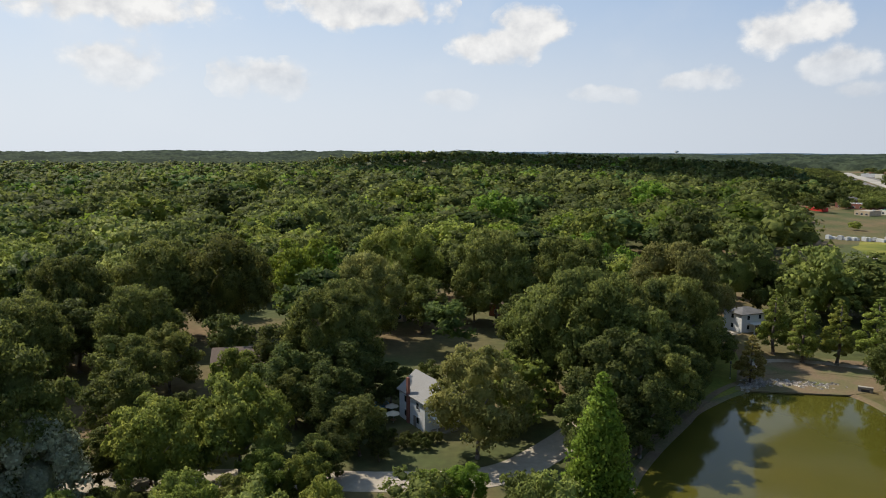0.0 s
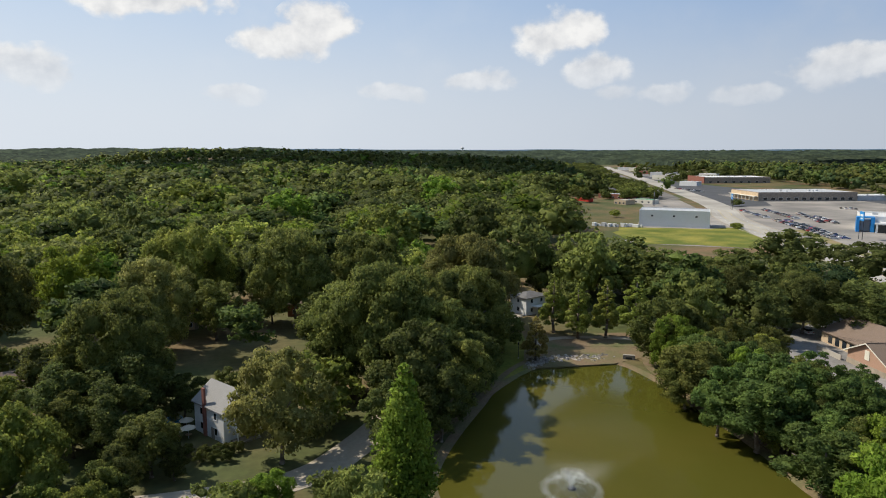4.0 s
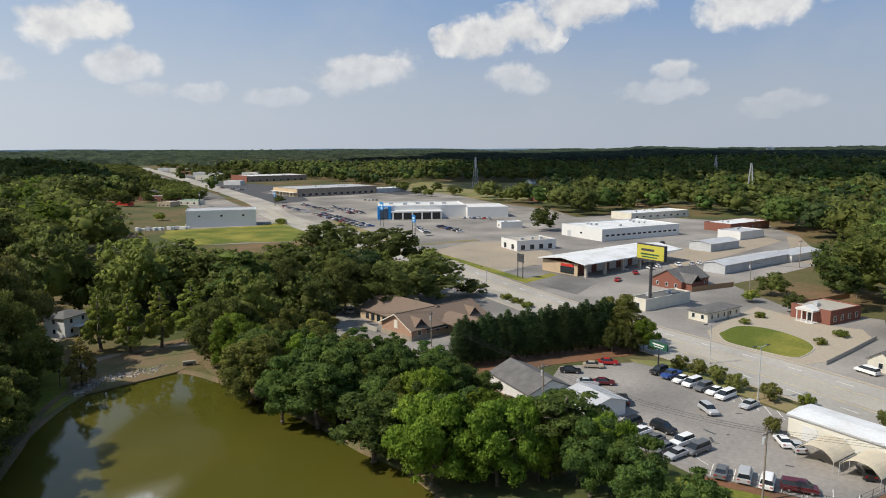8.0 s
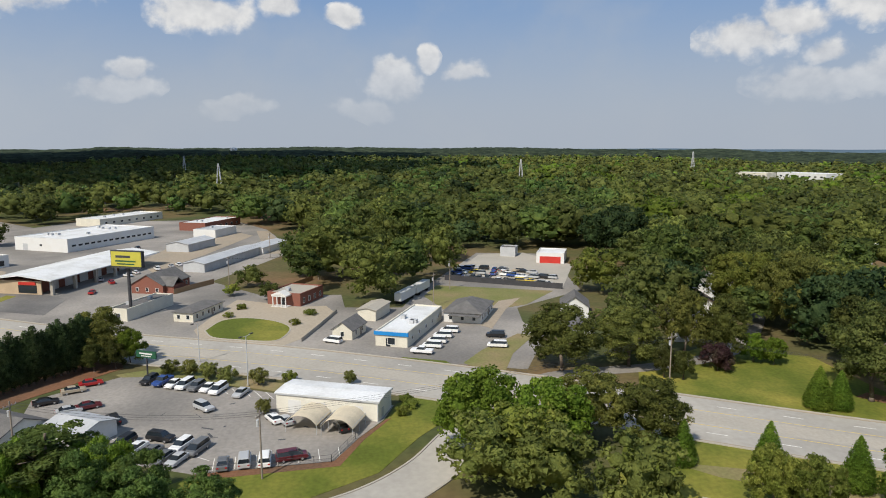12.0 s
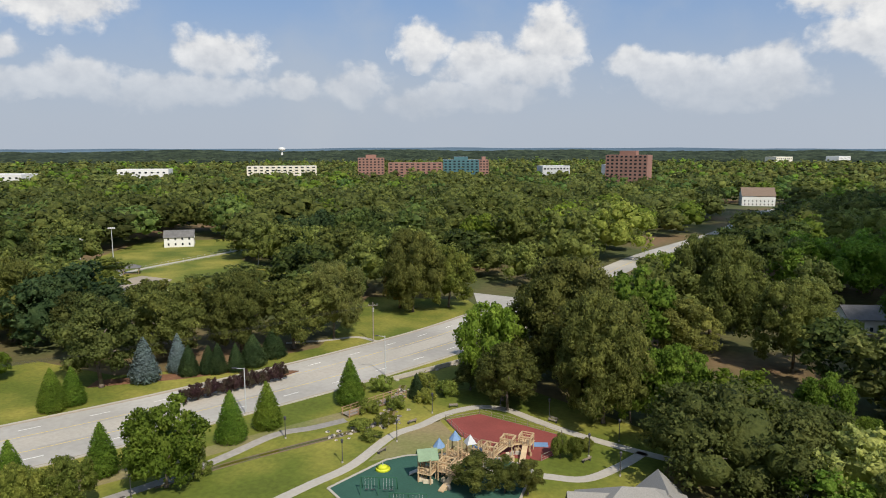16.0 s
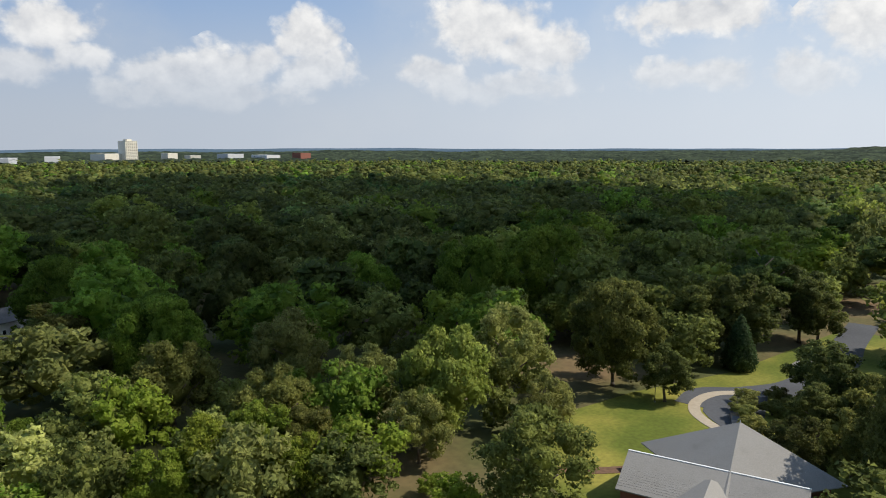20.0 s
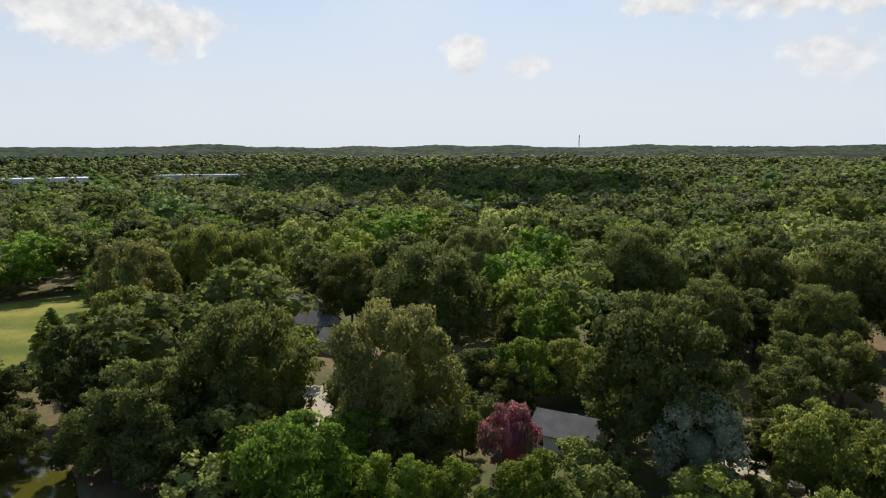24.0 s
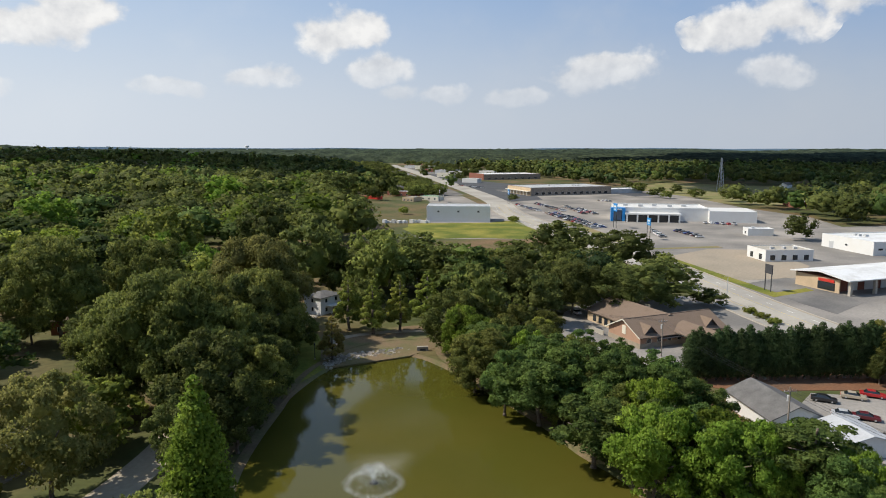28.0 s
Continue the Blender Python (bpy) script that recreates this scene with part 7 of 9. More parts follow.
for i_, (x_, y_, s_, h_) in enumerate(((760, -505, 64, 20), (815, -470, 44, 19), (690, -640, 60, 22), (240, -910, 40, 24), (160, -930, 36, 26), (-60, -1700, 60, 26), (-180, -1750, 60, 27), (-300, -1750, 90, 27), (-420, -1850, 70, 28), (-760, -1850, 60, 28), (-930, -1760, 90, 28))):
    block("distant_hall", x_, y_, 20 + 7 * i_, s_, s_ * 0.45, h_, ("white", "cream", "white", "grey_metal")[i_ % 4], "white_roof", "pale flat building rising over the far trees", group="distant buildings", windows=(("ns", 8, h_ - 4, 3.0, 2.0),) if h_ < 30 else ())
for i_, (x_, y_, s_, h_) in enumerate(((-840, -70, 50, 20), (-830, -20, 60, 21), (-800, 30, 34, 24), (-790, 90, 80, 20), (-760, 210, 50, 21), (-740, 250, 46, 21))):
    block("distant_works", x_, y_, 80, s_, s_ * 0.4, h_, ("white", "grey_metal", "cream")[i_ % 3], "white_roof", "pale low works beyond the woods", group="distant buildings")


def water_tower(x, y, h, r):
    t = thing("water_tower", place(x, y), "white water tower over the far woods", "water tower")
    n = 12
    part("stem", Mesh().cyl(0, 0, 0, h, r * 0.35, r * 0.22, 14), "white", t)
    m = Mesh()
    rows = [(0.22, -0.55), (0.7, -0.42), (1.0, -0.1), (0.95, 0.2), (0.6, 0.45), (0.05, 0.55)]
    for (r0, z0), (r1, z1) in zip(rows[:-1], rows[1:]):
        m.cyl(0, 0, h + z0 * r, h + z1 * r, r0 * r, r1 * r, 18)
    part("tank", m, "white", t, smooth=True)


water_tower(2540, 500, 44, 13)
water_tower(1010, 3000, 52, 9)
water_tower(1540, -2050, 40, 13)


def mast(x, y, h, label, w=3.0):
    t = thing("lattice_mast", place(x, y), label, "mast", "masts on the skyline")
    for sx, sy in ((-1, -1), (1, -1), (1, 1), (-1, 1)):
        part("leg", Mesh().tube((sx * w, sy * w, 0), (sx * 0.4, sy * 0.4, h), 0.30, 5), "grey_metal", t)
    for k in range(8):
        z0, z1 = h * k / 8, h * (k + 1) / 8
        u0, u1 = w + (0.4 - w) * k / 8, w + (0.4 - w) * (k + 1) / 8
        part("brace", Mesh().tube((-u0, -u0, z0), (u1, -u1, z1), 0.18, 4).tube((u0, u0, z0), (-u1, u1, z1), 0.18, 4), "grey_metal", t)


for x_, y_, h_ in ((720, 480, 38), (905, 240, 40), (640, 140, 36), (880, -420, 44), (-870, 30, 62), (-1150, 1250, 78), (700, -150, 38)):
    mast(x_, y_, h_, "grey lattice mast over the trees")

# ---- vehicles ----
CAR_SHAPES = {
    # length, width, height, side profile of the body, glasshouse foot and top (x at foot rear, foot front, top rear, top front)
    "sedan": (4.7, 1.82, 1.45, [(-2.35, 0.35), (2.35, 0.35), (2.35, 0.62), (2.1, 0.80), (0.95, 0.95), (-1.55, 0.98), (-2.3, 0.92)], (-1.75, 1.15, -1.05, 0.35)),
    "suv": (4.8, 1.92, 1.75, [(-2.4, 0.40), (2.4, 0.40), (2.4, 0.85), (2.2, 1.02), (1.05, 1.10), (-2.3, 1.12), (-2.4, 0.95)], (-2.3, 1.25, -2.0, 0.45)),
    "van": (5.1, 1.98, 1.80, [(-2.55, 0.38), (2.55, 0.38), (2.55, 0.72), (2.3, 0.95), (1.5, 1.08), (-2.5, 1.10), (-2.55, 0.9)], (-2.48, 1.75, -2.3, 0.85)),
    "pickup": (5.6, 2.0, 1.85, [(-2.8, 0.50), (2.8, 0.50), (2.8, 1.0), (2.6, 1.12), (1.3, 1.18), (-2.7, 1.15), (-2.8, 1.0)], (-0.9, 1.4, -0.7, 0.75)),
}
CAR_DATA = {}


def car_meshes(kind, colour):
    if (kind, colour) in CAR_DATA:
        return CAR_DATA[kind, colour]
    length, w, h, prof, (fr, ff, tr, tf) = CAR_SHAPES[kind]
    n = len(prof)
    body = Mesh()
    rings = [(-w / 2, 0.97), (-w / 2 + 0.12, 1.0), (w / 2 - 0.12, 1.0), (w / 2, 0.97)]
    pts = []
    for k, (yy, s) in enumerate(rings):
        lift = 0.0 if k in (1, 2) else -0.06
        pts += [(x * s, yy, z + (lift if z > 0.6 else 0.0)) for x, z in prof]
    fs = [tuple(range(n)), tuple(range(3 * n, 4 * n))[::-1]]
    for k in range(3):
        fs += [(k * n + i, (k + 1) * n + i, (k + 1) * n + (i + 1) % n, k * n + (i + 1) % n) for i in range(n)]
    body.add(pts, [f[::-1] for f in fs] if True else fs)
    z0 = prof[-2][1] - 0.06
    glass = Mesh().add([(fr, -w / 2 + 0.08, z0), (ff, -w / 2 + 0.08, z0), (ff, w / 2 - 0.08, z0), (fr, w / 2 - 0.08, z0), (tr, -w / 2 + 0.28, h - 0.05), (tf, -w / 2 + 0.28, h - 0.05), (tf, w / 2 - 0.28, h - 0.05), (tr, w / 2 - 0.28, h - 0.05)], [(3, 2, 1, 0), (4, 5, 6, 7), (0, 1, 5, 4), (1, 2, 6, 5), (2, 3, 7, 6), (3, 0, 4, 7)])
    roof = Mesh().add([(tr - 0.04, -w / 2 + 0.25, h - 0.06), (tf + 0.04, -w / 2 + 0.25, h - 0.06), (tf + 0.04, w / 2 - 0.25, h - 0.06), (tr - 0.04, w / 2 - 0.25, h - 0.06), (tr + 0.1, -w / 2 + 0.36, h), (tf - 0.12, -w / 2 + 0.36, h), (tf - 0.12, w / 2 - 0.36, h), (tr + 0.1, w / 2 - 0.36, h)], [(3, 2, 1, 0), (4, 5, 6, 7), (0, 1, 5, 4), (1, 2, 6, 5), (2, 3, 7, 6), (3, 0, 4, 7)])
    wheel = Mesh().tube((0, -0.11, 0), (0, 0.11, 0), 0.34, 12)
    rim = Mesh().tube((0, -0.125, 0), (0, 0.125, 0), 0.2, 8)
    lamps = Mesh().box(-length / 2 + 0.02, 0, 0.72, 0.08, 0.32, 0.18)
    heads = Mesh().box(length / 2 - 0.04, 0, 0.58, 0.1, 0.36, 0.14)
    paint = M["paint_" + colour]
    CAR_DATA[kind, colour] = (body.data("body", paint), glass.data("glasshouse", M["glass"]), roof.data("roof", paint), wheel.data("wheel", M["tyre"]), rim.data("rim", M["chrome"]), lamps.data("tail_lamp", M["lamp_red"]), heads.data("headlamp", M["chrome"]))
    return CAR_DATA[kind, colour]


def car(kind, colour, x, y, heading, group, where):
    """heading: degrees clockwise from +y in which it points."""
    m = place(x, y, 90 - heading, 0.11)
    body, glass, roof, wheel, rim, lamps, heads = car_meshes(kind, colour)
    length = CAR_SHAPES[kind][0]
    w = CAR_SHAPES[kind][1]
    t = thing({"suv": "suv", "van": "minivan", "pickup": "pickup_truck"}.get(kind, "car"), m, f"{colour} {({'suv': 'sport utility car', 'van': 'minivan', 'pickup': 'pickup truck'}).get(kind, 'sedan')} parked {where}", "car", group)
    part("body", body, None, t)
    part("glasshouse", glass, None, t)
    part("roof", roof, None, t)
    for sx in (-0.29, 0.30):
        for sy in (-1, 1):
            wl = part("wheel", wheel, None, t, at=pose(sx * length, sy * (w / 2 - 0.12), 0.34))
            if sy < 0 or x > 0 and x < 160:
                part("rim", rim, None, wl)
    for sy in (-1, 1):
        part("tail_lamp", lamps, None, t, at=pose(0, sy * (w / 2 - 0.28), 0))
        part("headlamp", heads, None, t, at=pose(0, sy * (w / 2 - 0.3), 0))
    return t


LOT = "in the car lot"
G_LOT = "cars in the lot"
for row_ in (("suv", "black", 147.3, 48.8, 287), ("pickup", "blue", 146.2, 45.7, 287), ("sedan", "white", 144.6, 43.0, 287), ("van", "white", 143.6, 40.4, 287), ("suv", "grey", 142.2, 37.7, 287), ("sedan", "white", 141.4, 35.2, 287),
             ("van", "white", 140.0, 32.8, 287), ("sedan", "silver", 137.6, 27.8, 287), ("suv", "silver", 130.2, 33.4, 225), ("suv", "black", 116.6, 37.4, 201), ("sedan", "grey", 110.8, 37.2, 290), ("sedan", "grey", 108.6, 34.6, 290)):
    car(*row_, G_LOT, LOT)
for row_ in (("sedan", "white", 112.6, 40.2, 290), ("suv", "black", 115.2, 43.0, 290), ("suv", "white", 112.8, 32.9, 290), ("van", "grey", 111.4, 30.0, 290), ("sedan", "silver", 107.6, 32.2, 290), ("sedan", "white", 123.2, 19.2, 60), ("sedan", "silver", 122.2, 17.0, 60),
             ("sedan", "black", 118.2, 6.6, 70), ("sedan", "grey", 105.4, 24.6, 82), ("van", "silver", 106.2, 21.4, 82), ("van", "white", 106.2, 18.2, 84), ("van", "maroon", 106.8, 14.0, 165)):
    car(*row_, G_LOT, LOT)
for row_ in (("sedan", "black", 136.2, 65.0, 152), ("sedan", "tan", 142.6, 62.4, 152), ("sedan", "red", 146.8, 60.6, 152), ("sedan", "silver", 131.2, 58.6, 150), ("sedan", "maroon", 133.2, 55.8, 150), ("suv", "black", 125.6, 48.4, 60)):
    car(*row_, G_LOT, LOT)
for row_ in (("pickup", "white", 162.5, -10.9, 20), ("van", "white", 167.3, -13.8, 18), ("van", "white", 171.5, -15.4, 18), ("van", "white", 176.4, -17.4, 18), ("van", "white", 181.3, -19.7, 18), ("van", "white", 166.0, -30.2, 14), ("van", "black", 175.3, -31.4, 14), ("van", "white", 174.4, 11.4, 30)):
    car(*row_, "vans at the roadside shop", "at the roadside shop")
rng_ = random.Random(4)
colours_ = ["white", "white", "silver", "silver", "grey", "black", "black", "red", "blue", "tan"]
DEALER_ROWS = ((391, 457, 367, 402, 17, 118), (413, 457, 382, 390, 22, 118), (361, 388, 317, 296, 30, 118), (366, 384, 323, 294, 26, 118), (415, 423, 378, 364, 20, 118), (348, 260, 333, 232, 9, 118), (335, 267, 316, 244, 8, 118),
               (398, 277, 408, 258, 6, 40), (406, 398, 384, 358, 12, 118), (528, 736, 519, 671, 12, 110), (482, 450, 490, 438, 4, 30))
for k_, (x0_, y0_, x1_, y1_, n_, head_) in enumerate(DEALER_ROWS):
    for i_ in range(n_):
        u_ = (i_ + 0.5) / n_
        car(rng_.choice(("sedan", "suv", "sedan", "pickup")), rng_.choice(colours_), x0_ + (x1_ - x0_) * u_, y0_ + (y1_ - y0_) * u_, head_ + rng_.uniform(-3, 3), "cars of the dealership", "in rows at the dealership")
for i_ in range(34):
    a_, b_ = (i_ % 12) / 12, (i_ // 12) / 3
    x_ = 254 + (236 - 254) * a_ + b_ * 30 + rng_.uniform(-1.5, 1.5) + 6
    y_ = -30 + (-66 + 30) * a_ - b_ * 8 + rng_.uniform(-1.5, 1.5)
    car(rng_.choice(("sedan", "suv", "van", "pickup")), rng_.choice(colours_ + ["yellow", "blue", "white"]), x_, y_, rng_.choice((25, 30, 115)), "vehicles in the truck yard", "in the crowded truck yard")
for row_ in (("sedan", "silver", 268, 104, 70), ("sedan", "white", 276, 97, 40), ("sedan", "red", 244, 98, 80), ("sedan", "white", 282, 96, 50), ("suv", "white", 290, 90, 60), ("sedan", "white", 300, 84, 60), ("sedan", "silver", 296, 86, 60), ("sedan", "red", 262, 98, 60), ("suv", "black", 352, 118, 60)):
    car(*row_, "cars at the retail shed", "at the retail shed")
for row_ in (("suv", "silver", -22.5, 125.5, 70), ("sedan", "black", -119.5, -52.5, 60), ("suv", "white", -9.5, -101, 20), ("sedan", "grey", -3.5, -94.5, 70), ("sedan", "white", 148, 145, 20), ("suv", "black", 202, 134, 200), ("sedan", "white", -24, 143, 70), ("sedan", "white", -82, 90, 60)):
    car(*row_, "scattered parked cars", "beside the trees")

# ---- markings, kerbs and verges ----
def dashes(line, shift, width, on, off, z, name, mat, label):
    """Broken or whole paint lines along a road, joined."""
    l = offsets(line, shift)
    seg = np.linalg.norm(np.diff(l, axis=0), axis=1)
    s = np.concatenate([[0], np.cumsum(seg)])
    m = Mesh()
    d = 0.0
    while d + on < s[-1]:
        k = max(1, int(on / 6))
        for j in range(k):
            a, b = d + on * j / k, d + on * (j + 1) / k
            pa = np.array([np.interp(a, s, l[:, i]) for i in (0, 1)])
            pb = np.array([np.interp(b, s, l[:, i]) for i in (0, 1)])
            t = (pb - pa) / (np.linalg.norm(pb - pa) + 1e-9)
            n = np.array((-t[1], t[0])) * width / 2
            m.add([(*(pa - n), z), (*(pb - n), z), (*(pb + n), z), (*(pa + n), z)], [(0, 1, 2, 3)])
        d += on + off
    return tagged(new(name, m.data(name, M[mat])), label, "road marking", "", "stuff")


NEAR_HIGHWAY = HIGHWAY[np.hypot(HIGHWAY[:, 0], HIGHWAY[:, 1]) < 620]
for shift_ in (-6.9, 6.9, -3.55, 3.55):
    if abs(shift_) > 5:
        dashes(NEAR_HIGHWAY, shift_, 0.20, 3.5, 8.0, 0.106, "lane_marks", "line", "worn white broken lane marks")
    else:
        dashes(NEAR_HIGHWAY, shift_, 0.18, 30.0, 0.1, 0.106, "turn_lane_marks", "yellow_line", "faded yellow turn lane lines")
for shift_ in (-10.6, 10.6):
    dashes(NEAR_HIGHWAY, shift_, 0.16, 30.0, 0.1, 0.106, "edge_marks", "line", "thin white edge line of the highway")
flat("turn_lane", ribbon(NEAR_HIGHWAY, 5.2, 0.05, 0.103), "concrete", "lighter worn centre lane of the highway", "road")
for shift_, name_ in ((-HIGH_W / 2 - 0.2, "kerb_west"), (HIGH_W / 2 + 0.2, "kerb_east")):
    flat(name_, ribbon(NEAR_HIGHWAY, 0.4, -0.2, 0.24, shift_), "concrete", "pale concrete kerb along the highway", "kerb")
    flat(name_.replace("kerb", "gutter"), ribbon(NEAR_HIGHWAY, 0.7, -0.2, 0.108, shift_ * 0.955), "sand", "sandy gutter along the kerb", "kerb")
for shift_, name_ in ((-4.4, "kerb_inner"), (4.4, "kerb_outer")):
    flat(name_, ribbon(SIDE_ROAD, 0.35, -0.2, 0.22, shift_), "concrete", "pale kerb of the side road", "kerb")
dashes(HIGHWAY_SOUTH, 0.0, 0.2, 30, 0.1, 0.106, "centre_marks", "yellow_line", "yellow centre line of the southern road")

LOT_VERGE = [(92, 21), (93.5, 11), (101, 0), (113.5, -7), (124, -15), (131, -18), (134, -8), (129.5, -3.6), (122, -1.6), (114, 3.0), (105, 6.8), (102.6, 28.4), (98, 34)]
sheet("verge_lot", ccw(LOT_VERGE), "lawn", "mown grass verge round the car lot", 0.05)
sheet("mulch_lot", ccw([(101, 29), (103.8, 6.2), (113.6, 2.4), (122.5, -2.4), (122, -1.4), (114.2, 3.4), (105.7, 7.2), (103.2, 28.4)]), "mulch", "strip of red earth along the lot fence", 0.075)
sheet("verge_front", ccw([(138, 18), (142.5, 17), (157.5, 49), (153.5, 58), (151.5, 56), (151.2, 47)]), "dry_lawn", "planted strip between lot and highway", 0.07)
sheet("mulch_hedge", ccw([(122, 90), (126, 92), (164, 69), (170, 62), (158, 58), (140, 70), (127, 78)]), "mulch", "red mulch bed under the hedge", 0.08)
sheet("verge_hall", ccw([(174, 88), (178, 86), (197, 122), (206, 141), (202, 144), (190, 120)]), "lawn", "grass strip between hall and highway", 0.08)
OVAL = ccw([tuple(p) for p in smooth_line([(189.3, 47.2), (200.2, 45.0), (203.0, 38.6), (198.6, 29.8), (190.4, 24.2), (180.2, 25.0), (177.2, 28.0), (179.4, 36.3), (182.4, 43.4), (189.3, 47.2)], 4)[:-1]])
sheet("lawn_oval", OVAL, "lawn", "half-moon lawn inside the curved drive", 0.16)
flat("kerb_oval", ribbon(np.array(OVAL + OVAL[:1]), 0.35, 0.0, 0.2), "concrete", "pale kerb round the half-moon lawn", "kerb")
sheet("drive_oval", ccw([(190.4, 50.4), (213.6, 48.3), (229.0, 46.0), (222, 34), (216, 25), (216.9, 16.1), (207.7, 12.9), (179.1, 19.7), (172.6, 24.0), (176.0, 36.0), (182.5, 47.0)]), "drive", "sandy concrete horseshoe drive", 0.09, "pavement")
sheet("verge_shop", ccw([(160, -6), (156, -16), (152, -18), (157, -4)]), "lawn", "grass verge before the roadside shop", 0.09)
sheet("verge_shop_east", ccw([(150, -23), (154, -20), (164, -26), (178, -38), (176, -42), (160, -33), (148, -29)]), "dry_lawn", "worn grass beside the shop yard", 0.09)
sheet("yard_lawn", ccw([(203, -22), (228, -16), (246, -22), (232, -62), (212, -48), (208, -40)]), "dry_lawn", "dry grass plot before the truck yard", 0.09)
sheet("yard_dirt", ccw([(184, -32), (206, -40), (222, -48), (218, -40), (204, -34), (192, -26)]), "sand", "sandy track through the plot", 0.11)
sheet("dirt_lot", ccw([(232, 150), (258, 200), (300, 204), (318, 186), (292, 150), (262, 138)]), "sand", "bare reddish lot beside the office", 0.09)
sheet("verge_office", ccw([(220, 124), (262, 208), (266, 206), (228, 128), (244, 126), (242, 122)]), "lawn", "grass strip along the highway", 0.11)
sheet("verge_dealer", ccw([(268, 222), (330, 340), (336, 338), (276, 222), (312, 208), (310, 203)]), "dry_lawn", "grass strip before the dealership", 0.11)
sheet("dirt_store", ccw([(284, 90), (330, 80), (400, 70), (420, 84), (350, 104), (310, 104)]), "sand", "sandy yard behind the retail shed", 0.09)
sheet("dirt_depot", ccw([(330, 40), (420, 64), (424, 72), (330, 52)]), "sand", "sandy track along the trees", 0.09)
sheet("store_front", ccw([(213, 100), (219, 115), (235, 143), (258, 141), (247, 118), (236, 103)]), "lot", "darker patched asphalt before the retail shed", 0.09)
sheet("plaza_lot", ccw([(412, 490), (452, 491), (480, 530), (500, 620), (560, 712), (520, 746), (470, 640)]), "dark_asphalt", "dark asphalt lot of the plaza", 0.09)
sheet("plaza_lot_far", ccw([(522, 746), (561, 713), (600, 770), (645, 860), (666, 905), (724, 1120), (700, 1100)]), "dark_asphalt", "dark asphalt lot of the far plaza", 0.09)
sheet("plaza_yard", ccw([(470, 600), (560, 740), (650, 880), (770, 850), (690, 640), (640, 560), (600, 470), (560, 470), (610, 600), (560, 630), (500, 640)]), "dark_asphalt", "dark asphalt round the plazas", 0.075)
sheet("yard_truck", ccw([(256, -26), (235, -66), (284, -84), (320, -70), (316, -48)]), "concrete", "pale gravel of the truck yard", 0.09)

# parking bays
m_ = Mesh()
for i_ in range(12):
    m_.box(139.4 + 0.75 * i_ * 0.9 - 2.5 + (i_ * 0.3), 22 + 2.45 * i_, 0.062, 4.6, 0.12, 0.006, 28)
for i_ in range(7):
    m_.box(108.5 - 0.35 * i_, 6.5 + 3.3 * i_, 0.062, 4.4, 0.12, 0.006, 8)
for i_ in range(6):
    m_.box(109 + 1.6 * i_, 29 + 3.1 * i_, 0.062, 4.4, 0.12, 0.006, 55)
tagged(new("bay_marks", m_.data("bay_marks", M["line"])), "worn white parking bay lines", "road marking", "", "stuff")
# tar seams and patches on the lot
m_ = Mesh()
rng_ = random.Random(8)
for i_ in range(26):
    x_, y_, a_ = rng_.uniform(112, 146), rng_.uniform(12, 56), rng_.uniform(0, 180)
    if inside([x_], [y_], CAR_LOT)[0]:
        m_.box(x_, y_, 0.061, rng_.uniform(0.3, 3.0), rng_.uniform(0.08, 0.5), 0.005, a_)
tagged(new("tar_patches", m_.data("tar_patches", M["dark_asphalt"])), "dark tar seams and oil stains", "stain", "", "stuff")


# ---- poles, wires and signs ----
def light_pole(x, y, h, heading, label="tall grey street lamp with a short arm", arms=1):
    t = thing("street_lamp", place(x, y, 90 - heading), label, "street lamp", "street lamps")
    part("pole", Mesh().cyl(0, 0, 0, h, 0.13, 0.08, 8), "grey_metal", t)
    part("foot", Mesh().cyl(0, 0, 0, 0.5, 0.3, 0.26, 8), "concrete", t)
    for k in range(arms):
        s = 1 if k == 0 else -1
        part("arm", Mesh().tube((0, 0, h - 0.15), (s * 1.5, 0, h + 0.1), 0.05), "grey_metal", t)
        part("lamp_head", Mesh().box(s * 1.75, 0, h + 0.02, 0.8, 0.35, 0.18), "dark_metal", t)


light_pole(161.1, 41.7, 9.5, 300)
light_pole(143.2, 27.4, 11.0, 300, "tall light pole of the car lot", 2)
light_pole(116, -42, 9.0, 60)
light_pole(84, -98, 9.0, 60)
light_pole(70.5, -128, 9.0, 60)
light_pole(196, 126, 9.5, 300)


def utility_pole(x, y, h, heading, transformer=True):
    t = thing("utility_pole", place(x, y, 90 - heading), "weathered wooden utility pole with a crossarm", "utility pole", "utility poles")
    part("pole", Mesh().cyl(0, 0, 0, h, 0.17, 0.11, 8), "grey_wood", t)
    part("crossarm", Mesh().box(0, 0, h - 0.9, 0.12, 2.4, 0.14), "grey_wood", t)
    for u in (-1.05, -0.4, 0.4, 1.05):
        part("insulator", Mesh().cyl(0, u, h - 0.76, h - 0.5, 0.05, 0.03, 6), "grey_metal", t)
    if transformer:
        part("transformer", Mesh().cyl(0.35, 0, h - 2.6, h - 1.6, 0.24, n=10), "grey_metal", t)


POLES = [(100.8, 17.8, 11.0, 20), (135.5, -62, 11.0, 60), (86, -150, 10.5, 150), (262, 22, 12.0, 20), (246, 52, 12.0, 20), (316, 48, 12.0, 30), (238, -26, 11.0, 30), (134, 102.5, 9.5, 20), (110, 58, 10.5, 25), (100, 168, 11, 20), (212, -18, 11.0, 30)]
for p_ in POLES:
    utility_pole(*p_)


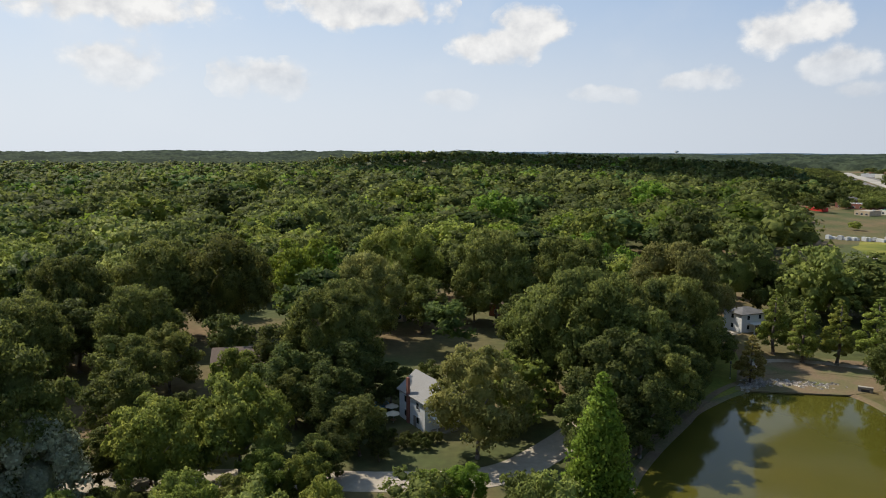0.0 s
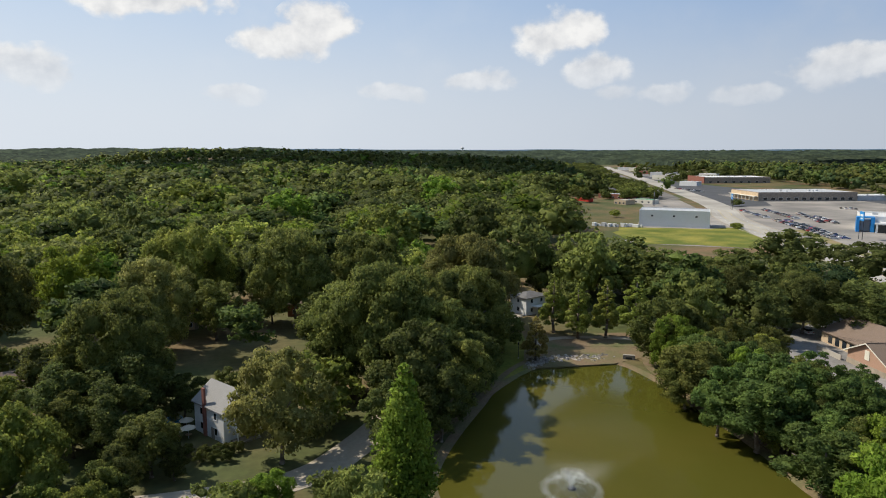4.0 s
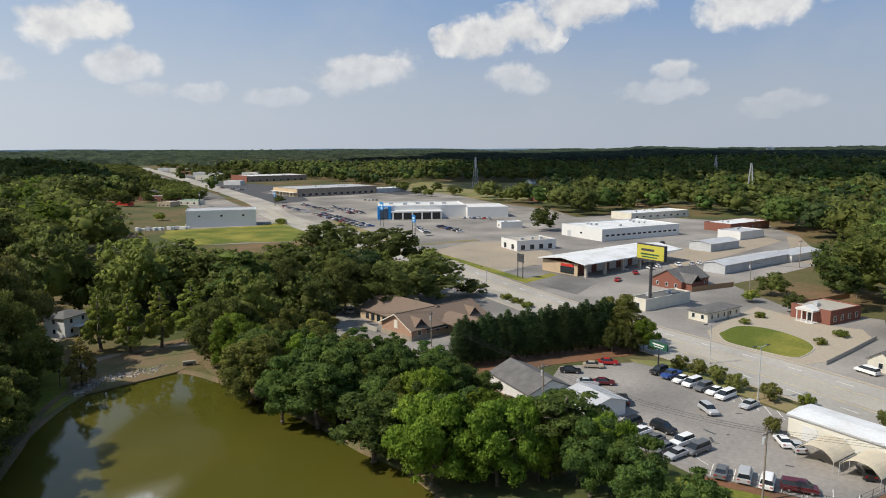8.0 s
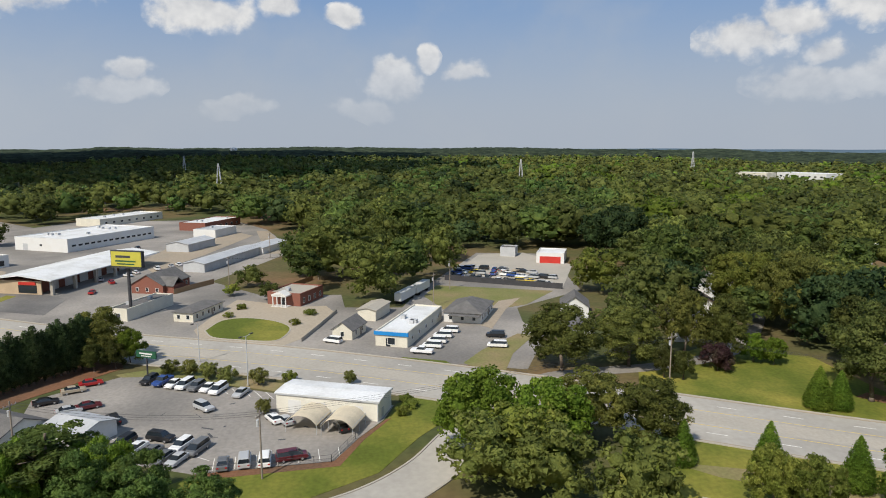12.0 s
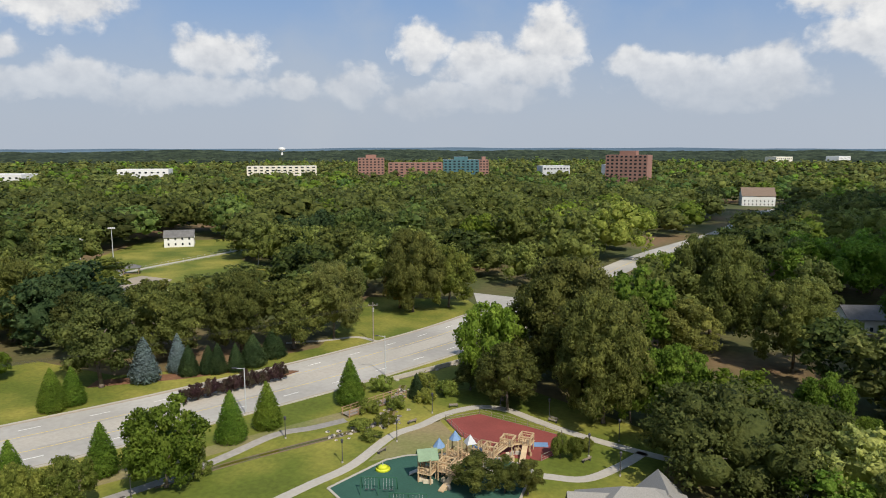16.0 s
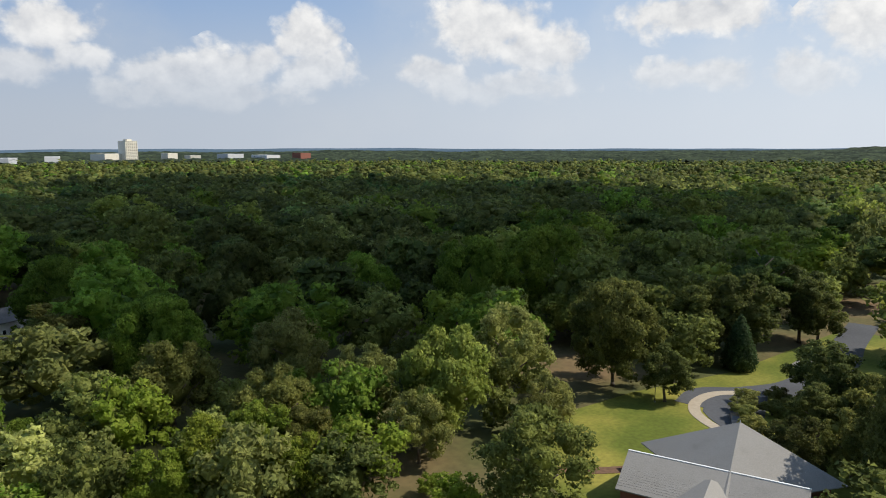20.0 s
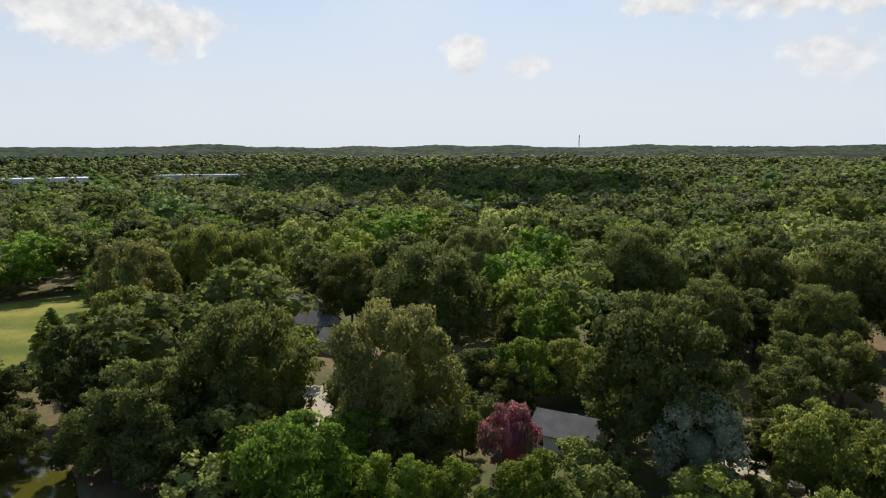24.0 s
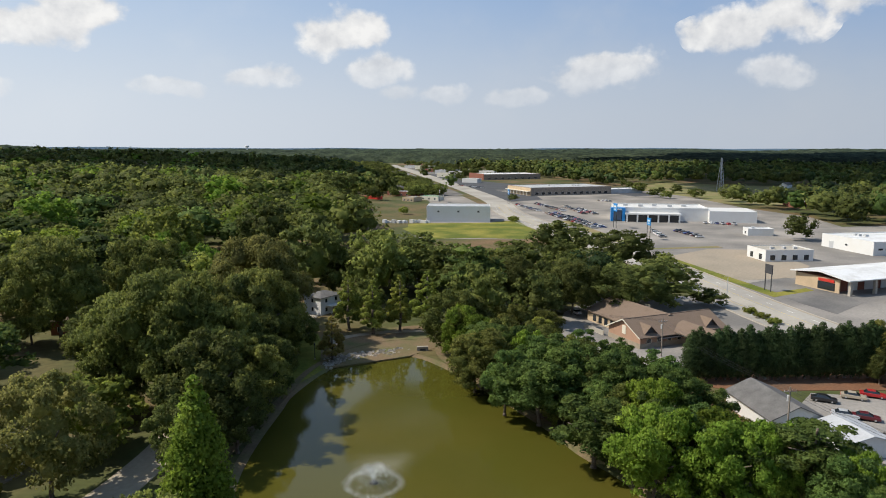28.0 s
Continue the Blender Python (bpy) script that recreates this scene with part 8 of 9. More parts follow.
def wires(a, b, za, zb, sag, label):
    """Three sagging wires, each one unbroken tube."""
    t = thing("power_line", place(a[0], a[1]), label, "power line", "power lines")
    d = np.array((b[0] - a[0], b[1] - a[1]))
    side = np.array((-d[1], d[0])) / np.linalg.norm(d)
    for off in (-0.9, 0.0, 0.9):
        pts, n = [], 17
        for k in range(n):
            u = k / (n - 1)
            x, y, z = d[0] * u + side[0] * off, d[1] * u + side[1] * off, za + (zb - za) * u - sag * 4 * u * (1 - u)
            pts += [(x + 0.022 * side[0] * math.cos(q), y + 0.022 * side[1] * math.cos(q), z + 0.022 * math.sin(q)) for q in (0.5, 2.6, 4.7)]
        part("wire", Mesh().add(pts, [(3 * k + i, 3 * k + (i + 1) % 3, 3 * k + 3 + (i + 1) % 3, 3 * k + 3 + i) for k in range(n - 1) for i in range(3)]), "dark_metal", t)


for a_, b_ in ((9, 7), (7, 8), (8, 0), (0, 1), (1, 2), (3, 4), (4, 5), (6, 10), (10, 3)):
    wires(POLES[a_], POLES[b_], POLES[a_][2] - 0.5, POLES[b_][2] - 0.5, 1.4, "three sagging power lines between wooden poles")


def billboard():
    t = thing("billboard", place(207, 72.5, -20), "tall monopole billboard with a yellow advertising panel", "billboard")
    part("pole", Mesh().cyl(0, 0, 0, 16.2, 0.5, 0.45, 12), "dark_metal", t)
    part("panel_frame", Mesh().box(0, 0, 15.4, 1.2, 10.6, 4.9), "dark_metal", t)
    p = part("panel", Mesh().box(-0.65, 0, 15.7, 0.1, 10.2, 4.3), "sign_yellow", t)
    part("headline", Mesh().box(-0.72, 1.0, 18.2, 0.05, 5.0, 0.7), "dark_metal", p)
    part("text_bar", Mesh().box(-0.72, 0.2, 17.0, 0.05, 7.0, 0.45), "green", p)
    part("text_line", Mesh().box(-0.72, 0.2, 16.2, 0.05, 6.0, 0.35), "green", p)
    part("catwalk", Mesh().box(-1.1, 0, 15.3, 0.8, 10.6, 0.12), "dark_metal", t)


billboard()


def post_sign(x, y, rot, h, w, ph, mat, label, legs=2, bars="white"):
    t = thing("roadside_sign", place(x, y, rot), label, "sign", "roadside signs")
    for k in range(legs):
        u = 0 if legs == 1 else (-1, 1)[k] * w * 0.42
        part("post", Mesh().box(0, u, 0, 0.25, 0.25, h), "dark_metal", t)
    b = part("board", Mesh().box(0, 0, h - ph, 0.35, w, ph), mat, t)
    for s in (-1, 1):
        part("text_bar", Mesh().box(s * 0.19, 0, h - ph * 0.5, 0.03, w * 0.66, ph * 0.22), bars, b)
        part("text_line", Mesh().box(s * 0.19, 0, h - ph * 0.8, 0.03, w * 0.5, ph * 0.12), bars, b)


post_sign(149.2, 49.7, -25, 6.6, 5.2, 1.5, "green", "dark green pylon sign of the car lot", 1)
post_sign(228, 131, -25, 9.5, 4.0, 3.2, "dark_metal", "black empty double-post road sign", 2, "dark_metal")
post_sign(330, 292, -30, 15.5, 6.4, 5.0, "blue", "blue dealership pylon sign on two poles")
post_sign(303, 244, -30, 12.0, 5.0, 4.0, "blue", "smaller blue dealership pylon sign")
post_sign(392, 470, -30, 13.0, 7.0, 4.5, "blue", "blue pylon sign beside the plaza")
post_sign(352, 520, -30, 12.0, 9.0, 3.6, "dark_metal", "dark roadside billboard by the highway")
post_sign(288, 378, -30, 4.0, 3.6, 2.2, "white", "white marquee sign by the warehouse")


# fences
def mesh_fence(pts, h, label, mat="dark_metal", step=2.6, solid=False):
    t = thing("fence", place(pts[0][0], pts[0][1]), label, "fence")
    x0, y0 = pts[0]
    for (ax, ay), (bx, by) in zip(pts[:-1], pts[1:]):
        L = math.hypot(bx - ax, by - ay)
        n = max(1, int(L / step))
        for i in range(n + 1):
            u = i / n
            part("post", Mesh().cyl(ax + (bx - ax) * u - x0, ay + (by - ay) * u - y0, 0, h, 0.05, n=5), mat, t)
        a, b = (ax - x0, ay - y0), (bx - x0, by - y0)
        if solid:
            ang = math.degrees(math.atan2(by - ay, bx - ax))
            part("panel", Mesh().box((a[0] + b[0]) / 2, (a[1] + b[1]) / 2, 0.05, L, 0.06, h - 0.1, ang), mat, t)
        else:
            for z in (0.15, h * 0.5, h - 0.03):
                part("rail", Mesh().tube((*a, z), (*b, z), 0.03, 4), mat, t)


mesh_fence([(103.4, 27), (105.4, 7.6), (114, 4.0)], 1.3, "low black wire fence at the lot's edge")
mesh_fence([(256, -26), (245, -46), (234.5, -66)], 2.2, "black screened fence of the truck yard", "dark_metal", 3.0, True)
mesh_fence([(176, 19.6), (190, 16.2), (207.7, 12.2)], 1.1, "low grey concrete wall beside the drive", "concrete", 4.0, True)
mesh_fence([(236, 38), (248, 30), (262, 24)], 1.8, "brown wooden fence behind the brick house", "wood", 2.6, True)
mesh_fence([(240, 69.5), (250, 64.5), (258, 60)], 1.9, "brown board fence behind the bar", "wood", 2.6, True)

# ---- fountain, rocks ----
def fountain(x, y):
    t = thing("fountain", place(x, y, 0, -0.32), "floating pond fountain throwing a fan of white spray", "fountain")
    part("float", Mesh().cyl(0, 0, -0.05, 0.22, 0.7, 0.55, 14), "dark_metal", t)
    part("nozzle", Mesh().cyl(0, 0, 0.22, 0.55, 0.16, 0.10, 10), "grey_metal", t)
    rng = np.random.default_rng(3)
    for name, n, v0, lean, size in (("spray_jet", 980, 6.8, 0.30, 0.035), ("spray_fan", 1500, 6.6, 0.60, 0.030)):
        m = Mesh()
        for i in range(n):
            a = rng.uniform(0, 6.283)
            th = lean * rng.uniform(0.9, 1.08)
            v = v0 * rng.uniform(0.9, 1.05)
            vh, vz = v * math.sin(th), v * math.cos(th)
            tt = rng.uniform(0.03, 1.0) * (2 * vz / 9.8)
            p = Vector((vh * tt * math.cos(a), vh * tt * math.sin(a), 0.5 + vz * tt - 4.9 * tt * tt))
            if p.z < 0.02:
                continue
            d = Vector((vh * math.cos(a), vh * math.sin(a), vz - 9.8 * tt)).normalized() * size * 3
            s = size * rng.uniform(0.5, 1.2)
            m.add([p - d, p + Vector((s, 0, 0)), p + d, p - Vector((s, 0, 0)), p + Vector((0, s, 0)), p - Vector((0, s, 0))], [(0, 1, 2), (0, 2, 3), (0, 4, 2), (0, 2, 5)])
        part(name, m, "spray", t)
    ring = Mesh()
    for i in range(1300):
        a, r = rng.uniform(0, 6.283), rng.normal(4.1, 0.35)
        s = rng.uniform(0.03, 0.09)
        ring.box(r * math.cos(a), r * math.sin(a), 0.0, s, s, 0.02, math.degrees(a))
    part("splash_ring", ring, "spray", t, "white foam where the spray falls")


fountain(46.5, 86.5)


def rocks(name, spots, n, size, label, seed):
    """Loose stones, each a rough lump."""
    rng = np.random.default_rng(seed)
    base = []
    for k in range(4):
        me = big_mesh("stone", ICO_V * rng.uniform(0.75, 1.2, (12, 1)) * (1, 0.8, 0.55), ICO_F, M["rock"])
        base.append(me)
    t = thing(name, place(spots[0][0], spots[0][1]), label, "rocks")
    for i in range(n):
        u = rng.uniform(0, len(spots) - 1.001)
        k = int(u)
        x = spots[k][0] + (spots[k + 1][0] - spots[k][0]) * (u - k) + rng.normal(0, 1.1)
        y = spots[k][1] + (spots[k + 1][1] - spots[k][1]) * (u - k) + rng.normal(0, 1.1)
        s = size * rng.uniform(0.5, 1.3)
        part("stone", base[i % 4], None, t, at=Matrix.LocRotScale((x - spots[0][0], y - spots[0][1], 0.02), Euler((0, 0, rng.uniform(0, 6.28))), (s, s, s)))


rocks("riprap", [(64, 141.5), (69, 144.5), (76, 145), (84, 142.5)], 210, 0.55, "pale riprap stones at the head of the pond", 2)
rocks("stream_rocks", [(64, -96), (60, -101), (57, -106), (60, -113), (63, -121)], 80, 0.6, "boulders scattered along the little stream", 5)

# paths at the pond
for name_, line_, w_, mat_, label_ in (
    # path_pond: pale concrete, given the brown bank colour for its tree shade
    ("path_pond", [(14, 84), (20, 95), (33, 110.5), (49, 128.6), (58, 139), (66, 145.6), (74, 151), (86, 152), (98, 147)], 1.5, "bank", "concrete path along the pond, its shade painted as earth brown"),
    ("path_head", [(70, 150), (77, 160), (90, 159), (103, 152)], 2.4, "sand", "tan gravel path under the cypresses"),
    ("path_bank", [(98, 146), (90, 132), (88, 116), (86.5, 100), (84, 84), (81.5, 70)], 1.6, "bank", "trodden earth path on the east bank"),
):
    flat(name_, ribbon(smooth_line(line_, 5), w_, -0.2, 0.10), mat_, label_, "path")
t_ = thing("culvert", place(89, 139, 60), "small stone culvert at the pond's end", "culvert")
part("arch", Mesh().box(0, -1.1, -0.4, 0.8, 0.6, 1.3).box(0, 1.1, -0.4, 0.8, 0.6, 1.3).box(0, 0, 0.6, 0.8, 2.8, 0.5), "rock", t_)
# dark block for the shade inside the culvert mouth
part("opening", Mesh().box(0.1, 0, -0.35, 0.5, 1.5, 0.9), "dark_metal", t_)

# ---- the playground park ----
RED_PAD = [(48.3, -110.4), (43.6, -115.6), (33.6, -113.6), (27.1, -112.1), (25.2, -106.4), (27.6, -101.4), (34.3, -100.2), (42.4, -104.5)]
GREEN_PAD = [(54, -80), (51.4, -89), (50.6, -91.6), (48.4, -94.2), (45.4, -96.2), (40.8, -98), (34, -99.6), (28, -98), (27, -88), (32, -78), (44, -74)]
sheet("pad_red", ccw(RED_PAD), "rubber_red", "dark red rubber play surface", 0.09, "play surface")
sheet("pad_green", ccw(GREEN_PAD), "rubber_green", "dark green rubber play surface", 0.08, "play surface")
flat("pad_edge", ribbon(np.array(GREEN_PAD + GREEN_PAD[:1], float), 0.4, -0.1, 0.16), "concrete", "pale concrete edge of the play surface", "kerb")
for name_, line_, w_, mat_, label_ in (
    ("path_loop", [(60, -70), (57, -80), (54.6, -88), (54.2, -100), (51.4, -106.5), (49.5, -113), (45.4, -118.6), (39.9, -119.7), (33.5, -117.1), (26.7, -114.3), (16.7, -111.6), (8, -110)], 1.9, "concrete", "pale concrete path curving round the playground"),
    ("path_pavilion", [(13, -111), (16, -104), (20, -98), (25.9, -96.5)], 1.8, "concrete", "pale path to the pavilion"),
    ("path_walk", [(84, -58), (78, -72), (75.2, -82), (73, -92.5), (68.8, -97.5), (65.2, -103)], 2.0, "asphalt", "grey path beside the highway"),
    ("path_hill", [(84, -150), (92, -152), (98, -146), (106, -140)], 1.4, "concrete", "pale footpath into the park trees"),
    ("path_woods", [(8, -110), (-2, -124), (-10, -128), (-22, -126), (-34, -130)], 1.8, "concrete", "pale footpath along the wood's edge"),
    ("path_drive", [(-8, -112), (-14, -108), (-18, -98), (-16, -88)], 3.0, "concrete", "pale drive beside the wood"),
    ("lane_park", [(133, -33), (142, -37), (145, -50), (147.5, -66), (156, -86), (180, -106.5), (218, -129)], 5.0, "asphalt", "grey lane curving behind the park verge"),
    ("path_spur", [(88, -46), (82, -58), (79, -66)], 1.5, "concrete", "short pale spur path"),
):
    flat(name_, ribbon(smooth_line(line_, 5), w_, -0.2, 0.09), mat_, label_, "path")
sheet("dry_play", ccw([(53, -90), (53, -104), (50, -108), (47, -114), (43.6, -117.4), (49.4, -110), (43, -103.6), (36, -99.4), (46, -97)]), "dry_lawn", "dry yellowish grass round the play surfaces", 0.06)
sheet("dry_bank", ccw([(100, -46), (96, -58), (86, -74), (76, -92), (68, -106), (65, -104), (73, -90), (83, -72), (94, -52)]), "dry_lawn", "rough dry grass bank below the highway", 0.055)
sheet("red_bed", ccw([(126, -100), (112, -112), (104, -120), (102, -117), (110, -108), (124, -96)]), "mulch", "red mulch bed under the spruces", 0.07)
sheet("ball_infield", ccw([(215, -179), (195, -165), (189, -169), (190, -182), (198, -193), (214, -193.5)]), "sand", "sandy infield of the ball field", 0.09)
mesh_fence(RED_PAD[6:] + RED_PAD[:6], 1.1, "low dark fence round the red play surface", "grey_wood", 2.4)


def castle():
    """The timber play castle with its towers, bridges and slides."""
    t = thing("play_castle", place(40, -93, 0), "large timber play castle with blue and green tower roofs", "playground")
    towers = ((1.6, 4.9, 4.0, "gable", 1.0), (1.1, 1.6, 4.3, "blue", 0.85), (-0.1, -1.9, 4.3, "blue", 0.85), (-2.5, -2.3, 3.9, "white", 1.0), (-5.2, -4.2, 3.2, "", 0.9), (-0.9, 3.2, 3.0, "", 1.0), (-6.4, -9.4, 2.6, "", 1.0), (-9.0, -11.0, 2.8, "", 1.0), (-3.4, -6.2, 2.4, "", 0.8))
    for x, y, h, roof, e in towers:
        tw = part("tower", sum_boxes([(x + a * e, y + b * e, 0, 0.16, 0.16, h) for a in (-1, 1) for b in (-1, 1)]), "timber", t)
        part("deck", Mesh().box(x, y, 1.5, 2 * e + 0.3, 2 * e + 0.3, 0.12), "timber", tw)
        for dx, dy, wx, wy in ((-e, 0, 0.06, 2 * e), (e, 0, 0.06, 2 * e), (0, -e, 2 * e, 0.06), (0, e, 2 * e, 0.06)):
            rail = part("railing", Mesh().box(x + dx, y + dy, 2.45, wx + 0.06, wy + 0.06, 0.09).box(x + dx, y + dy, 1.75, wx, wy, 0.07), "timber", tw)
            part("baluster", sum_boxes([(x + dx + (k * 0.4 * wx if wx > 1 else 0), y + dy + (k * 0.4 * wy if wy > 1 else 0), 1.62, 0.07, 0.07, 0.85) for k in (-1, -0.5, 0, 0.5, 1)]), "wood", rail)
        if roof in ("blue", "white"):
            part("spire", Mesh().cyl(x, y, h - 0.05, h + 1.3, e * 1.15, 0.04, 4 if roof == "white" else 8), "spire_blue" if roof == "blue" else "grey_metal", tw)
        elif roof == "gable":
            part("gable", Mesh().gable(2.6, 2.2, h, 1.1, 0.25, 0.1), "sage_roof", tw, at=pose(x, y, 0, 0, 0, 35))
            part("front_wall", sum_boxes([(x + 0.95, y + k, 0, 0.1, 0.35, h) for k in (-0.8, 0, 0.8)]), "wood", tw)
        else:
            part("top_beam", sum_boxes([(x + a * e, y, h, 0.14, 2 * e + 0.2, 0.14) for a in (-1, 1)] + [(x, y + b * e, h, 2 * e + 0.2, 0.14, 0.14) for b in (-1, 1)]), "timber", tw)
    for (ax, ay), (bx, by), z in (((1.6, 3.9), (1.2, 2.5), 1.5), ((1.0, 0.7), (0.2, -1.0), 1.5), ((-0.9, -2.0), (-1.6, -2.2), 1.5), ((-3.4, -2.9), (-4.4, -3.6), 1.5), ((-0.9, 2.2), (-2.4, -1.3), 1.5), ((-5.6, -5.1), (-6.2, -8.4), 1.4), ((-7.2, -9.8), (-8.2, -10.5), 1.4), ((-1.6, 4.0), (-4.8, 5.2), 1.3)):
        L, a = math.hypot(bx - ax, by - ay), math.degrees(math.atan2(by - ay, bx - ax))
        br = part("bridge", Mesh().box((ax + bx) / 2, (ay + by) / 2, z, L + 0.3, 1.1, 0.12, a), "timber", t)
        nx, ny = -math.sin(radians(a)) * 0.5, math.cos(radians(a)) * 0.5
        for s in (-1, 1):
            part("bridge_rail", Mesh().box((ax + bx) / 2 + s * nx, (ay + by) / 2 + s * ny, z + 0.85, L + 0.3, 0.07, 0.08, a).box((ax + bx) / 2 + s * nx, (ay + by) / 2 + s * ny, z + 0.4, L + 0.3, 0.05, 0.06, a), "wood", br)
    for x, y, a, mat, length in ((-9.6, -7.6, 100, "timber", 4.4), (3.6, 3.6, 25, "concrete", 3.0), (-2.0, 5.6, 80, "timber", 3.6), (-3.0, -0.2, 60, "paint_blue", 2.8), (-5.2, -1.6, 75, "concrete", 3.0)):
        ca, sa, hl = math.cos(radians(a)), math.sin(radians(a)), length / 2
        at = [(x + u * hl * ca + v * 0.45 * sa, y + u * hl * sa - v * 0.45 * ca, 1.5 if u < 0 else 0.25) for u, v in ((-1, -1), (-1, 1), (1, 1), (1, -1))]
        part("slide", Mesh().add(at + [(p, q, z - 0.15) for p, q, z in at], [(0, 1, 2, 3), (7, 6, 5, 4), (0, 4, 5, 1), (1, 5, 6, 2), (2, 6, 7, 3), (3, 7, 4, 0)]), mat, t)
    part("climbing_panel", Mesh().box(-3.0, -4.2, 0.6, 0.12, 2.6, 1.9, 60), "spire_blue", t, "pale blue climbing panel")
    part("wave_mat", Mesh().box(-10.6, -14.0, 0.09, 2.6, 1.6, 0.12, 20), "spire_blue", t, "blue play mat")
    rng = random.Random(6)
    for i in range(40):
        u = rng.uniform(0, 1)
        x, y = 1.5 - 10 * u + rng.uniform(-3.4, 2.6), 5.5 - 15 * u + rng.uniform(-2.5, 2.5)
        if i % 4 == 0:
            part("pole", Mesh().cyl(x, y, 0.05, rng.uniform(1.4, 2.8), 0.07, n=6), "timber", t)
        else:
            part("play_block", Mesh().box(x, y, 0.05, rng.uniform(0.4, 1.6), rng.uniform(0.25, 0.8), rng.uniform(0.25, 0.8), rng.uniform(0, 90), rng.uniform(0.7, 1.0)), rng.choice(("timber", "wood", "concrete", "canvas", "concrete")), t)


M["spire_blue"] = material("spire_blue", (0.16, 0.26, 0.42), 0.6, 0.1, 0.5, 4.0)
M["sage_roof"] = material("sage_roof", (0.19, 0.27, 0.17), 0.7, 0.1, 0.5, 4.0)
M["play_yellow"] = material("play_yellow", (0.55, 0.60, 0.03), 0.5, 0.06, 0.5, 4.0)
castle()
t_ = thing("spinner", place(49.5, -88.6), "lime yellow rubber spinner on the play surface", "play equipment")
part("dome", Mesh().cyl(0, 0, 0.08, 0.45, 1.25, 1.05, 14).cyl(0, 0, 0.45, 0.75, 1.05, 0.35, 14), "play_yellow", t_, smooth=True)
part("post", Mesh().cyl(0, 0, 0.7, 1.3, 0.07, n=8), "grey_metal", t_)


def swing(x, y, rot):
    t = thing("swing_frame", place(x, y, rot), "green steel swing frame on the play surface", "swing", "swings")
    for u in (-2.6, 0, 2.6):
        part("leg", Mesh().tube((u, -1.1, 0), (u, 0, 2.4), 0.06).tube((u, 1.1, 0), (u, 0, 2.4), 0.06), "green", t)
    part("beam", Mesh().tube((-2.7, 0, 2.4), (2.7, 0, 2.4), 0.07), "green", t)
    for u in (-1.8, -0.9, 0.9, 1.8):
        s = part("swing_seat", Mesh().box(u, 0, 0.5, 0.5, 0.2, 0.06), "dark_metal", t)
        part("chain", Mesh().tube((u - 0.22, 0, 0.55), (u - 0.22, 0, 2.4), 0.015, 3).tube((u + 0.22, 0, 0.55), (u + 0.22, 0, 2.4), 0.015, 3), "grey_metal", s)


swing(46.5, -82, 20)
swing(40.5, -79.5, 20)


def park_lamp(x, y):
    t = thing("park_lamp", place(x, y), "black park lamp post with a lantern head", "lamp post", "park lamps")
    part("post", Mesh().cyl(0, 0, 0, 3.4, 0.08, 0.06, 8), "dark_metal", t)
    part("lantern", Mesh().cyl(0, 0, 3.4, 3.9, 0.16, 0.24, 8).cyl(0, 0, 3.9, 4.1, 0.26, 0.05, 8), "dark_metal", t)
    part("foot", Mesh().cyl(0, 0, 0, 0.3, 0.18, 0.16, 8), "concrete", t)


for x_, y_ in ((70.5, -92), (52.2, -98.5), (52, -112.5), (41.5, -121.5), (31, -118.6), (17.5, -113.8), (21, -106), (56.5, -88), (15.2, -101.2), (-96, -72), (-118, -68), (60, -150), (46, 133), (64, 147.5), (78, -66)):
    park_lamp(x_, y_)


def bench(x, y, rot):
    t = thing("park_bench", place(x, y, rot), "dark slatted park bench by the path", "bench", "park benches")
    for i in range(4):
        part("seat_slat", Mesh().box(0, -0.2 + 0.13 * i, 0.44, 1.7, 0.1, 0.04), "grey_wood", t)
    for i in range(3):
        part("back_slat", Mesh().box(0, 0.3 + 0.03 * i, 0.55 + 0.14 * i, 1.7, 0.04, 0.1), "grey_wood", t)
    for u in (-0.75, 0.75):
        part("leg", Mesh().box(u, 0, 0, 0.06, 0.5, 0.44).box(u, 0.3, 0.4, 0.06, 0.06, 0.55), "dark_metal", t)


for row_ in ((52.6, -93.8, 80), (49.5, -116.8, 30), (53.4, -106.6, 60), (30, -117.5, 160), (21, -104, 60)):
    bench(*row_)


def boardwalk():
    a, b = np.array((66.2, -104.4)), np.array((61.0, -118.0))
    d = (b - a) / np.linalg.norm(b - a)
    L = np.linalg.norm(b - a)
    t = thing("boardwalk", place(a[0], a[1], math.degrees(math.atan2(d[1], d[0]))), "weathered timber footbridge over the stream", "footbridge")
    for i in range(int(L / 0.30)):
        part("plank", Mesh().box(0.15 + 0.30 * i, 0, 0.42, 0.27, 2.2, 0.07), "grey_wood", t)
    for s in (-1, 1):
        part("beam", Mesh().box(L / 2, s * 0.9, 0.2, L, 0.2, 0.22), "wood", t)
        part("rail", Mesh().box(L / 2, s * 1.1, 1.45, L, 0.12, 0.10).box(L / 2, s * 1.1, 0.95, L, 0.06, 0.08), "wood", t)
        for i in range(8):
            part("post", Mesh().box(0.2 + i * (L - 0.4) / 7, s * 1.1, 0.0, 0.12, 0.12, 1.5), "wood", t)


boardwalk()


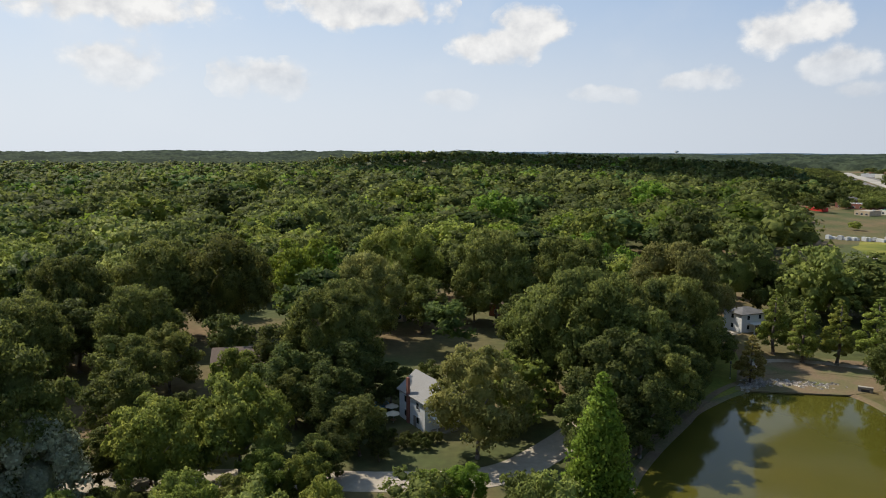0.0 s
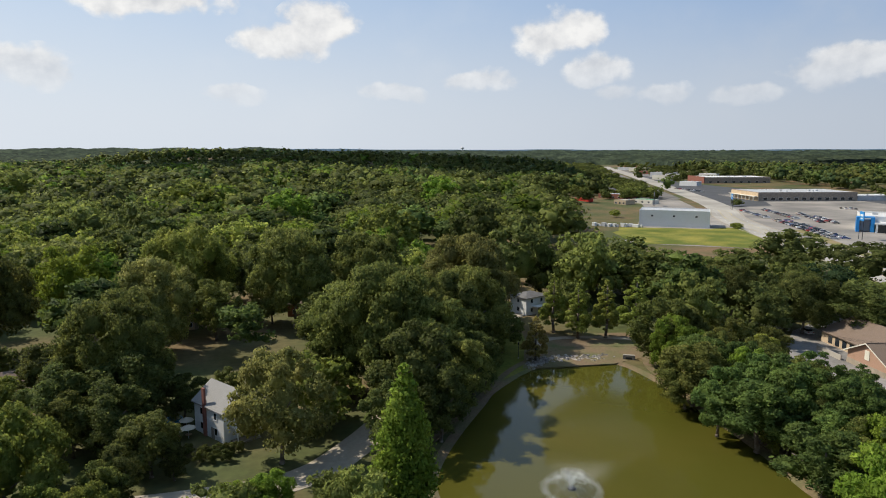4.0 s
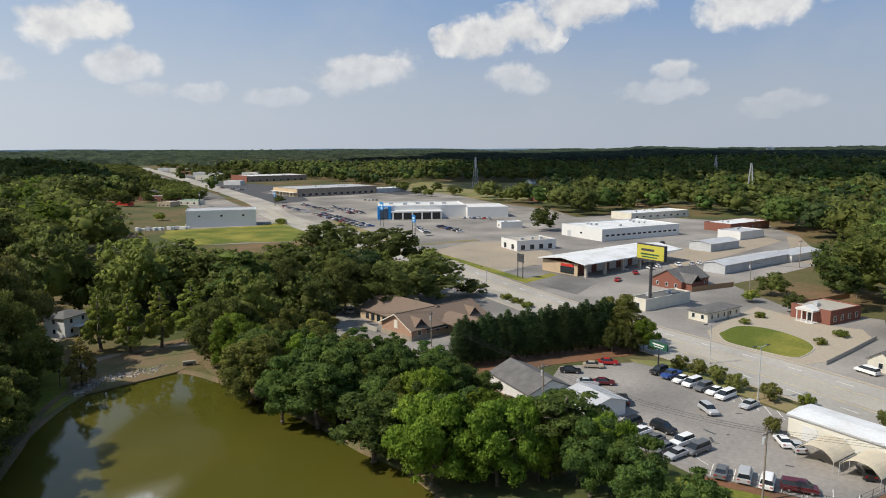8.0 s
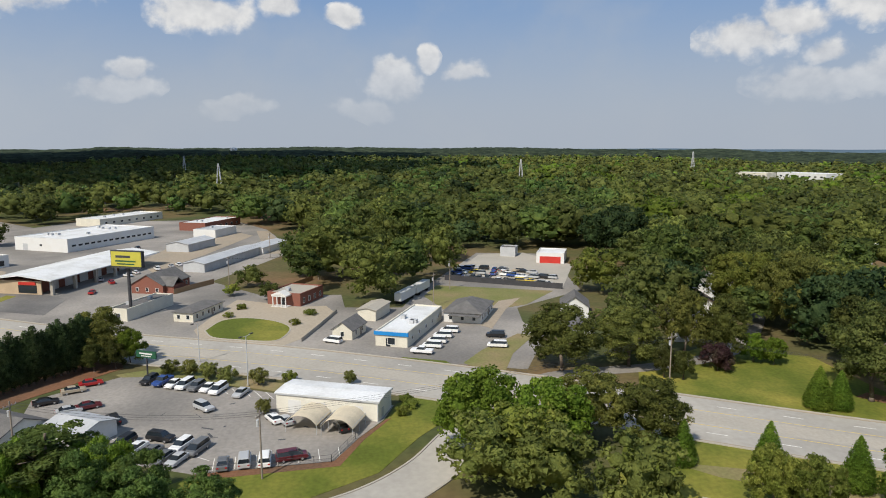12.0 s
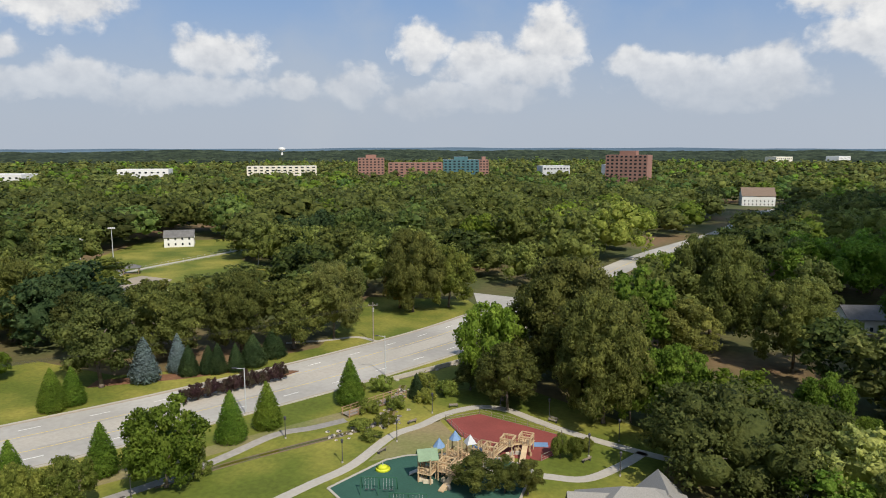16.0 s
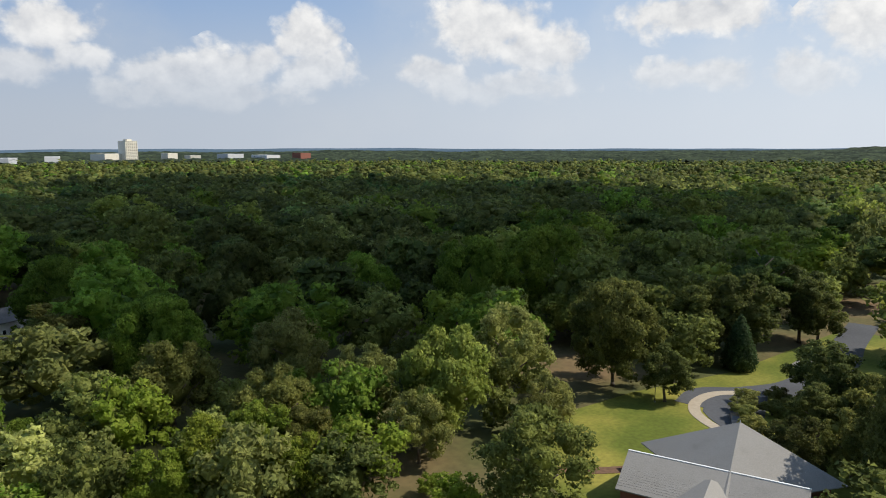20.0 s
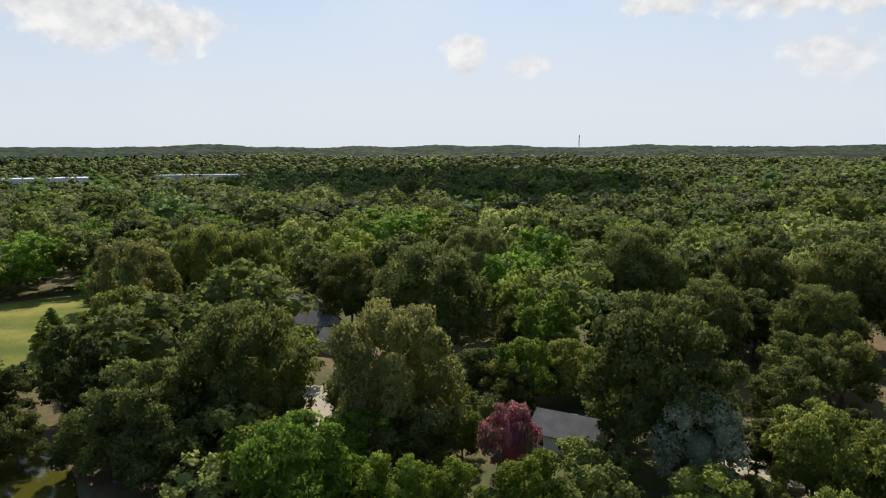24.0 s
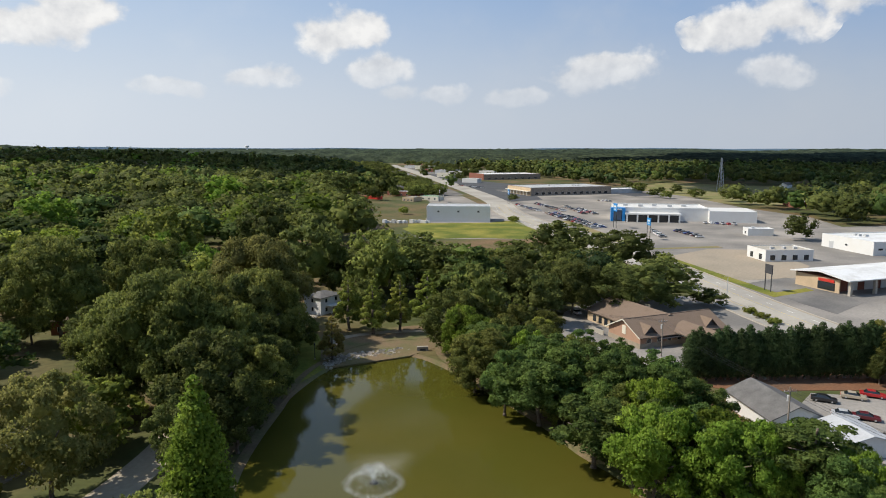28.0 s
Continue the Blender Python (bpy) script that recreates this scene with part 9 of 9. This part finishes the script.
def road_bridge():
    t = thing("road_bridge", place(63.5, -134, 63), "low concrete highway bridge over the stream", "bridge")
    part("parapet", Mesh().box(0, 0.0, -0.1, 26, 0.35, 0.95), "concrete", t)
    part("girder", Mesh().box(0, 0.5, -0.5, 25, 0.5, 0.55), "grey_wood", t)
    for u in (-8, -2.5, 3, 8.5):
        part("pier", Mesh().box(u, 0.9, -0.6, 0.8, 0.6, 0.9), "concrete", t)
    # dark slab painted in as the shade beneath the bridge deck
    part("opening", Mesh().box(0, 0.68, -0.4, 21, 0.12, 0.5), "dark_metal", t)


road_bridge()
flat("stream_bed", ribbon(smooth_line([(78, -70), (73, -80), (67, -90), (62, -98), (58.5, -106), (61, -114), (64, -124)], 5), 1.6, -0.3, 0.05), "bank", "shallow stony stream bed", "stream")
flat("stream_water", ribbon(smooth_line([(78, -70), (73, -80), (67, -90), (62, -98), (58.5, -106), (61, -114), (64, -124)], 5), 0.7, -0.3, 0.07), "water", "thin dark stream water", "water")

# median island with its shrubs
MEDIAN = ccw([(101, -99), (103.5, -100.5), (98.5, -111), (93, -121.5), (89.5, -122.5), (90.5, -118.5), (96, -108)])
sheet("median", MEDIAN, "mulch", "mulched median island", 0.26)
for i_ in range(9):
    u_ = i_ / 8
    plant("redbush", 98.6 - 8.8 * u_, -97.6 - 18.6 * u_, 2.6 + 0.5 * (i_ % 3), 1.5 + 0.35 * (i_ % 2), 0.2)
for row_ in (("bush", 60.5, -100.5, 1.8, 2.0), ("bush", 56.8, -97.5, 1.6, 1.8), ("bush", 63, -108, 2.4, 2.0), ("bush", 66.5, -119, 3.0, 2.4), ("bush", 59.5, -112, 2.2, 2.0), ("bush", 57.5, -104, 2.0, 1.8), ("bush", 70, -115.5, 2.2, 1.6), ("bush", 55.5, -117, 2.6, 2.0), ("bush", 53, -122, 3.0, 2.2), ("bush", 58.5, -123, 3.4, 2.4),
             ("bush", 193, 116, 1.6, 2.2), ("bush", 190, 110.5, 1.5, 2.2), ("bush", 186.5, 104.5, 1.5, 2.2), ("bush", 215, 42, 1.6, 1.6), ("bush", 205, 20, 1.8, 1.8), ("bush", 124, -4.5, 1.5, 1.4), ("bush", 127.5, -6.5, 1.6, 1.4), ("bush", 130.5, -5.5, 1.5, 1.3), ("bush", 145.5, 19, 2.0, 1.6),
             ("bush", 302, 356, 3.4, 3.6), ("bush", 306, 362, 2.6, 3.2), ("bush", 22, -108, 2.0, 1.4)):
    plant(*row_)
for row_ in (("light", 24, -103.6, 4.2, 2.2), ("bush", 79, -80, 2.6, 1.6), ("bush", 74, -75, 2.8, 1.8), ("conifer", 58.2, -118.5, 5.2, 1.8), ("dark", 50, -127, 6.5, 3.0), ("shrub", 142, 6, 3.0, 1.4), ("shrub", 126.5, 21.5, 3.0, 1.6)):
    plant(*row_)


# ---- ball field furniture, park drive loop, striped bays ----
t_ = thing("dugout", place(221, -195, 40), "small dugout with a dark hipped roof", "shelter")
part("roof", Mesh().hip(6, 4, 2.6, 1.4, 0.5), "grey_shingle", t_)
for dx_, dy_ in ((-2.7, -1.7), (2.7, -1.7), (2.7, 1.7), (-2.7, 1.7)):
    part("post", Mesh().box(dx_, dy_, 0, 0.2, 0.2, 2.6), "wood", t_)
part("bench", Mesh().box(0, 0.8, 0.4, 4.5, 0.4, 0.08).box(-1.8, 0.8, 0, 0.1, 0.4, 0.4).box(1.8, 0.8, 0, 0.1, 0.4, 0.4), "wood", t_)
for x_, y_ in ((259, -219), (238.7, -186.5), (188.4, -232)):
    t_ = thing("floodlight_pole", place(x_, y_, 40), "tall grey floodlight pole at the ball field", "light pole", "floodlights at the ball field")
    part("pole", Mesh().cyl(0, 0, 0, 14, 0.22, 0.12, 8), "grey_metal", t_)
    part("crossbar", Mesh().box(0, 0, 13.6, 3.0, 0.15, 0.15), "grey_metal", t_)
    for k_ in (-1.2, -0.4, 0.4, 1.2):
        part("lamp_head", Mesh().box(k_, -0.2, 13.75, 0.5, 0.4, 0.5), "white", t_)
mesh_fence([(188, -166), (176, -178), (160, -208)], 1.8, "grey chain-link fence of the ball field", "grey_metal")
mesh_fence([(216, -178), (224, -196), (222, -236), (222, -262)], 1.8, "grey chain-link fence along the ball field path", "grey_metal", 4.0)
flat("path_field", ribbon(smooth_line([(214.7, -176), (226, -198), (225, -236), (224.5, -262)], 5), 2.6, -0.2, 0.09), "concrete", "pale path along the ball field", "path")
sheet("pavement_field", ccw([(235, -188), (262, -208), (246, -214), (227, -197)]), "lot", "grey parking lot at the ball field", 0.1, "pavement")
LOOP = smooth_line([(-114.5, -53.0), (-116.5, -57.0), (-119.5, -60.4), (-124.5, -62.6), (-131, -62.2), (-136, -58.4)], 5)
flat("loop_apron", ribbon(LOOP, 2.2, -0.2, 0.13), "drive", "pale concrete apron round the turning loop", "pavement")
sheet("loop_turn", ccw([(-116, -53.5), (-118, -56.6), (-120.5, -59.3), (-125, -61.2), (-130.5, -60.9), (-135, -57.6), (-137, -54), (-126, -50)]), "dark_asphalt", "dark asphalt turning loop before the hall", 0.105, "pavement")
sheet("pavement_bays", ccw([(-158, -49), (-158, -56), (-163, -59.5), (-180, -60), (-181, -50)]), "lot", "grey asphalt with striped parking bays", 0.1, "pavement")
m_ = Mesh()
for i_ in range(8):
    m_.box(-163.5 - 2.0 * i_, -57.2, 0.102, 0.16, 4.2, 0.006, 8)
tagged(new("bay_marks", m_.data("bay_marks", M["line"])), "white parking bay stripes", "road marking", "", "stuff")
flat("brick_walk", ribbon(smooth_line([(-113.5, -52.5), (-108, -53), (-100, -54), (-92, -54.5), (-86, -58), (-80, -64)], 5), 2.2, -0.2, 0.1), "mulch", "reddish brick walk curving to the hall", "path")
for x_, y_ in ((-126, -54), (-131, -55.5), (-122, -52), (-136, -52), (-118, -49), (-128, -49.5)):
    plant("shrub", x_, y_, 3.0, 2.4)


# ---- the white house's yard ----
for x_, y_ in ((-11.0, 121.3), (-9.7, 125.6), (-9.2, 121.9)):
    t_ = thing("patio_umbrella", place(x_, y_), "tan patio umbrella over a small table in the yard", "umbrella", "patio umbrellas")
    part("pole", Mesh().cyl(0, 0, 0, 2.3, 0.04, n=6), "grey_metal", t_)
    part("canopy", Mesh().cyl(0, 0, 1.9, 2.5, 1.35, 0.05, 8), "canvas", t_, "faded tan canopy")
    part("tabletop", Mesh().cyl(0, 0, 0.70, 0.75, 0.6, n=12), "wood", t_)
t_ = thing("paddling_pool", place(-12.2, 130.7), "bright blue round paddling pool on the grass", "pool")
part("wall", Mesh().cyl(0, 0, 0, 0.55, 1.5, 1.5, 18), "blue", t_)
part("water_sheet", Mesh().cyl(0, 0, 0.5, 0.57, 1.35, 1.35, 18), "teal_glass", t_)
for x_, y_ in ((-6.3, 113.5), (-4.1, 113.1), (-2.4, 113.3), (-0.9, 113.3), (-8.9, 114.6), (-7.0, 111.4), (-4.9, 110.6), (-2.8, 110.6)):
    plant("round", x_, y_, 2.0, 1.7)
